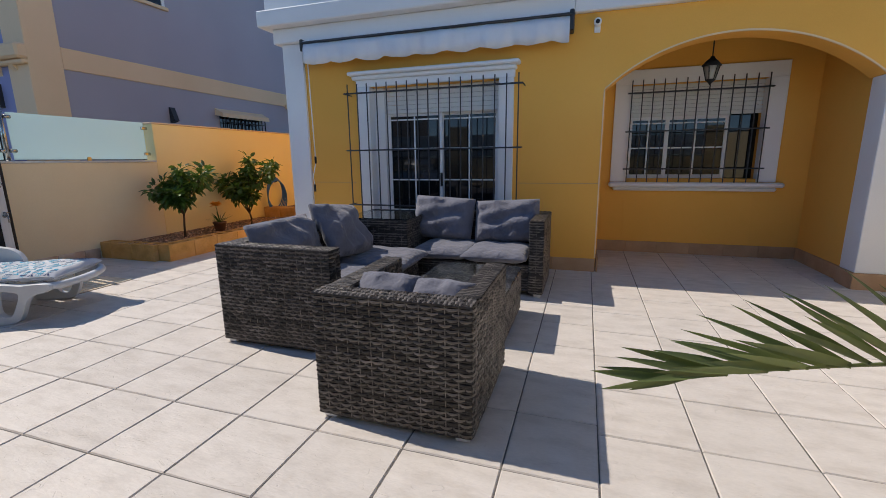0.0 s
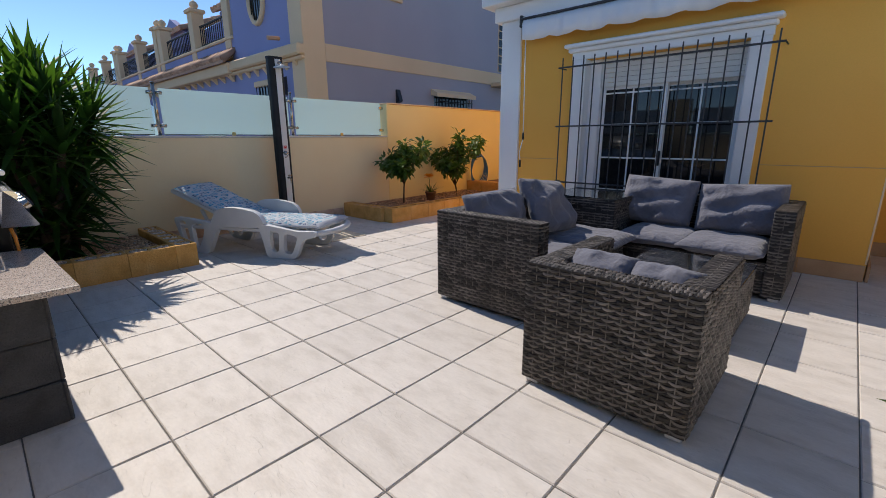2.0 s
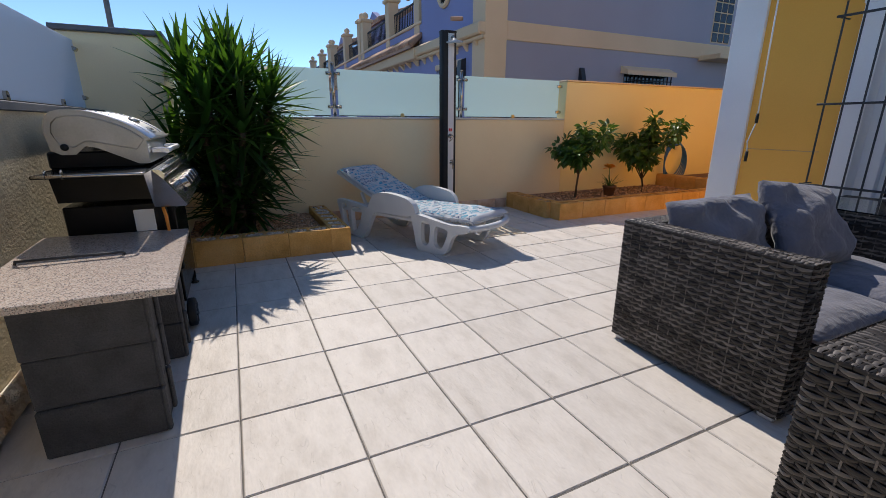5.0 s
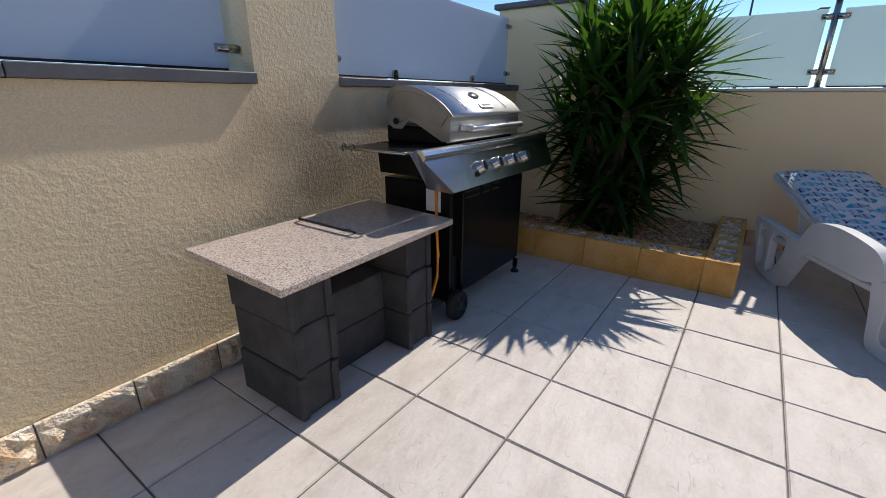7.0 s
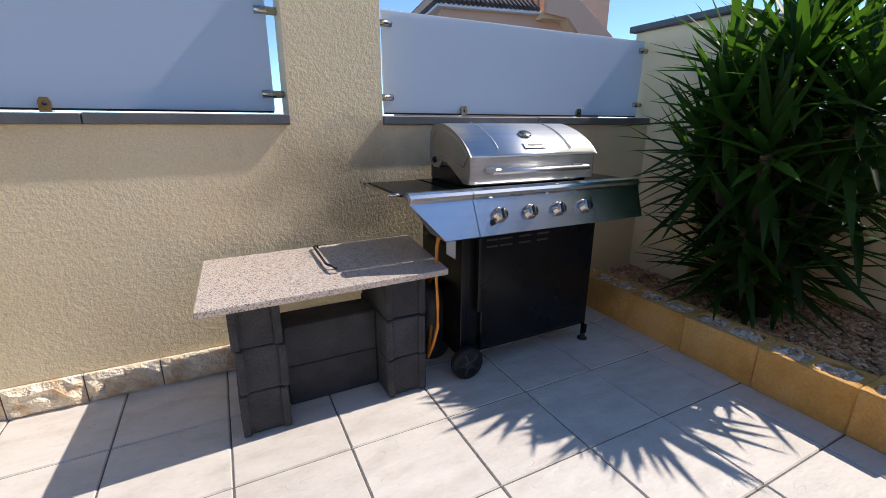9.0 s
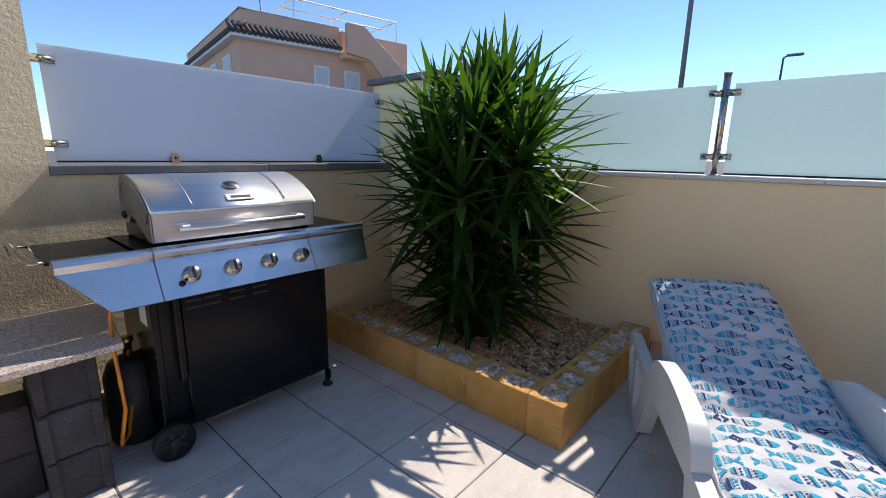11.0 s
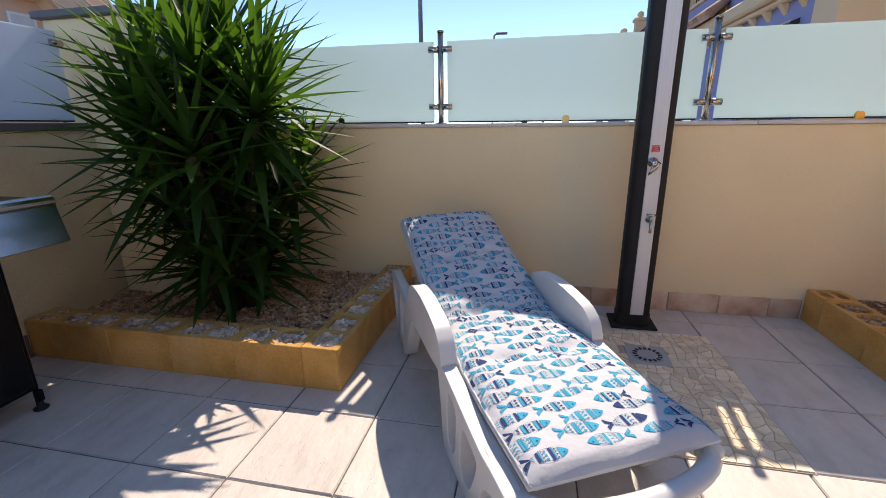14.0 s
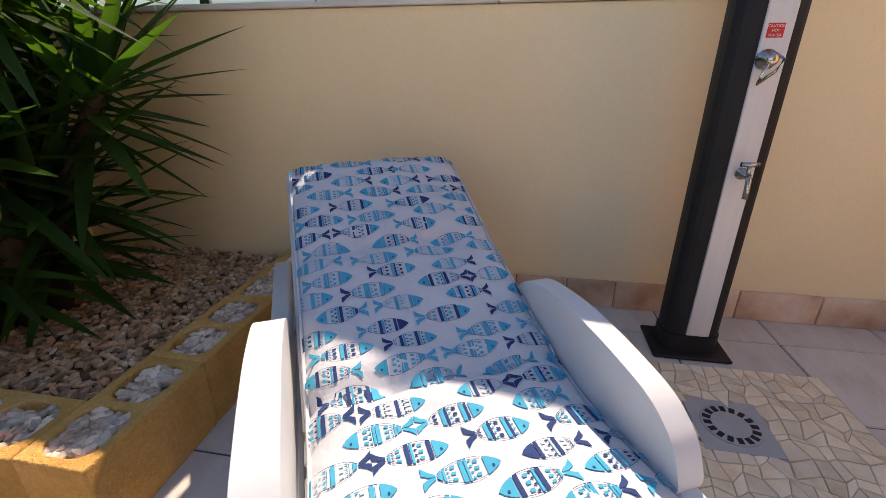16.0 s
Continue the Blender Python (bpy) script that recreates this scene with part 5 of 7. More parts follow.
# ---- plants ----
def blade(m, base, d, length, width, droop, rng, segs=5, face=None):
    """A sword leaf: folded along its middle, narrowing to a point, bending down."""
    d = Vector(d).normalized()
    side = d.cross(Vector(face or (0, 0, 1)))
    if side.length < 1e-3:
        side = Vector((1, 0, 0))
    side.normalize()
    side = (side + Vector((0, 0, rng.uniform(-0.25, 0.25)))).normalized()
    p = Vector(base)
    V, F = [], []
    for k in range(segs + 1):
        t = k / segs
        w = width * (0.55 + 0.9 * t if t < 0.35 else 0.865 * (1 - ((t - 0.35) / 0.65) ** 1.6)) / 2
        nor = side.cross(d).normalized()
        V += [p + side * w + nor * w * 0.35, p, p - side * w + nor * w * 0.35]
        p = p + d * (length / segs)
        d = (d + Vector((0, 0, -droop / segs))).normalized()
    for k in range(segs):
        a = k * 3
        F += [(a, a + 3, a + 4, a + 1), (a + 1, a + 4, a + 5, a + 2)]
    m.add(V, F, True)


rng = random.Random(11)
yu = thing("yucca", (-5.60, 0.33, 0.135), "large bushy yucca with dense dark green sword leaves", "yucca")
HEADS = [(0.02, 0.02, 1.58), (0.26, 0.14, 1.46), (-0.16, 0.24, 1.50), (-0.26, -0.18, 1.44), (0.10, -0.28, 1.52), (0.36, -0.12, 1.24), (0.12, 0.42, 1.34), (-0.05, -0.05, 1.34), (-0.10, 0.10, 1.66)]
for k in range(7):
    a = k * 0.898 + 0.35
    r = 0.42 * rng.uniform(0.85, 1.12)
    HEADS.append((r * math.cos(a), r * math.sin(a), 1.04 + 0.22 * math.sin(k * 2.1)))
for k in range(6):
    a = k * 1.047 + 0.1
    r = 0.24 * rng.uniform(0.8, 1.15)
    HEADS.append((r * math.cos(a), r * math.sin(a), 0.60 + 0.12 * math.sin(k * 1.7)))
HEADS += [(0.16, 0.08, 0.34), (0.06, -0.16, 0.32), (-0.06, 0.18, 0.36)]
leaves = Mesh()
for hx, hy, hz in HEADS:
    foot = (hx * 0.25, hy * 0.25, 0)
    part("trunk", Mesh().tube([foot, (hx * 0.5, hy * 0.5, hz * 0.5), (hx, hy, hz)], [0.05, 0.04, 0.03], 8), BARK, yu)
    axis = Vector((hx * 0.95, hy * 0.95, 1)).normalized()
    e1 = axis.cross(Vector((0.3, 1, 0.1))).normalized()
    e2 = axis.cross(e1)
    for i in range(42):
        t = (i + 0.5) / 42
        th = radians(6 + 112 * t ** 0.85 + rng.uniform(-7, 7))
        az = i * 2.39996 + rng.uniform(-0.25, 0.25)
        d = axis * math.cos(th) + (e1 * math.cos(az) + e2 * math.sin(az)) * math.sin(th)
        base = Vector((hx, hy, hz)) + axis * (0.05 - 0.20 * t)
        length = rng.uniform(0.46, 0.66) * (0.85 if t < 0.08 else 1.0)
        tip = base + d * length
        room = 0.52 + 0.48 * max(0.0, min(1.3, tip.z)) ** 0.8
        if math.hypot(tip.x, tip.y) > room:
            length *= max(0.6, room / math.hypot(tip.x, tip.y))
            tip = base + d * length
        if tip.z < 0.04:
            length *= 0.65
        if tip.x < 0.06 and tip.y < -0.40:
            length *= max(0.35, min(1.0, (0.40 + base.y) / max(0.05, base.y - tip.y)))
            tip = base + d * length
            if tip.x < 0.0 and tip.y < -0.44:
                continue
        if tip.x < -0.70 or tip.y < -0.92 or tip.z > 2.18 or tip.x + 0.88 * (tip.z + 0.135) > 2.30 - 0.75 * max(0.0, tip.y):
            length *= 0.7
            tip = base + d * length
            if tip.x < -0.72 or tip.y < -0.94 or tip.x + 0.88 * (tip.z + 0.135) > 2.42 - 0.75 * max(0.0, tip.y):
                continue
        blade(leaves, base, d, length, rng.uniform(0.052, 0.076), rng.uniform(0.0, 0.26) * (0.3 + t), rng)
part("foliage", leaves, LEAF, yu)["kind"] = "stuff"


def leaf(m, p, d, up, L, W):
    """An oval leaf of eight faces, folded a little."""
    d = Vector(d).normalized()
    s = d.cross(Vector(up)).normalized()
    n = s.cross(d)
    V = [p, p + d * L * 0.3 + s * W * 0.42 + n * W * 0.12, p + d * L * 0.65 + s * W * 0.4 + n * W * 0.1, p + d * L - n * W * 0.15, p + d * L * 0.65 - s * W * 0.4 + n * W * 0.1, p + d * L * 0.3 - s * W * 0.42 + n * W * 0.12, p + d * L * 0.5]
    m.add(V, [(0, 1, 6), (1, 2, 6), (2, 3, 6), (3, 4, 6), (4, 5, 6), (5, 0, 6)])


def citrus(at, trunk_h, spread, top, count, label, lean, seed):
    """A young citrus tree: a stem, a few limbs, and leaves in clumps along twigs."""
    rng = random.Random(seed)
    tr = thing("citrus_tree", at, label, "small tree", "young citrus trees")
    part("trunk", Mesh().tube([(0, 0, 0), (0.01, 0.0, trunk_h * 0.5), (lean, 0.01, trunk_h)], [0.018, 0.015, 0.013], 8), BARK, tr)
    crown = Mesh()
    for k in range(11):
        a = k * 2.4 + rng.uniform(-0.3, 0.3)
        f = 0.12 + 0.88 * ((k * 0.618) % 1.0)
        reach = spread * (0.55 + 0.4 * f) * rng.uniform(0.8, 1.05)
        h = trunk_h + (top - trunk_h) * (0.25 + 0.72 * f)
        if k == 0:
            reach, h = spread * 0.15, top
        p0, p3 = Vector((lean, 0.01, trunk_h * rng.uniform(0.85, 1.0))), Vector((lean + reach * math.cos(a), reach * math.sin(a), h))
        p1 = p0.lerp(p3, 0.5) + Vector((0, 0, 0.05))
        part("limb", Mesh().tube([p0, p1, p3], [0.009, 0.006, 0.003], 6), BARK, tr)
        for i in range(count):
            t = 0.45 + 0.6 * rng.random() ** 0.7
            q = p0.lerp(p1, t * 2) if t < 0.5 else p1.lerp(p3, t * 2 - 1)
            tw = Vector((rng.gauss(0, 1), rng.gauss(0, 1), rng.gauss(0.1, 0.7))).normalized()
            q = q + tw * rng.uniform(0.0, 0.11)
            leaf(crown, q, tw + Vector((0, 0, -0.35)), Vector((rng.gauss(0, 0.4), rng.gauss(0, 0.4), 1)), rng.uniform(0.09, 0.14), rng.uniform(0.05, 0.07))
    part("crown", crown, CITRUS, tr)
    return tr


citrus((-5.75, 4.97, 0.16), 0.38, 0.45, 1.02, 95, "young citrus tree on a thin stem, rounded leafy crown", 0.02, 21)
citrus((-5.75, 6.37, 0.16), 0.24, 0.57, 1.15, 120, "bushy young citrus tree with low spreading limbs", -0.03, 22)
pot = thing("flower_pot", (-5.72, 5.62, 0.165), "brown plastic pot with an orange flower", "flower pot")
part("pot", Mesh().lathe([(0.07, 0.0), (0.095, 0.13), (0.105, 0.132), (0.105, 0.155), (0.09, 0.15)]), TERRACOTTA, pot)
part("soil", Mesh().lathe([(0.09, 0.135), (0.0905, 0.14)]), SOIL, pot)
m = Mesh()
rng = random.Random(3)
for k in range(26):
    a = k * 2.4
    blade(m, (0.02 * math.cos(a), 0.02 * math.sin(a), 0.14), (math.cos(a), math.sin(a), rng.uniform(0.5, 1.6)), rng.uniform(0.15, 0.26), 0.016, 0.7, rng, 4)
part("foliage", m, CITRUS, pot)["kind"] = "stuff"
part("stem", Mesh().tube([(0, 0, 0.14), (-0.01, -0.01, 0.30), (-0.02, -0.02, 0.42)], 0.005, 6), CITRUS, pot)
m = Mesh()
for k in range(60):
    a = k * 2.4
    leaf(m, Vector((-0.02, -0.02, 0.42)), (math.cos(a), math.sin(a), rng.uniform(-0.1, 1.2)), (0, 0, 1.01), 0.10, 0.055)
part("flower", m, ORANGE, pot, "bright orange flower head")
hs = thing("garden_hose", (-6.30, 7.72, 0.66), "blue garden hose coiled on a wall hook", "hose")
for k in range(5):
    r = 0.27 + 0.012 * k
    pts = [(0.03 + 0.014 * k, (0.24 + 0.014 * k) * math.cos(2 * math.pi * i / 28), -0.02 + (r + 0.05) * math.sin(2 * math.pi * i / 28) - 0.03 * k) for i in range(29)]
    part("coil", Mesh().tube(pts, 0.011, 8, False), HOSE, hs)
part("hook", Mesh().tube([(-0.045, 0, 0.2), (0.06, 0, 0.2), (0.11, 0, 0.22)], 0.01, 8), IRON, hs)

# a small palm beside the terrace: one long frond hangs out over the tiles
AHEAD, ASIDE = Vector((-0.309, 0.951, 0)), Vector((0.951, 0.309, 0))
PALM = ASIDE * 2.15 + AHEAD * 1.36
y2 = thing("palm", tuple(PALM), "young palm with a stiff olive-green frond reaching over the tiles", "palm")
part("trunk", Mesh().tube([(0, 0, 0), (0.02, 0.01, 0.3), (0, 0, 0.60)], [0.09, 0.08, 0.05], 12), BARK, y2)


def rachis(f):
    """The frond's stem, from its tip (0) to the trunk (1)."""
    return ASIDE * (-1.42 + 1.40 * f) + Vector((0, 0, 0.535 + 0.10 * f - 0.06 * f * f)) + AHEAD * 0.02 * math.sin(3 * f)


part("stem", Mesh().tube([rachis(k / 12) for k in range(13)], [0.003 + 0.008 * k / 12 for k in range(13)], 8), PALMLEAF, y2)
m = Mesh()
rng = random.Random(31)
for k in range(36):
    f = 0.02 + 0.86 * (k // 2) / 17
    side = 1 if k % 2 else -1
    lift = radians(2 + 54 * f ** 1.1 - (5 if side < 0 else 0) + rng.uniform(-3, 3))
    d = -ASIDE * math.cos(lift) + Vector((0, 0, math.sin(lift))) + AHEAD * side * rng.uniform(0.08, 0.28)
    blade(m, rachis(f), d, (0.24 + 0.26 * min(1, 2 * f)) * rng.uniform(0.85, 1.08), rng.uniform(0.030, 0.042), rng.uniform(-0.02, 0.10), rng, 6, -AHEAD + Vector((0, 0, rng.uniform(-0.3, 1.0))))
part("frond", m, PALMLEAF, y2)["kind"] = "stuff"

# ---- sun lounger ----
def soft_edge(ob, width=0.012):
    """Rounded edges of a moulded plastic part."""
    mod = ob.modifiers.new("edge", "BEVEL")
    mod.width, mod.segments, mod.limit_method, mod.angle_limit = width, 3, "ANGLE", radians(50)
    ob.data.set_sharp_from_angle(angle=radians(60))
    return ob


lo = thing("sun_lounger", (-5.03, 2.19, 0), "white plastic sun lounger with raised backrest", "sun lounger", turn=27.6)


ARM = rounded([(-0.67, 0.0), (-0.60, 0.08), (-0.50, 0.33), (-0.42, 0.49), (-0.34, 0.535), (-0.18, 0.548), (-0.04, 0.535), (0.10, 0.51), (0.17, 0.46), (0.205, 0.375), (0.15, 0.345), (0.06, 0.325), (-0.22, 0.33), (-0.36, 0.325), (-0.43, 0.27), (-0.53, 0.07), (-0.57, 0.0)], 3)
LEG = rounded([(0.12, 0.37), (0.17, 0.20), (0.21, 0.0), (0.32, 0.0), (0.55, 0.0), (0.60, 0.06), (0.66, 0.22), (0.84, 0.265), (0.84, 0.325), (0.70, 0.325), (0.62, 0.315), (0.20, 0.375)], 2)
LEGHOLES = [rounded([(0.265, 0.315), (0.265, 0.10), (0.31, 0.065), (0.365, 0.085), (0.385, 0.27), (0.36, 0.305)]), rounded([(0.44, 0.285), (0.425, 0.10), (0.46, 0.06), (0.53, 0.065), (0.59, 0.20), (0.60, 0.255), (0.55, 0.27)])]
REAR = rounded([(-1.01, 0.40), (-0.93, 0.415), (-0.48, 0.37), (-0.43, 0.32), (-0.47, 0.29), (-0.54, 0.12), (-0.60, 0.0), (-0.70, 0.0), (-0.86, 0.03), (-0.95, 0.20)], 1)
REARHOLES = [rounded([(-0.93, 0.375), (-0.83, 0.36), (-0.80, 0.08), (-0.86, 0.075), (-0.90, 0.18)]), rounded([(-0.77, 0.35), (-0.58, 0.335), (-0.63, 0.17), (-0.70, 0.06), (-0.745, 0.065)])]
for s in (-1, 1):
    y0, y1 = (0.318, 0.374) if s > 0 else (-0.386, -0.316)
    soft_edge(part("armrest", plate(ARM, [], y0, y1), PLASTIC, lo), 0.014)
    soft_edge(part("front_leg", plate(LEG, LEGHOLES, y0 + 0.004, y1 - 0.004), PLASTIC, lo), 0.009)
    soft_edge(part("rear_leg", plate(REAR, REARHOLES, y0 + 0.006, y1 - 0.006), PLASTIC, lo), 0.009)
    part("side_rail", Mesh().box(-0.97, 0.81, y0 + (0.0 if s > 0 else 0.03) - 0.012, y1 - (0.03 if s > 0 else 0.0) + 0.012 - 0.02 * (s > 0), 0.283, 0.321, 0.008), PLASTIC, lo)
end = []
for i in range(17):
    a = math.pi * i / 16 - math.pi / 2
    end.append((0.80 + 0.12 * math.cos(a), 0.33 * math.sin(a), 0.295))
part("end_rail", Mesh().tube(end, 0.034, 10, True, 0.9), PLASTIC, lo)
for k in range(11):
    x = -0.16 + k * 0.092
    part("seat_slat", Mesh().box(x, x + 0.066, -0.30, 0.30, 0.325, 0.345, 0.006), PLASTIC, lo)
bk = part("backrest", Mesh().band([(-0.18, 0.335), (-1.05, 0.69)], 0.03, -0.30, -0.25).band([(-0.18, 0.335), (-1.05, 0.69)], 0.03, 0.25, 0.30).band([(-1.02, 0.68), (-1.07, 0.70)], 0.034, -0.295, 0.295), PLASTIC, lo)
for k in range(8):
    t = 0.06 + k * 0.115
    x, z = -0.18 - 0.87 * t, 0.335 + 0.355 * t
    part("slat", Mesh().band([(x, z), (x - 0.062, z + 0.0255)], 0.016, -0.252, 0.252), PLASTIC, bk)
for a, b in ((-0.28, -0.25), (0.25, 0.28)):
    part("strut", Mesh().band([(-0.62, 0.33), (-0.70, 0.49)], 0.025, a, b), PLASTIC, lo)
part("cross_bar", Mesh().tube([(-0.62, -0.32, 0.325), (-0.62, 0.32, 0.325)], 0.014, 8).tube([(-0.9, -0.32, 0.30), (-0.9, 0.32, 0.30)], 0.016, 8), PLASTIC, lo)

cu = thing("lounger_cushion", (-5.03, 2.19, 0.35), "padded white lounger cushion printed with blue fish", "cushion", turn=27.6)
LC, WC, TC = 1.96, 0.605, 0.055
SLOPE = math.atan2(0.355, 0.87)


def spine(d):
    """Place and tangent of the cushion's underside d metres from its head end."""
    hinge = 0.93
    k = 1 / (1 + math.exp(-(d - hinge) / 0.035))
    ang = SLOPE * (1 - k)
    if d < hinge:
        x = -0.19 - (hinge - d) * math.cos(SLOPE)
        z = 0.0 + (hinge - d) * math.sin(SLOPE) + 0.012
    else:
        x, z = -0.19 + (d - hinge), 0.0
    soft = 0.02 * math.exp(-((d - hinge) / 0.09) ** 2)
    return x, z + soft, ang


def puff(d, t):
    """Thickness of the cushion at d along and t across."""
    u, w = 2 * d / LC - 1, 2 * t / WC
    edge = max(0.0, (1 - u ** 60) * (1 - abs(w) ** 5)) ** 0.45
    h = TC * (0.18 + 0.82 * edge)
    for dd in (0.46, 0.92, 1.36):
        for tt in (-0.12, 0.12):
            h -= 0.022 * math.exp(-(((d - dd) / 0.05) ** 2 + ((t - tt) / 0.05) ** 2))
        h -= 0.010 * math.exp(-((d - dd) / 0.03) ** 2)
    h += 0.003 * math.sin(19 * d + 9 * t) * edge + 0.002 * math.sin(31 * t - 11 * d)
    return h


def flare(d):
    """The cushion lies wider where no arms hold it."""
    return 1.0 + 0.10 / (1 + math.exp(-(d - 1.3) / 0.08))


def on_top(d, t, lift=0.0):
    x, z, a = spine(d)
    h = puff(d, t) + lift
    return (x + math.sin(a) * h, flare(d) * t + 0.012, z + math.cos(a) * h)


m = Mesh()
ND, NT = 90, 22
top = [on_top(LC * i / ND, -WC / 2 + WC * j / NT) for i in range(ND + 1) for j in range(NT + 1)]
low = []
for i in range(ND + 1):
    x, z, a = spine(LC * i / ND)
    low += [(x, flare(LC * i / ND) * (-WC / 2 + WC * j / NT) + 0.012, z) for j in range(NT + 1)]
q = NT + 1
m.add(top, [(i * q + j, (i + 1) * q + j, (i + 1) * q + j + 1, i * q + j + 1) for i in range(ND) for j in range(NT)], True)
k0 = len(top)
fs = [(i * q + j, i * q + j + 1, (i + 1) * q + j + 1, (i + 1) * q + j) for i in range(ND) for j in range(NT)]
m.add(low, fs, True)
for j0 in (0, NT):
    m.add([p for i in range(ND + 1) for p in (top[i * q + j0], low[i * q + j0])], [(2 * i, 2 * i + 2, 2 * i + 3, 2 * i + 1) for i in range(ND)])
for i0 in (0, ND):
    m.add([p for j in range(NT + 1) for p in (top[i0 * q + j], low[i0 * q + j])], [(2 * j, 2 * j + 2, 2 * j + 3, 2 * j + 1) for j in range(NT)])
pad = part("pad", m, LOUNGE, cu)
rim = [on_top(LC * i / 60, -WC / 2 + 0.004, -0.004) for i in range(61)]
part("piping", Mesh().tube(rim, 0.005, 6), LOUNGE, cu)
part("piping", Mesh().tube([(p[0], 0.024 - p[1], p[2]) for p in rim], 0.005, 6), LOUNGE, cu)
ink = {"navy": Mesh(), "teal": Mesh(), "aqua": Mesh()}


def patch(colour, d0, t0, l, h, sg, u0, u1, lo0, hi0, lo1, hi1, lift=0.0022):
    """A printed patch of a fish between u0 and u1 along it, with its lower and upper edges at both ends."""
    n = 3
    V, F = [], []
    for i in range(n + 1):
        s = i / n
        u = u0 + (u1 - u0) * s
        for e in (lo0 + (lo1 - lo0) * s, hi0 + (hi1 - hi0) * s):
            d, t = d0 + e * h / 2, t0 + sg * u * l / 2
            t = max(-WC / 2 + 0.004, min(WC / 2 - 0.004, t))
            V.append(on_top(min(LC, max(0, d)), t, lift))
    for i in range(n):
        F.append((2 * i, 2 * i + 2, 2 * i + 3, 2 * i + 1))
    ink[colour].add(V, F, True)


def belly(u):
    return max(0.0, 1 - abs(u) ** 2.2) ** 0.85


def fish(d0, t0, l, h, sg, rng):
    dark, mid = ("navy", rng.choice(("teal", "aqua", "teal")))
    if rng.random() < 0.62:
        dark, mid = "teal", rng.choice(("navy", "aqua", "teal"))
    head = rng.choice((dark, "teal", "teal"))
    edge = "navy"
    for k in range(4):
        a, b = 0.5 + 0.125 * k, 0.5 + 0.125 * (k + 1)
        patch(head, d0, t0, l, h, sg, a, b, -belly(a), belly(a), -belly(b), belly(b))
    tail = rng.choice((dark, "teal", "navy"))
    for e in (-1, 1):
        a, b = sorted((e * 0.02, e * 0.20))
        c, q = sorted((e * 0.30, e * 0.98))
        patch(tail, d0, t0, l, h, sg, -0.96, -1.16, a, b, min(e * 0.06, e * 0.5), max(e * 0.06, e * 0.5))
        patch(tail, d0, t0, l, h, sg, -1.16, -1.36, min(e * 0.06, e * 0.5), max(e * 0.06, e * 0.5), c, q)
    patch("navy", d0, t0, l, h, sg, 0.70, 0.77, 0.10, 0.32, 0.10, 0.32, 0.0032)
    n = 10
    style = rng.random()
    for k in range(n):
        a, b = -0.92 + 1.38 * k / n, -0.92 + 1.38 * (k + 1) / n
        ba, bb = belly(a), belly(b)
        for e in (-1, 1):
            patch(edge, d0, t0, l, h, sg, a, b, e * (ba - 0.04), e * ba, e * (bb - 0.04), e * bb, 0.0026)
        kind = (k + int(style * 7)) % 5
        if kind == 0:
            patch(dark, d0, t0, l, h, sg, a, b, -ba, ba, -bb, bb)
        elif kind == 1:
            patch(mid, d0, t0, l, h, sg, a + 0.03, b - 0.03, -ba, ba, -bb, bb)
        elif kind == 2:
            for q in range(4):
                e = -0.75 + 0.5 * q
                patch(dark, d0, t0, l, h, sg, a + 0.01, b - 0.01, (e - 0.13) * ba, (e + 0.13) * ba, e * bb, e * bb)
        elif kind == 3:
            for q in range(3):
                e = -0.6 + 0.6 * q
                patch(mid, d0, t0, l, h, sg, a, b, (e - 0.14) * ba, (e + 0.14) * ba, (e - 0.14) * bb, (e + 0.14) * bb)


rng = random.Random(17)
rowi, d = 0, 0.04
while d < LC - 0.03:
    cols = 4
    off = 0.07 * (rowi % 2) + rng.uniform(-0.015, 0.015)
    for c in range(cols):
        t0 = -0.27 + off + c * 0.172 + rng.uniform(-0.012, 0.012)
        if t0 < WC / 2 + 0.02:
            fish(d + rng.uniform(-0.006, 0.006), t0, rng.uniform(0.106, 0.126), rng.uniform(0.044, 0.054), 1 if rng.random() < 0.5 else -1, rng)
    d += 0.060
    rowi += 1
for nme, mt in (("navy", NAVY), ("teal", TEAL), ("aqua", AQUA)):
    part("fish_print", ink[nme], mt, pad, nme + " printed fish shapes")["kind"] = "stuff"

# ---- solar shower ----
shw = thing("solar_shower", (-6.075, 2.975, 0), "black solar garden shower column with aluminium front strip", "garden shower")
prof = []
for i in range(25):
    a = 2 * math.pi * i / 24
    prof.append((math.copysign(abs(math.cos(a)) ** 0.55, math.cos(a)) * 0.07, math.copysign(abs(math.sin(a)) ** 0.7, math.sin(a)) * 0.105))
part("column", Mesh().prism(prof[:-1], 0.012, 2.335, "z"), BLACKMATT, shw)
part("base_plate", Mesh().box(-0.11, 0.115, -0.145, 0.145, 0, 0.014, 0.005), BLACKMATT, shw)
part("sleeve", Mesh().prism([(x * 1.06, y * 1.05) for x, y in prof[:-1]], 0.014, 0.085, "z"), BLACKMATT, shw)
part("front_strip", Mesh().box(0.066, 0.074, -0.028, 0.055, 0.088, 2.32, 0.003), ALUMIN, shw, "satin aluminium front strip")
part("cap", Mesh().prism([(x * 1.03, y * 1.03) for x, y in prof[:-1]], 2.335, 2.352, "z"), BLACKMATT, shw)
part("head_arm", Mesh().tube([(0.072, 0.015, 2.27), (0.12, 0.015, 2.285), (0.16, 0.015, 2.235)], 0.012, 10), CHROME, shw)
sh2 = part("shower_head", Mesh().lathe([(0.02, 0.045), (0.03, 0.03), (0.102, 0.015), (0.106, 0.0), (0.096, -0.004)], (0, 0, 0), 28), DRAINGREY, shw, "round grey shower head")
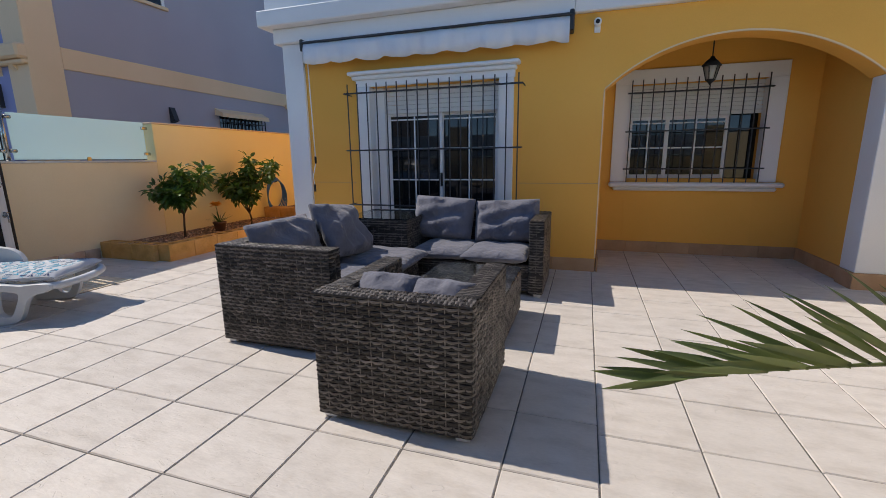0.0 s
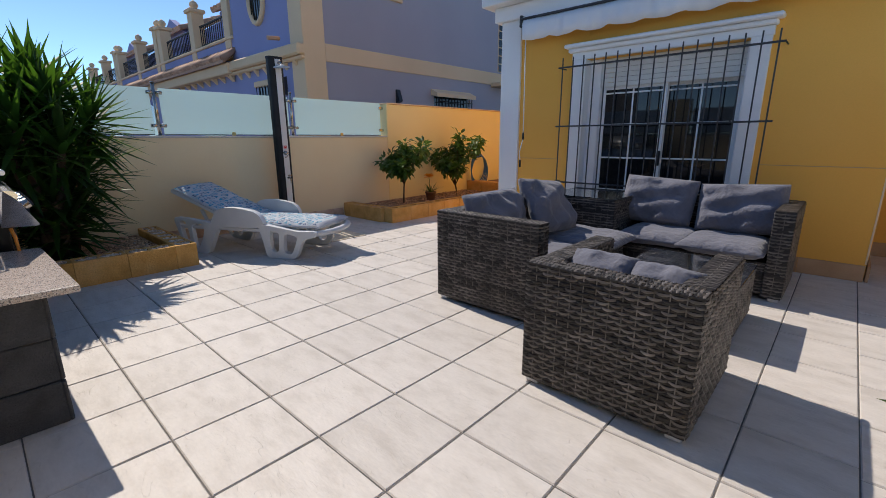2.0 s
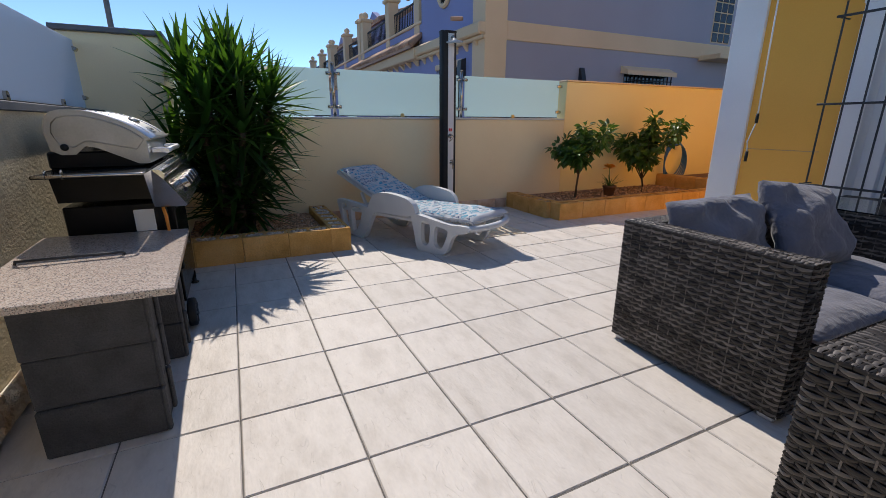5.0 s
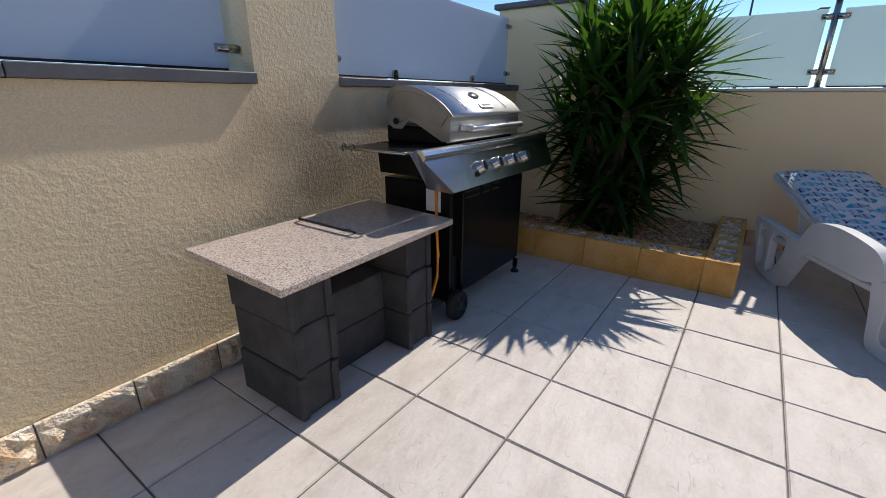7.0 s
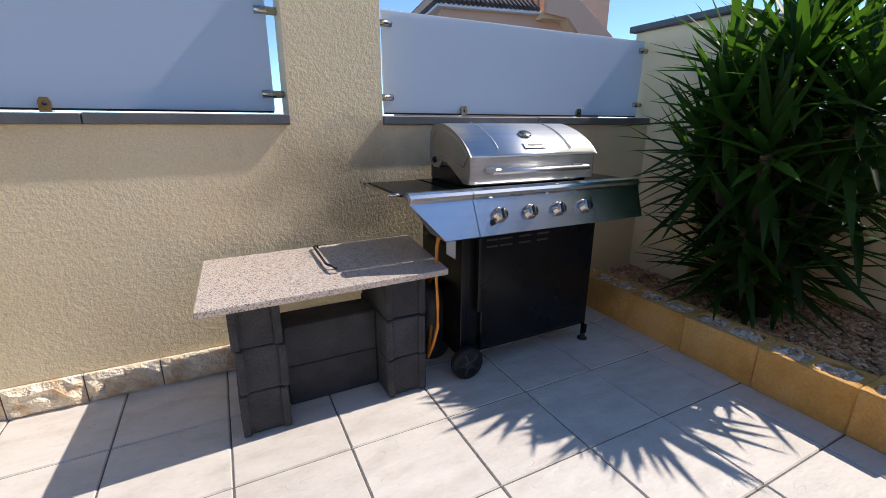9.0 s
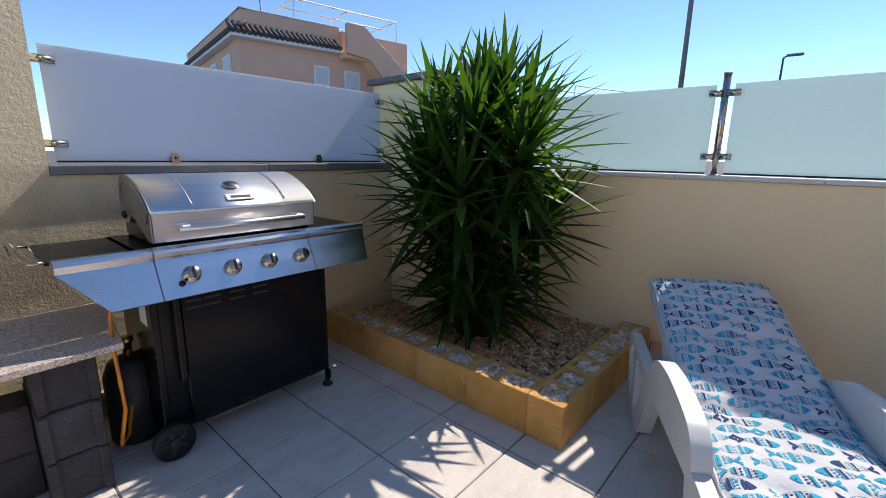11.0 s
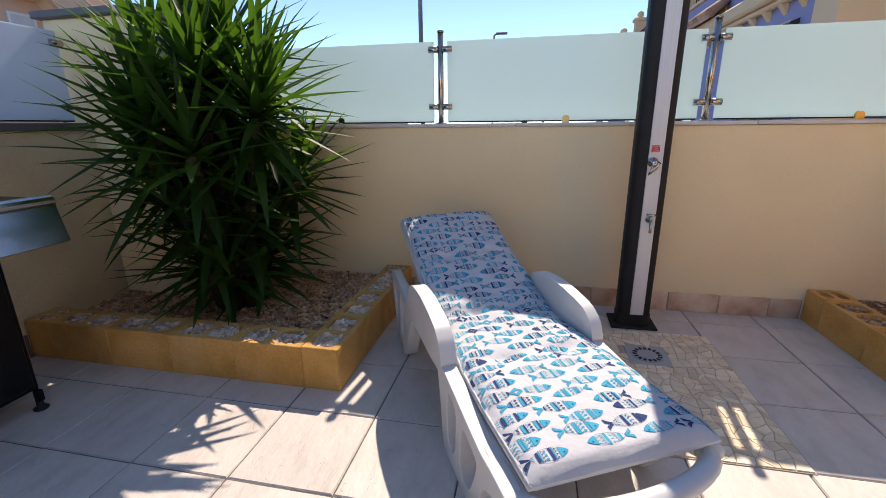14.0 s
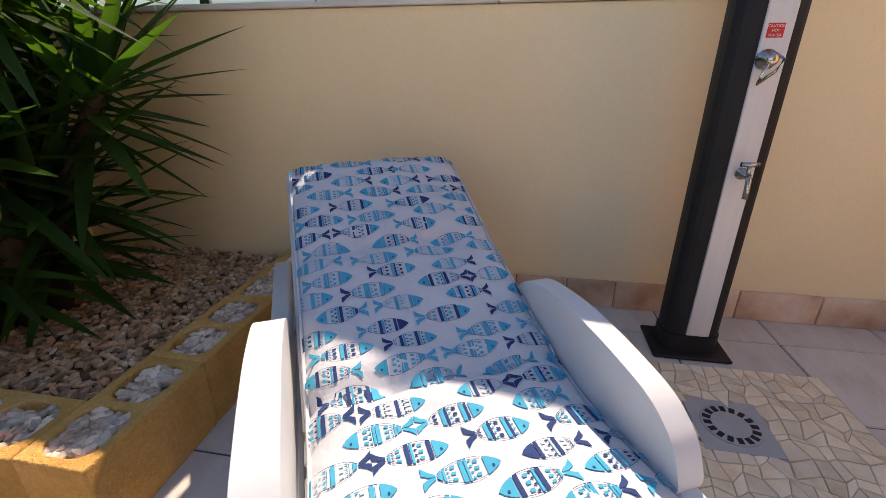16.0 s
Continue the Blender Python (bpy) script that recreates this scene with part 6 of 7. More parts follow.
sh2.matrix_basis = pose(0.165, 0.015, 2.20, 6, 8, 0)
part("valve", Mesh().lathe([(0.03, 0.0), (0.03, 0.008), (0.018, 0.012), (0.018, 0.045), (0.012, 0.05)], (0.074, 0.0, 1.085), 18, "x"), CHROME, shw, "chrome mixer valve")
part("lever", Mesh().tube([(0.118, 0.005, 1.10), (0.122, 0.03, 1.085), (0.122, 0.012, 1.05), (0.12, -0.028, 1.015), (0.12, -0.02, 1.04), (0.118, -0.005, 1.085)], 0.005, 8), CHROME, shw, "chrome wire lever")
tp = part("tap", Mesh().lathe([(0.02, 0.0), (0.02, 0.006), (0.011, 0.01), (0.011, 0.05)], (0.074, 0.015, 0.735), 16, "x"), CHROME, shw, "small chrome tap")
part("spout", Mesh().tube([(0.115, 0.015, 0.735), (0.135, 0.015, 0.73), (0.14, 0.015, 0.695), (0.14, 0.015, 0.665)], 0.009, 10), CHROME, tp)
part("tap_handle", Mesh().tube([(0.12, 0.015, 0.735), (0.12, 0.015, 0.77)], 0.007, 8).tube([(0.12, -0.012, 0.773), (0.12, 0.042, 0.773)], 0.008, 8), CHROME, tp)
st = part("sticker", Mesh().box(0.074, 0.0755, -0.016, 0.030, 1.145, 1.185, 0.0003), RED, shw, "red warning sticker with pale lettering")
for i, word in enumerate(("CAUTION", "HOT", "WATER")):
    cv = bpy.data.curves.new("word", "FONT")
    cv.body, cv.size, cv.align_x = word, 0.0105, "CENTER"
    tmp = bpy.data.objects.new("word", cv)
    scene.collection.objects.link(tmp)
    bpy.context.view_layer.update()
    me = bpy.data.meshes.new_from_object(tmp.evaluated_get(bpy.context.evaluated_depsgraph_get()))
    bpy.data.objects.remove(tmp)
    me.materials.append(WHITE)
    ob = new("lettering", me)
    ob.parent = st
    ob.matrix_basis = pose(0.0762, 0.007, 1.1735 - i * 0.0125, 90, 0, 90)


# ---- neighbouring houses ----
NX, NY = -7.6, 4.35


def finial_pillar(parent, x, y, z0, z1, w=0.29):
    p = part("pillar", Mesh().box(x - w / 2, x + w / 2, y - w / 2, y + w / 2, z0, z1, 0.01), PEACH, parent, "peach parapet pillar", True)
    part("pillar_cap", Mesh().box(x - w / 2 - 0.05, x + w / 2 + 0.05, y - w / 2 - 0.05, y + w / 2 + 0.05, z1, z1 + 0.09, 0.02), PEACH, p, "", True)
    part("ball", Mesh().lathe([(0.05, 0.09), (0.04, 0.11), (0.08, 0.14), (0.105, 0.195), (0.085, 0.255), (0.04, 0.29), (0.02, 0.31)], (x, y, z1), 16), PEACH, p, "round finial", True)


def railing(parent, x0, x1, y, z0, z1):
    r = part("railing", Mesh().box(x0, x1, y - 0.02, y + 0.02, z1 - 0.04, z1, 0.006).box(x0, x1, y - 0.015, y + 0.015, z0, z0 + 0.03, 0.005), BLACKMATT, parent, "black iron railing", True)
    n = max(2, round((x1 - x0) / 0.12))
    for i in range(n + 1):
        x = x0 + (x1 - x0) * i / n
        part("baluster", Mesh().box(x - 0.009, x + 0.009, y - 0.009, y + 0.009, z0 + 0.02, z1 - 0.02, 0.002), BLACKMATT, r, "", True)


def roof_rows(parent, x0, x1, y0, z0, y1, z1, name="roof_tiling", material=ROOF, pitch=0.2):
    """A tiled slope: the deck and half-round cover tiles running down it."""
    m = Mesh().add([(x0, y0, z0 - 0.06), (x1, y0, z0 - 0.06), (x1, y1, z1 - 0.06), (x0, y1, z1 - 0.06), (x0, y0, z0), (x1, y0, z0), (x1, y1, z1), (x0, y1, z1)],
                   [(0, 1, 2, 3), (7, 6, 5, 4), (0, 4, 5, 1), (1, 5, 6, 2), (2, 6, 7, 3), (3, 7, 4, 0)])
    n = round((x1 - x0) / pitch)
    rows = max(1, round(math.hypot(y1 - y0, z1 - z0) / 0.36))
    for i in range(n + 1):
        x = x0 + (x1 - x0) * i / n
        for r in range(rows):
            a, b = r / rows, (r + 1.15) / rows
            p, q = (x, y0 + (y1 - y0) * a, z0 + (z1 - z0) * a + 0.01), (x, y0 + (y1 - y0) * min(1, b), z0 + (z1 - z0) * min(1, b))
            m.tube([p, q], [0.075, 0.06], 8)
    part(name, m, material, parent, "", True)["kind"] = "stuff"


def oval_window(parent, x, z, y):
    ring = [(x + 0.30 * math.cos(a), y - 0.03, z + 0.45 * math.sin(a)) for a in [2 * math.pi * i / 28 for i in range(29)]]
    w = part("oval_window", Mesh().tube(ring, 0.05, 8, False), PEACH, parent, "oval window with peach frame and iron grille", True)
    poly = [(x + 0.29 * math.cos(a), z + 0.44 * math.sin(a)) for a in [2 * math.pi * i / 28 for i in range(28)]]
    part("pane", Mesh().prism(poly, y - 0.012, y - 0.004, "y"), PANE, w, "", True)
    for k in range(-2, 3):
        h = 0.43 * math.sqrt(1 - (k * 0.1 / 0.29) ** 2)
        part("bar", Mesh().tube([(x + k * 0.1, y - 0.04, z - h), (x + k * 0.1, y - 0.04, z + h)], 0.01, 6), BLACKMATT, w, "", True)


nb = thing("neighbour_house", (NX, NY, 0), "lilac rendered neighbouring house with peach bands and quoin", "house")
part("side_wall", Mesh().box(NX - 0.25, NX, NY + 0.01, 14, -0.06, 5.6, 0.01), MAUVE, nb, "", True)
part("front_wall", Mesh().box(-10.45, NX - 0.002, NY, NY + 0.25, -0.06, 5.4, 0.01), LILAC, nb, "", True)
part("quoin", Mesh().box(NX - 0.42, NX + 0.03, NY - 0.03, NY + 0.42, -0.06, 5.59, 0.01), PEACH, nb, "peach corner quoin", True)
part("side_band", Mesh().box(NX - 0.05, NX + 0.022, NY + 0.421, 14, 2.67, 2.98, 0.008), PEACH, nb, "peach string course", True)
part("balcony_ledge", Mesh().box(-10.9, NX + 0.04, NY - 0.16, NY - 0.001, 2.73, 2.93, 0.03).box(-10.9, NX + 0.03, NY - 0.10, NY - 0.002, 2.66, 2.728, 0.02), PEACH, nb, "peach stepped balcony ledge", True)
part("eaves_board", Mesh().box(-10.6, NX + 0.05, NY + 0.42, 14, 5.601, 5.8, 0.02), PEACH, nb, "", True)
for k in range(8):
    x = -10.7 + k * 0.40
    part("corbel", Mesh().prism([(NY - 0.09, 2.659), (NY - 0.002, 2.659), (NY - 0.002, 2.54)], x, x + 0.09, "x"), PEACH, nb, "", True)
oval_window(nb, -9.2, 3.95, NY)
gw = part("ground_window", Mesh().box(-9.6, -8.4, NY - 0.06, NY - 0.001, 2.32, 2.44, 0.02), PEACH, nb, "window with peach hood and iron bars", True)
part("pane", Mesh().box(-9.5, -8.5, NY - 0.012, NY - 0.004, 1.2, 2.31, 0.002), PANE, gw, "", True)
for k in range(9):
    part("bar", Mesh().tube([(-9.5 + k * 0.125, NY - 0.05, 1.2), (-9.5 + k * 0.125, NY - 0.05, 2.33)], 0.009, 6), BLACKMATT, gw, "", True)
sw = part("side_window", Mesh().prism([(NX, 2.40), (NX, 2.26), (NX + 0.20, 2.215), (NX + 0.20, 2.30)], 7.58, 9.02, "y"), PEACH, nb, "barred side window with sloping peach hood", True)
part("pane", Mesh().box(NX + 0.003, NX + 0.012, 7.68, 8.92, 1.3, 2.25, 0.002), PANE, sw, "", True)
for k in range(12):
    y = 7.68 + 1.24 * k / 11
    part("bar", Mesh().tube([(NX + 0.15, y, 1.3), (NX + 0.15, y, 2.235)], 0.012, 6), BLACKMATT, sw, "", True)
part("rail", Mesh().tube([(NX + 0.15, 7.66, 2.12), (NX + 0.15, 8.94, 2.12)], 0.012, 6), BLACKMATT, sw, "", True)
gbk = part("glass_block_window", Mesh().box(NX - 0.01, NX + 0.01, 10.2, 10.85, 3.02, 4.9, 0.004), PEACH, nb, "window of glass blocks", True)
for i in range(3):
    for j in range(9):
        part("glass_block", Mesh().box(NX + 0.008, NX + 0.022, 10.22 + i * 0.21, 10.40 + i * 0.21, 3.04 + j * 0.205, 3.22 + j * 0.205, 0.01), PANE, gbk, "", True)
uw = part("upper_window", Mesh().box(NX - 0.02, NX + 0.05, 5.45, 6.72, 4.02, 4.08, 0.01), PEACH, nb, "upper side window with pale sill", True)
part("frame", Mesh().box(NX + 0.001, NX + 0.03, 5.52, 5.58, 4.081, 5.2, 0.005).box(NX + 0.001, NX + 0.03, 6.60, 6.66, 4.081, 5.2, 0.005).box(NX + 0.001, NX + 0.029, 6.06, 6.11, 4.081, 5.2, 0.005).box(NX + 0.001, NX + 0.03, 5.58, 6.60, 5.14, 5.2, 0.005), WHITE, uw, "", True)
part("pane", Mesh().box(NX + 0.004, NX + 0.012, 5.58, 6.60, 4.081, 5.14, 0.002), PANE, uw, "", True)
part("wall_lamp", Mesh().prism([(NX, 2.02), (NX + 0.12, 2.06), (NX + 0.04, 2.30), (NX, 2.30)], 6.48, 6.58, "y"), IRON, nb, "grey wall lamp", True)
part("wall_lamp", Mesh().prism([(NY, 2.1), (NY - 0.12, 2.12), (NY - 0.1, 2.40), (NY, 2.44)], -8.45, -8.30, "x"), IRON, nb, "grey wall lamp", True)
part("door_canopy", Mesh().box(NX, NX + 0.5, 9.9, 11.2, 2.62, 2.72, 0.01), PEACH, nb, "small peach door canopy", True)
part("drain_pipe", Mesh().tube([(NX - 0.3, NY - 0.30, 3.0), (NX - 0.3, NY - 0.52, 2.98)], 0.035, 10), ROOF, nb, "short terracotta water spout", True)

row = thing("terrace_house", (-12.6, NY, 0), "lilac terraced house with peach pillars and black balcony railing", "house", "terraced houses of the row")
X0, X1 = -15.6, -10.47
part("front_wall", Mesh().box(X0, X1, NY + 0.02, NY + 0.27, -0.06, 3.42, 0.01), LILAC, row, "", True)
part("parapet_coping", Mesh().box(X0, X1, NY - 0.02, NY + 0.31, 3.421, 3.48, 0.01), PEACH, row, "", True)
for x in (-10.75, -12.85, -15.42):
    finial_pillar(row, x, NY + 0.14, 3.0, 4.42 if x > -11 else 4.34)
railing(row, -12.62, -10.98, NY + 0.14, 3.55, 4.02)
railing(row, -15.2, -13.08, NY + 0.14, 3.55, 4.02)
part("upper_wall", Mesh().box(X0, X1, NY + 1.5, NY + 1.75, 3.4, 4.7, 0.01), LILAC, row, "", True)
part("gable", Mesh().prism([(-13.2, 4.2), (-10.9, 4.2), (-10.9, 4.55), (-12.05, 5.1), (-13.2, 4.55)], NY + 0.9, NY + 1.1, "y"), LILAC, row, "", True)
roof_rows(row, -13.3, -10.8, NY + 0.75, 4.62, NY + 2.4, 5.3, "gable_roof")
part("porch_beam", Mesh().box(X0, X1, NY - 0.20, NY + 0.019, 2.68, 2.92, 0.02), PEACH, row, "peach porch beam", True)
roof_rows(row, X0, X1, NY - 0.28, 2.95, NY + 0.02, 3.20, "porch_roof", ROOF, 0.21)
for k in range(11):
    x = X0 + 0.2 + k * 0.46
    part("corbel", Mesh().prism([(NY - 0.12, 2.679), (NY + 0.018, 2.679), (NY + 0.018, 2.55)], x, x + 0.09, "x"), PEACH, row, "", True)
# no opening is cut: the sheet's near-black colour stands for its shade
aw2 = part("arch_window", Mesh().prism([(-12.9, 1.0)] + [(-12.2 + 0.7 * math.cos(a), 1.7 + 0.7 * math.sin(a)) for a in [math.pi - math.pi * i / 14 for i in range(15)]] + [(-11.5, 1.0)], NY + 0.006, NY + 0.016, "y"), PANE, row, "dark arched opening", True)
row_houses = [row] + [copy_thing(row, pose(-12.6 - 5.18 * k, NY + 0.03 * k, 0)) for k in range(1, 3)]
# the row stands back from the wall: place and size it about the entrance point
BACK = Matrix.Translation((-0.15, -0.14, 1.26)) @ Matrix.Scale(1.55, 4) @ Matrix.Translation((0.15, 0.14, -1.26))
for h in [nb] + row_houses:
    h.matrix_basis = BACK @ h.matrix_basis

sb = thing("salmon_apartment_house", (-11.96, -16.7, 0), "salmon rendered two-storey house with dark tiled eaves", "house", turn=170)
part("body", Mesh().box(0, 8.3, 0, 12, -0.06, 5.95, 0.01), SALMON, sb)
part("eaves_board", Mesh().box(-0.35, 4.5, -0.35, 12, 5.951, 6.10, 0.02), WHITE, sb, "white eaves board")
m = Mesh()
for x in [(-0.3 + 0.22 * i) for i in range(22)]:
    m.tube([(x, -0.42, 6.12), (x, 0.30, 6.60)], [0.10, 0.085], 8)
for y in [(-0.2 + 0.24 * i) for i in range(50)]:
    m.tube([(-0.42, y, 6.12), (0.30, y, 6.60)], [0.10, 0.085], 8)
part("roof_tiling", m, DARKROOF, sb, "dark glazed roof tiles")["kind"] = "stuff"
part("parapet", Mesh().box(0.2, 4.6, 0.22, 12, 6.101, 7.15, 0.01), SALMON, sb)
part("parapet_coping", Mesh().box(0.15, 4.6, 0.17, 0.47, 7.151, 7.20, 0.01).box(0.15, 0.45, 0.17, 12, 7.151, 7.20, 0.01), WHITE, sb)
part("stair_wall", Mesh().prism([(4.45, 5.9), (4.45, 7.15), (5.3, 7.15), (8.3, 4.9), (8.3, 3.6), (7.4, 3.9), (5.6, 5.75)], -0.9, -0.65, "y"), SALMON, sb, "sloping outside stair wall")
part("stair_flight", Mesh().prism([(4.45, 5.75), (5.6, 5.72), (7.4, 3.88), (8.3, 3.55), (8.3, 3.7), (5.6, 6.0), (4.45, 6.0)], -0.649, -0.001, "y"), PEACH, sb, "pale stair soffit")
part("stair_coping", Mesh().tube([(4.45, -0.78, 7.17), (5.3, -0.78, 7.17), (8.3, -0.78, 4.92)], 0.05, 6), WHITE, sb)
part("rear_parapet", Mesh().box(4.601, 8.3, 0.01, 0.25, 5.951, 7.0, 0.01), SALMON, sb)
part("balcony", Mesh().box(4.3, 6.2, -0.9, -0.001, 3.2, 4.30, 0.01), SALMON, sb)
for x0, z0, w, h in ((3.15, 4.48, 0.75, 0.85), (4.65, 4.33, 0.85, 0.95)):
    w0 = part("window", Mesh().box(x0, x0 + w, -0.05, -0.002, z0, z0 + h, 0.01), WHITE, sb, "white framed window with pale shutter")
    part("shutter", Mesh().box(x0 + 0.09, x0 + w - 0.09, -0.062, -0.051, z0 + 0.09, z0 + h - 0.09, 0.004), SHUTTER, w0)
for y0, w, h in ((1.3, 1.3, 1.25), (4.0, 1.1, 1.25), (7.0, 1.5, 1.0)):
    w0 = part("window", Mesh().box(-0.05, -0.002, y0, y0 + w, 4.30, 4.30 + h, 0.01), WHITE, sb, "white framed window with pale shutter")
    part("shutter", Mesh().box(-0.062, -0.051, y0 + 0.12, y0 + w - 0.12, 4.40, 4.20 + h, 0.004), SHUTTER, w0)
pg = part("pergola", Mesh().tube([(2.6, 0.6, 7.2), (2.6, 0.6, 8.1), (8.0, 0.6, 8.1), (8.0, 0.6, 7.0)], 0.04, 6), WHITE, sb, "white roof pergola frame")
for y in (2.2, 3.8):
    part("beam", Mesh().tube([(2.6, y, 8.1), (8.0, y, 8.1)], 0.035, 6), WHITE, pg)
for x in (2.6, 5.3, 8.0):
    part("beam", Mesh().tube([(x, 0.6, 8.12), (x, 3.8, 8.12)], 0.035, 6), WHITE, pg)
    part("post", Mesh().tube([(x, 3.8, 6.5), (x, 3.8, 8.1)], 0.035, 6), WHITE, pg)
part("aerial", Mesh().tube([(1.6, 2, 7.0), (1.6, 2, 8.4)], 0.02, 6).tube([(1.5, 2, 8.3), (1.8, 2, 8.25)], 0.015, 6), IRON, sb)

fh = thing("far_house", (-34, -9.5, 0), "distant salmon house with a white roof frame", "house", turn=160)
part("body", Mesh().box(-5, 5, 0, 8, -0.06, 4.4, 0.02).box(-3, 2, 1, 6, 4.4, 5.2, 0.02), SALMON, fh)
part("roof_edge", Mesh().box(-5.2, 5.2, -0.3, 8, 4.401, 4.6, 0.02), ROOF, fh)
part("roof_frame", Mesh().tube([(-3, 0.6, 4.6), (-3, 0.6, 6.0), (2, 0.6, 6.0), (2, 0.6, 4.6)], 0.05, 6).tube([(-3, 3, 6.0), (2, 3, 6.0)], 0.05, 6), WHITE, fh)


def street_lamp(at, h, r, head, label):
    s = thing("street_lamp", at, label, "street lamp", "street lamps beyond the wall")
    part("pole", Mesh().tube([(0, 0, 0), (0, 0, h * 0.5), (0, 0, h)], [r, r * 0.8, r * 0.55], 10), LAMPGREY, s)
    if head:
        part("arm", Mesh().tube([(0, 0, h), (0, 0.15, h + 0.06), (0, 0.5, h + 0.08)], r * 0.5, 8), LAMPGREY, s)
        part("lamp_head", Mesh().box(-0.12, 0.12, 0.1, 0.75, h + 0.03, h + 0.14, 0.04), LAMPGREY, s)


def ray_place(az, dist, eye=(-3.17, 2.32)):
    a = radians(az)
    return (eye[0] - dist * math.sin(a), eye[1] + dist * math.cos(a), -0.06)


street_lamp(ray_place(104.1, 29), 19.0, 0.16, False, "tall grey steel street lamp post beyond the wall")
street_lamp(ray_place(95.3, 27), 6.2, 0.08, True, "grey street lamp with a flat head")
street_lamp(ray_place(89.0, 44), 7.4, 0.08, True, "distant grey street lamp")
street_lamp(ray_place(107.4, 60), 7.0, 0.08, True, "distant grey street lamp")
pt = thing("palm_tree", ray_place(91.3, 34), "distant fan palm with a round green crown", "palm tree")
part("trunk", Mesh().tube([(0, 0, 0), (0, 0, 4.2)], [0.25, 0.18], 10), BARK, pt)
m = Mesh()
rng = random.Random(8)
for k in range(60):
    a, e = k * 2.4, rng.uniform(-0.5, 1.2)
    d = Vector((math.cos(a) * math.cos(e), math.sin(a) * math.cos(e), math.sin(e)))
    for j in range(5):
        q = d + Vector((rng.gauss(0, 0.16), rng.gauss(0, 0.16), rng.gauss(0, 0.16)))
        blade(m, (0, 0, 4.25), q, rng.uniform(1.0, 1.6), 0.12, 0.7, rng, 4)
part("crown", m, LEAF, pt)


# ---- pieces of floor and walls ----
TX, TY, J = 0.4515, 0.4445, 0.0045


def tile_mesh(w, d, seed):
    """A cast stone-look tile: bevelled, with a softly uneven top."""
    rng = random.Random(seed)
    n = 3
    V, F = [], []
    for i in range(n + 1):
        for j in range(n + 1):
            x, y = -w / 2 + 0.005 + (w - 0.01) * i / n, -d / 2 + 0.005 + (d - 0.01) * j / n
            V.append((x, y, rng.uniform(-0.0014, 0.0006)))
    q = n + 1
    F += [(i * q + j, (i + 1) * q + j, (i + 1) * q + j + 1, i * q + j + 1) for i in range(n) for j in range(n)]
    ring = [i * q for i in range(q)] + [n * q + j for j in range(1, q)] + [i * q + n for i in range(n - 1, -1, -1)] + [j for j in range(n - 1, 0, -1)]
    k = len(V)
    for r in ring:
        x, y, z = V[r]
        V.append((x + math.copysign(0.005 if abs(abs(x) - (w / 2 - 0.005)) < 1e-6 else 0, x), y + math.copysign(0.005 if abs(abs(y) - (d / 2 - 0.005)) < 1e-6 else 0, y), -0.007))
    for a in range(len(ring)):
        b = (a + 1) % len(ring)
        F.append((ring[b], ring[a], k + a, k + b))
    return Mesh().add(V, F)


def tiles_over(parent, x0, y0, nx, ny, tx, ty, skip, budget, mats):
    metas = []
    for s in range(6):
        me = tile_mesh(tx - J, ty - J, s).data("tile")
        me.materials.append(mats)
        metas.append(me)
    rng = random.Random(4)
    rest = Mesh()
    for i in range(nx):
        for j in range(ny):
            cx, cy = x0 + (i + 0.5) * tx, y0 + (j + 0.5) * ty
            if skip(cx, cy):
                continue
            k = rng.randrange(6)
            tilt = (rng.uniform(-0.0012, 0.0012), rng.uniform(-0.0012, 0.0012))
            if budget(cx, cy):
                ob = new("tile", metas[k])
                ob.parent = parent
                ob.matrix_basis = Matrix.Translation((cx, cy, rng.uniform(-0.0008, 0.0008))) @ Euler((tilt[0], tilt[1], rng.randrange(2) * math.pi)).to_matrix().to_4x4()
            else:
                tm = tile_mesh(tx - J, ty - J, k)
                rest.add([(p[0] + cx, p[1] + cy, p[2]) for p in tm.v], tm.f)
    if rest.v:
        me = rest.data("tiles")
        me.materials.append(mats)
        ob = new("tiles", me)
        ob.parent = parent
        ob["kind"] = "stuff"


MX0, MX1, MY0, MY1 = -5.93, -4.78, 2.72, 3.40
tiles_over(floor, -2.985 - 8 * TX, 0.262 - 2 * TY, 14, 22, TX, TY, lambda x, y: (x < -4.95 - 0.25 and y < 1.1) or y > 9.2 or (x > 0.0) or (x < -5.35 and y > 4.5) or (x > -3.5 and y > 5.5), lambda x, y: y < 5.3, TILE)
tiles_over(floor, -2.985 + 6 * TX, 0.262 - 2 * TY, 1, 15, 0.118 + 2.985 - 6 * TX, TY, lambda x, y: y > 5.3, lambda x, y: y < 5.3, TILE)
tiles_over(floor, 0.118, 1.964 - 6 * 0.44, 7, 17, 0.437, 0.44, lambda x, y: x > 2.9 and y > 5, lambda x, y: y < 3.5, TILE)

# strip of artificial grass along the wall
gr = solid("artificial_grass", Mesh().prism([(-1.42, -0.59), (3.55, -0.59), (3.55, -0.17), (-1.33, -0.17), (-1.385, -0.185), (-1.41, -0.22)], 0.002, 0.012, "z"), GRASS, "strip of bright green artificial grass along the wall", "grass mat", at=(1.0, -0.38, 0.002))
m = Mesh()
rng = random.Random(2)
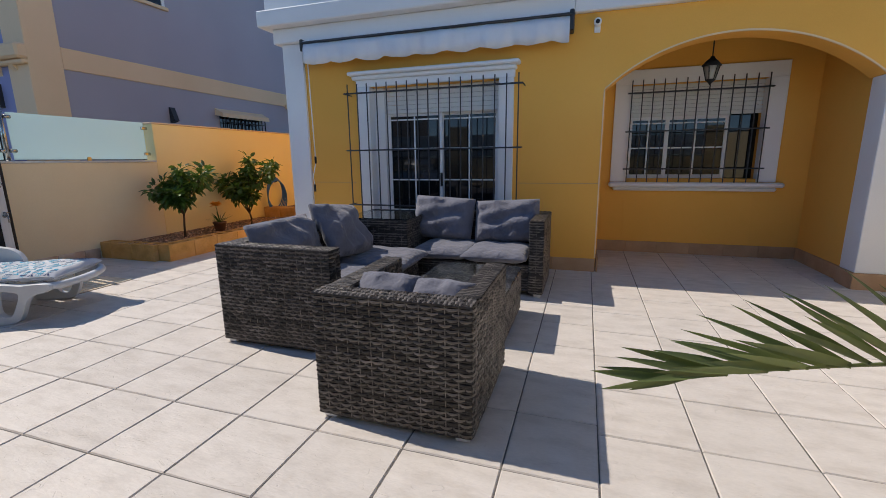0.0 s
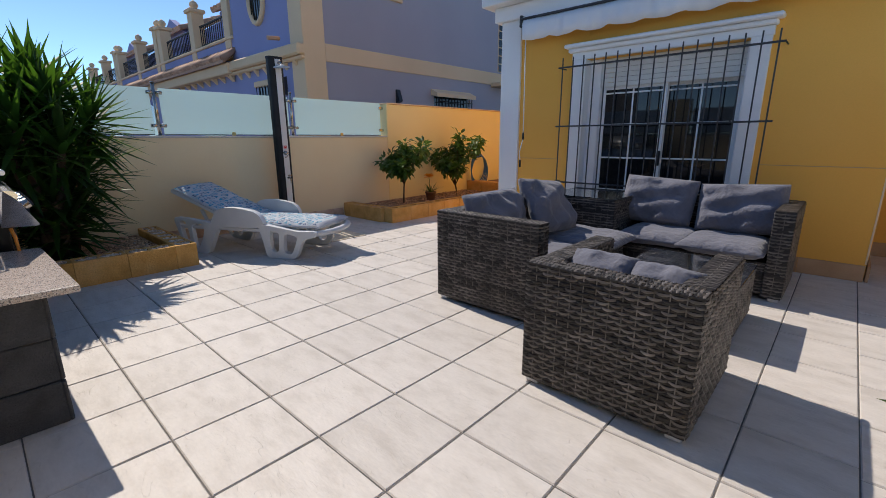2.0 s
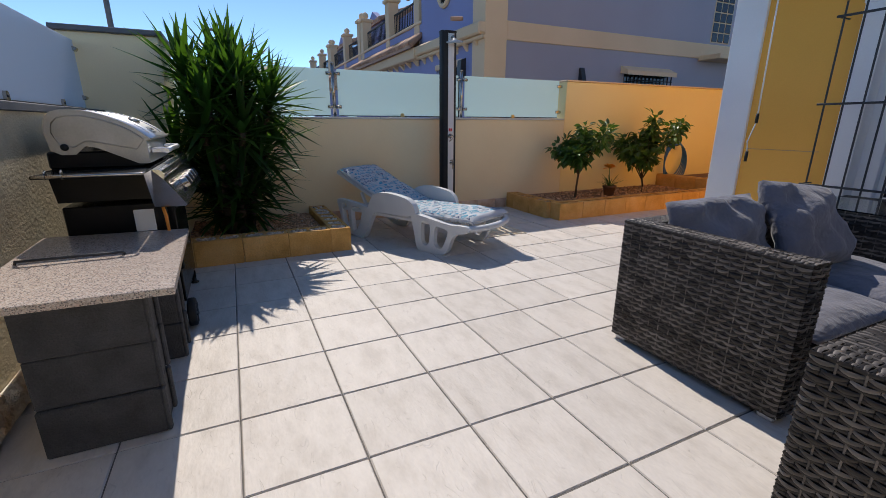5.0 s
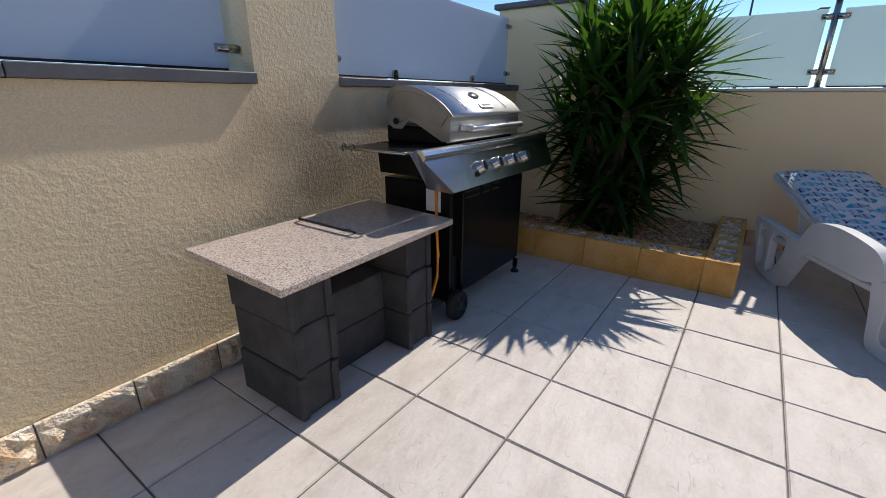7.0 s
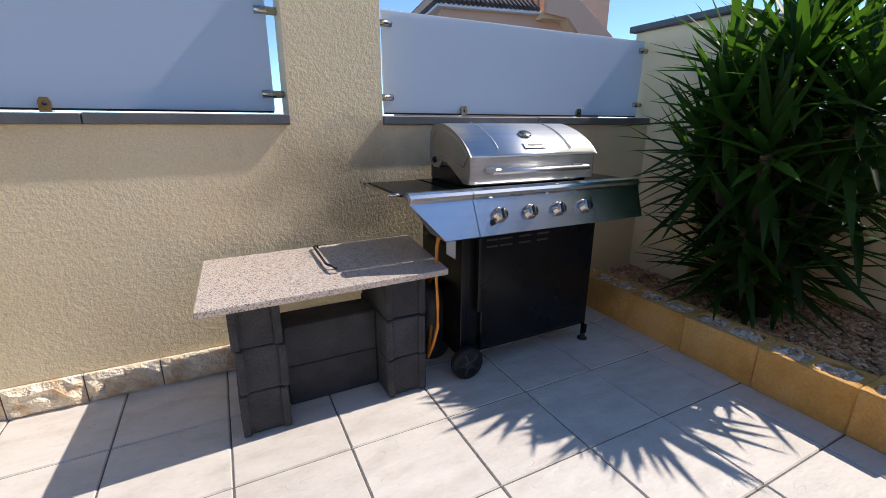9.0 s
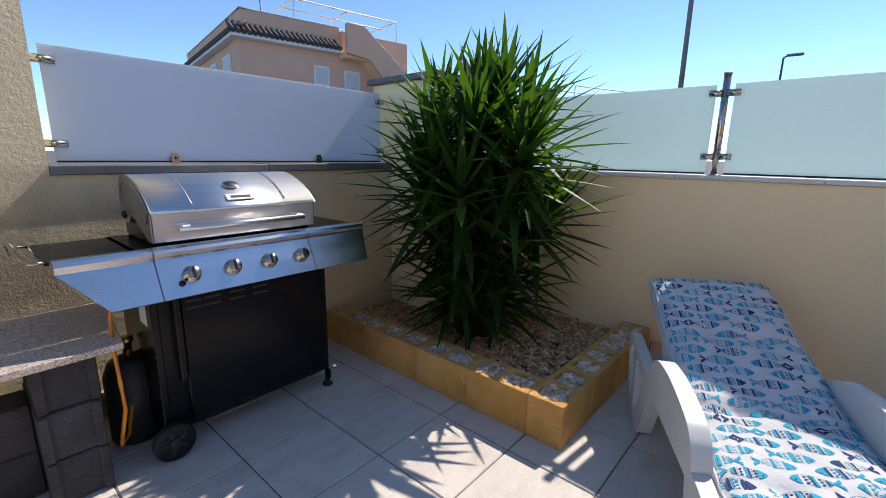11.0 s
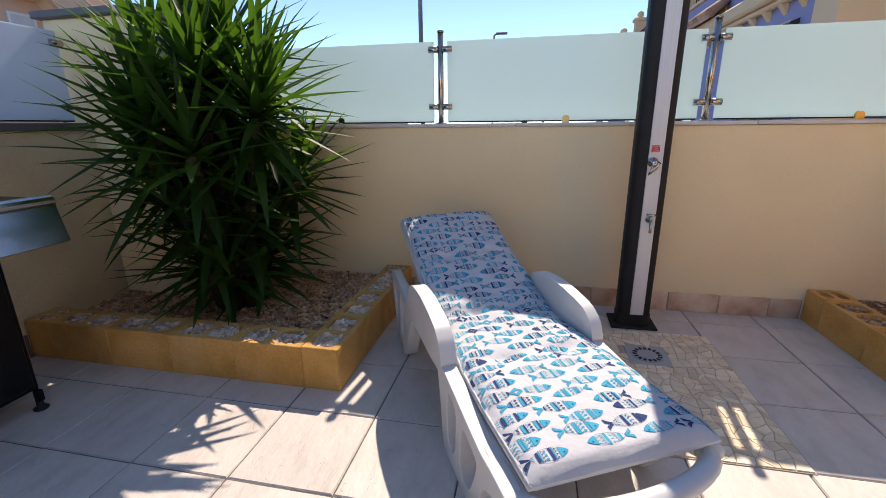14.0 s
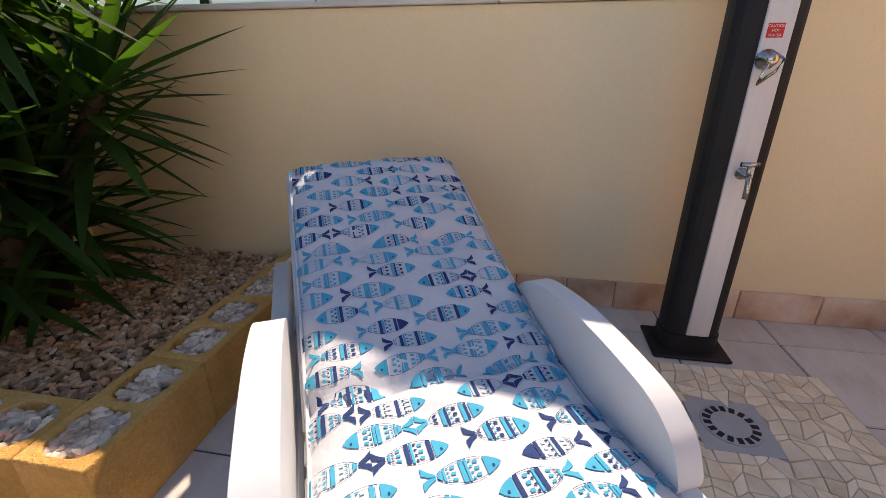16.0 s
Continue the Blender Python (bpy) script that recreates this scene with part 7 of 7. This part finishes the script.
for _ in range(9000):
    x, y = rng.uniform(-1.41, 0.2), rng.uniform(-0.58, -0.175)
    a, h = rng.uniform(0, 6.28), rng.uniform(0.018, 0.032)
    w, lx, ly = 0.0022, rng.gauss(0, 0.008), rng.gauss(0, 0.008)
    m.add([(x - w * math.cos(a), y - w * math.sin(a), 0.010), (x + w * math.cos(a), y + w * math.sin(a), 0.010), (x + lx, y + ly, 0.012 + h)], [(0, 1, 2)])
part("blades", m, GRASS, gr, "", True)["kind"] = "stuff"

# broken-marble patch with a floor drain under the shower
mo = solid("mosaic_patch", Mesh().box(MX0, MX1, MY0, MY1, -0.004, 0.004, 0.001), MOSAICBED, "patch of broken beige marble pieces set in mortar", "mosaic paving", "structure")
rng = random.Random(6)
gx, gy = 22, 13
pt_ = {}
for i in range(gx + 1):
    for j in range(gy + 1):
        ex, ey = 0 < i < gx, 0 < j < gy
        pt_[i, j] = (MX0 + 0.006 + (MX1 - MX0 - 0.012) * (i + (rng.uniform(-0.38, 0.38) + 0.4 * (j % 2) - 0.2) * ex) / gx, MY0 + 0.006 + (MY1 - MY0 - 0.012) * (j + rng.uniform(-0.38, 0.38) * ey) / gy)
DRX, DRY = -5.615, 2.975


def chip(poly):
    cx, cy = sum(p[0] for p in poly) / len(poly), sum(p[1] for p in poly) / len(poly)
    if abs(cx - DRX) < 0.125 and abs(cy - DRY) < 0.125:
        return
    sh = [(cx + (p[0] - cx) * 0.91 - cx, cy + (p[1] - cy) * 0.91 - cy) for p in poly]
    top_z = rng.uniform(0.0075, 0.0095)
    V = [(x, y, top_z) for x, y in sh] + [(x * 1.06, y * 1.06, 0.003) for x, y in sh]
    n = len(sh)
    me = Mesh().add(V, [tuple(range(n))] + [(i, i + n, (i + 1) % n + n, (i + 1) % n) for i in range(n)]).data("stone_chip")
    me.materials.append(MOSAIC)
    ob = new("stone_chip", me)
    ob.parent = mo
    ob.matrix_basis = pose(cx, cy, 0)


for i in range(gx):
    for j in range(gy):
        a, b, c, d = pt_[i, j], pt_[i + 1, j], pt_[i + 1, j + 1], pt_[i, j + 1]
        if rng.random() < 0.10:
            chip([a, b, c])
            chip([a, c, d])
        else:
            chip([a, b, c, d])
dr = thing("floor_drain", (DRX, DRY, 0.004), "square grey plastic floor drain with ring of slots", "floor drain")
part("plate", Mesh().box(-0.115, 0.115, -0.115, 0.115, 0, 0.005, 0.002), DRAINGREY, dr)
part("disc", Mesh().lathe([(0.088, 0.004), (0.088, 0.0075), (0.084, 0.0085)], (0, 0, 0), 32), DRAINGREY, dr)
for k in range(16):
    a = 2 * math.pi * k / 16
    s = part("slot", Mesh().box(-0.012, 0.012, -0.0085, 0.0085, 0, 0.0015, 0.0005), BLACKMATT, dr)
    s.matrix_basis = pose(0.069 * math.cos(a), 0.069 * math.sin(a), 0.0082, 0, 0, math.degrees(a))

# split-stone base course of the south wall
base_s = solid("stone_base_south", Mesh().box(-4.95, 3.58, WS, WS + 0.02, -0.01, 0.14, 0.002), JOINT, "mortar behind the split-stone base course", "trim", "structure")
rng = random.Random(9)
x, k = -4.93, 0
while x < 3.5:
    w = rng.uniform(0.30, 0.36)
    nx, nz = 8, 5
    V = []
    for i in range(nx + 1):
        for j in range(nz + 1):
            ed = min(i, nx - i, j, nz - j)
            o = 0.018 if ed == 0 else 0.034 + rng.uniform(-0.010, 0.016)
            V.append(((i / nx - 0.5) * (w - 0.006) + (rng.uniform(-0.006, 0.006) if ed else 0), o, j / nz * 0.15 + (rng.uniform(-0.006, 0.006) if ed else 0)))
    q = nz + 1
    F = [(i * q + j, (i + 1) * q + j, (i + 1) * q + j + 1, i * q + j + 1) for i in range(nx) for j in range(nz)]
    back = len(V)
    rim = [i * q for i in range(nx + 1)] + [nx * q + j for j in range(1, q)] + [i * q + nz for i in range(nx - 1, -1, -1)] + [j for j in range(nz - 1, 0, -1)]
    V += [(V[r][0], 0.0, V[r][2]) for r in rim]
    F += [(rim[a], rim[(a + 1) % len(rim)], back + (a + 1) % len(rim), back + a) for a in range(len(rim))]
    me = Mesh().add(V, F).data("stone")
    me.materials.append(SPLIT)
    piece("stone", me, base_s, (x + w / 2, WS + 0.004, -0.004))
    x += w
    k += 1

# skirting stones of the west wall, house front and porch
base_w = solid("skirting_west", Mesh().box(-6.349, -6.343, 1.36, 4.12, 0.0, 0.135, 0.001), JOINT, "mortar behind the stone skirting", "trim", "structure")
y = 1.365
rng = random.Random(12)
while y < 4.1:
    w = min(rng.uniform(0.22, 0.36), 4.115 - y)
    me = Mesh().box(-0.004, 0.012, -w / 2 + 0.002, w / 2 - 0.002, 0, 0.14, 0.004).data("skirting_stone")
    me.materials.append(SKIRT)
    piece("skirting_stone", me, base_w, (-6.344, y + w / 2, 0.0))
    y += w
base_h = solid("skirting_house", Mesh().box(-3.5, DX0 - 0.17, FY - 0.006, FY - 0.001, 0, 0.14, 0.001), JOINT, "mortar behind the house skirting", "trim", "structure")


def skirt_row(x0, x1, y, axis):
    n = max(1, round((x1 - x0) / 0.40))
    w = (x1 - x0) / n
    me = (Mesh().box(-w / 2 + 0.001, w / 2 - 0.001, -0.012, 0.004, 0, 0.15, 0.003) if axis == "x" else Mesh().box(-0.012, 0.012, -w / 2 + 0.001, w / 2 - 0.001, 0, 0.15, 0.003)).data("skirting_tile")
    me.materials.append(PORCHSKIRT)
    for i in range(n):
        c = x0 + (i + 0.5) * w
        piece("skirting_tile", me, base_h, (c, y, 0) if axis == "x" else (y, c, 0))


skirt_row(-3.5, DX0 - 0.18, FY - 0.005, "x")
skirt_row(DX1 + 0.18, AX0 - 0.001, FY - 0.005, "x")
skirt_row(AX0 + 0.03, 2.55, PY - 0.005, "x")
skirt_row(FY, PY - 0.02, AX0 + 0.022, "y")
skirt_row(FB - 0.05, PY - 0.02, 2.554, "y")
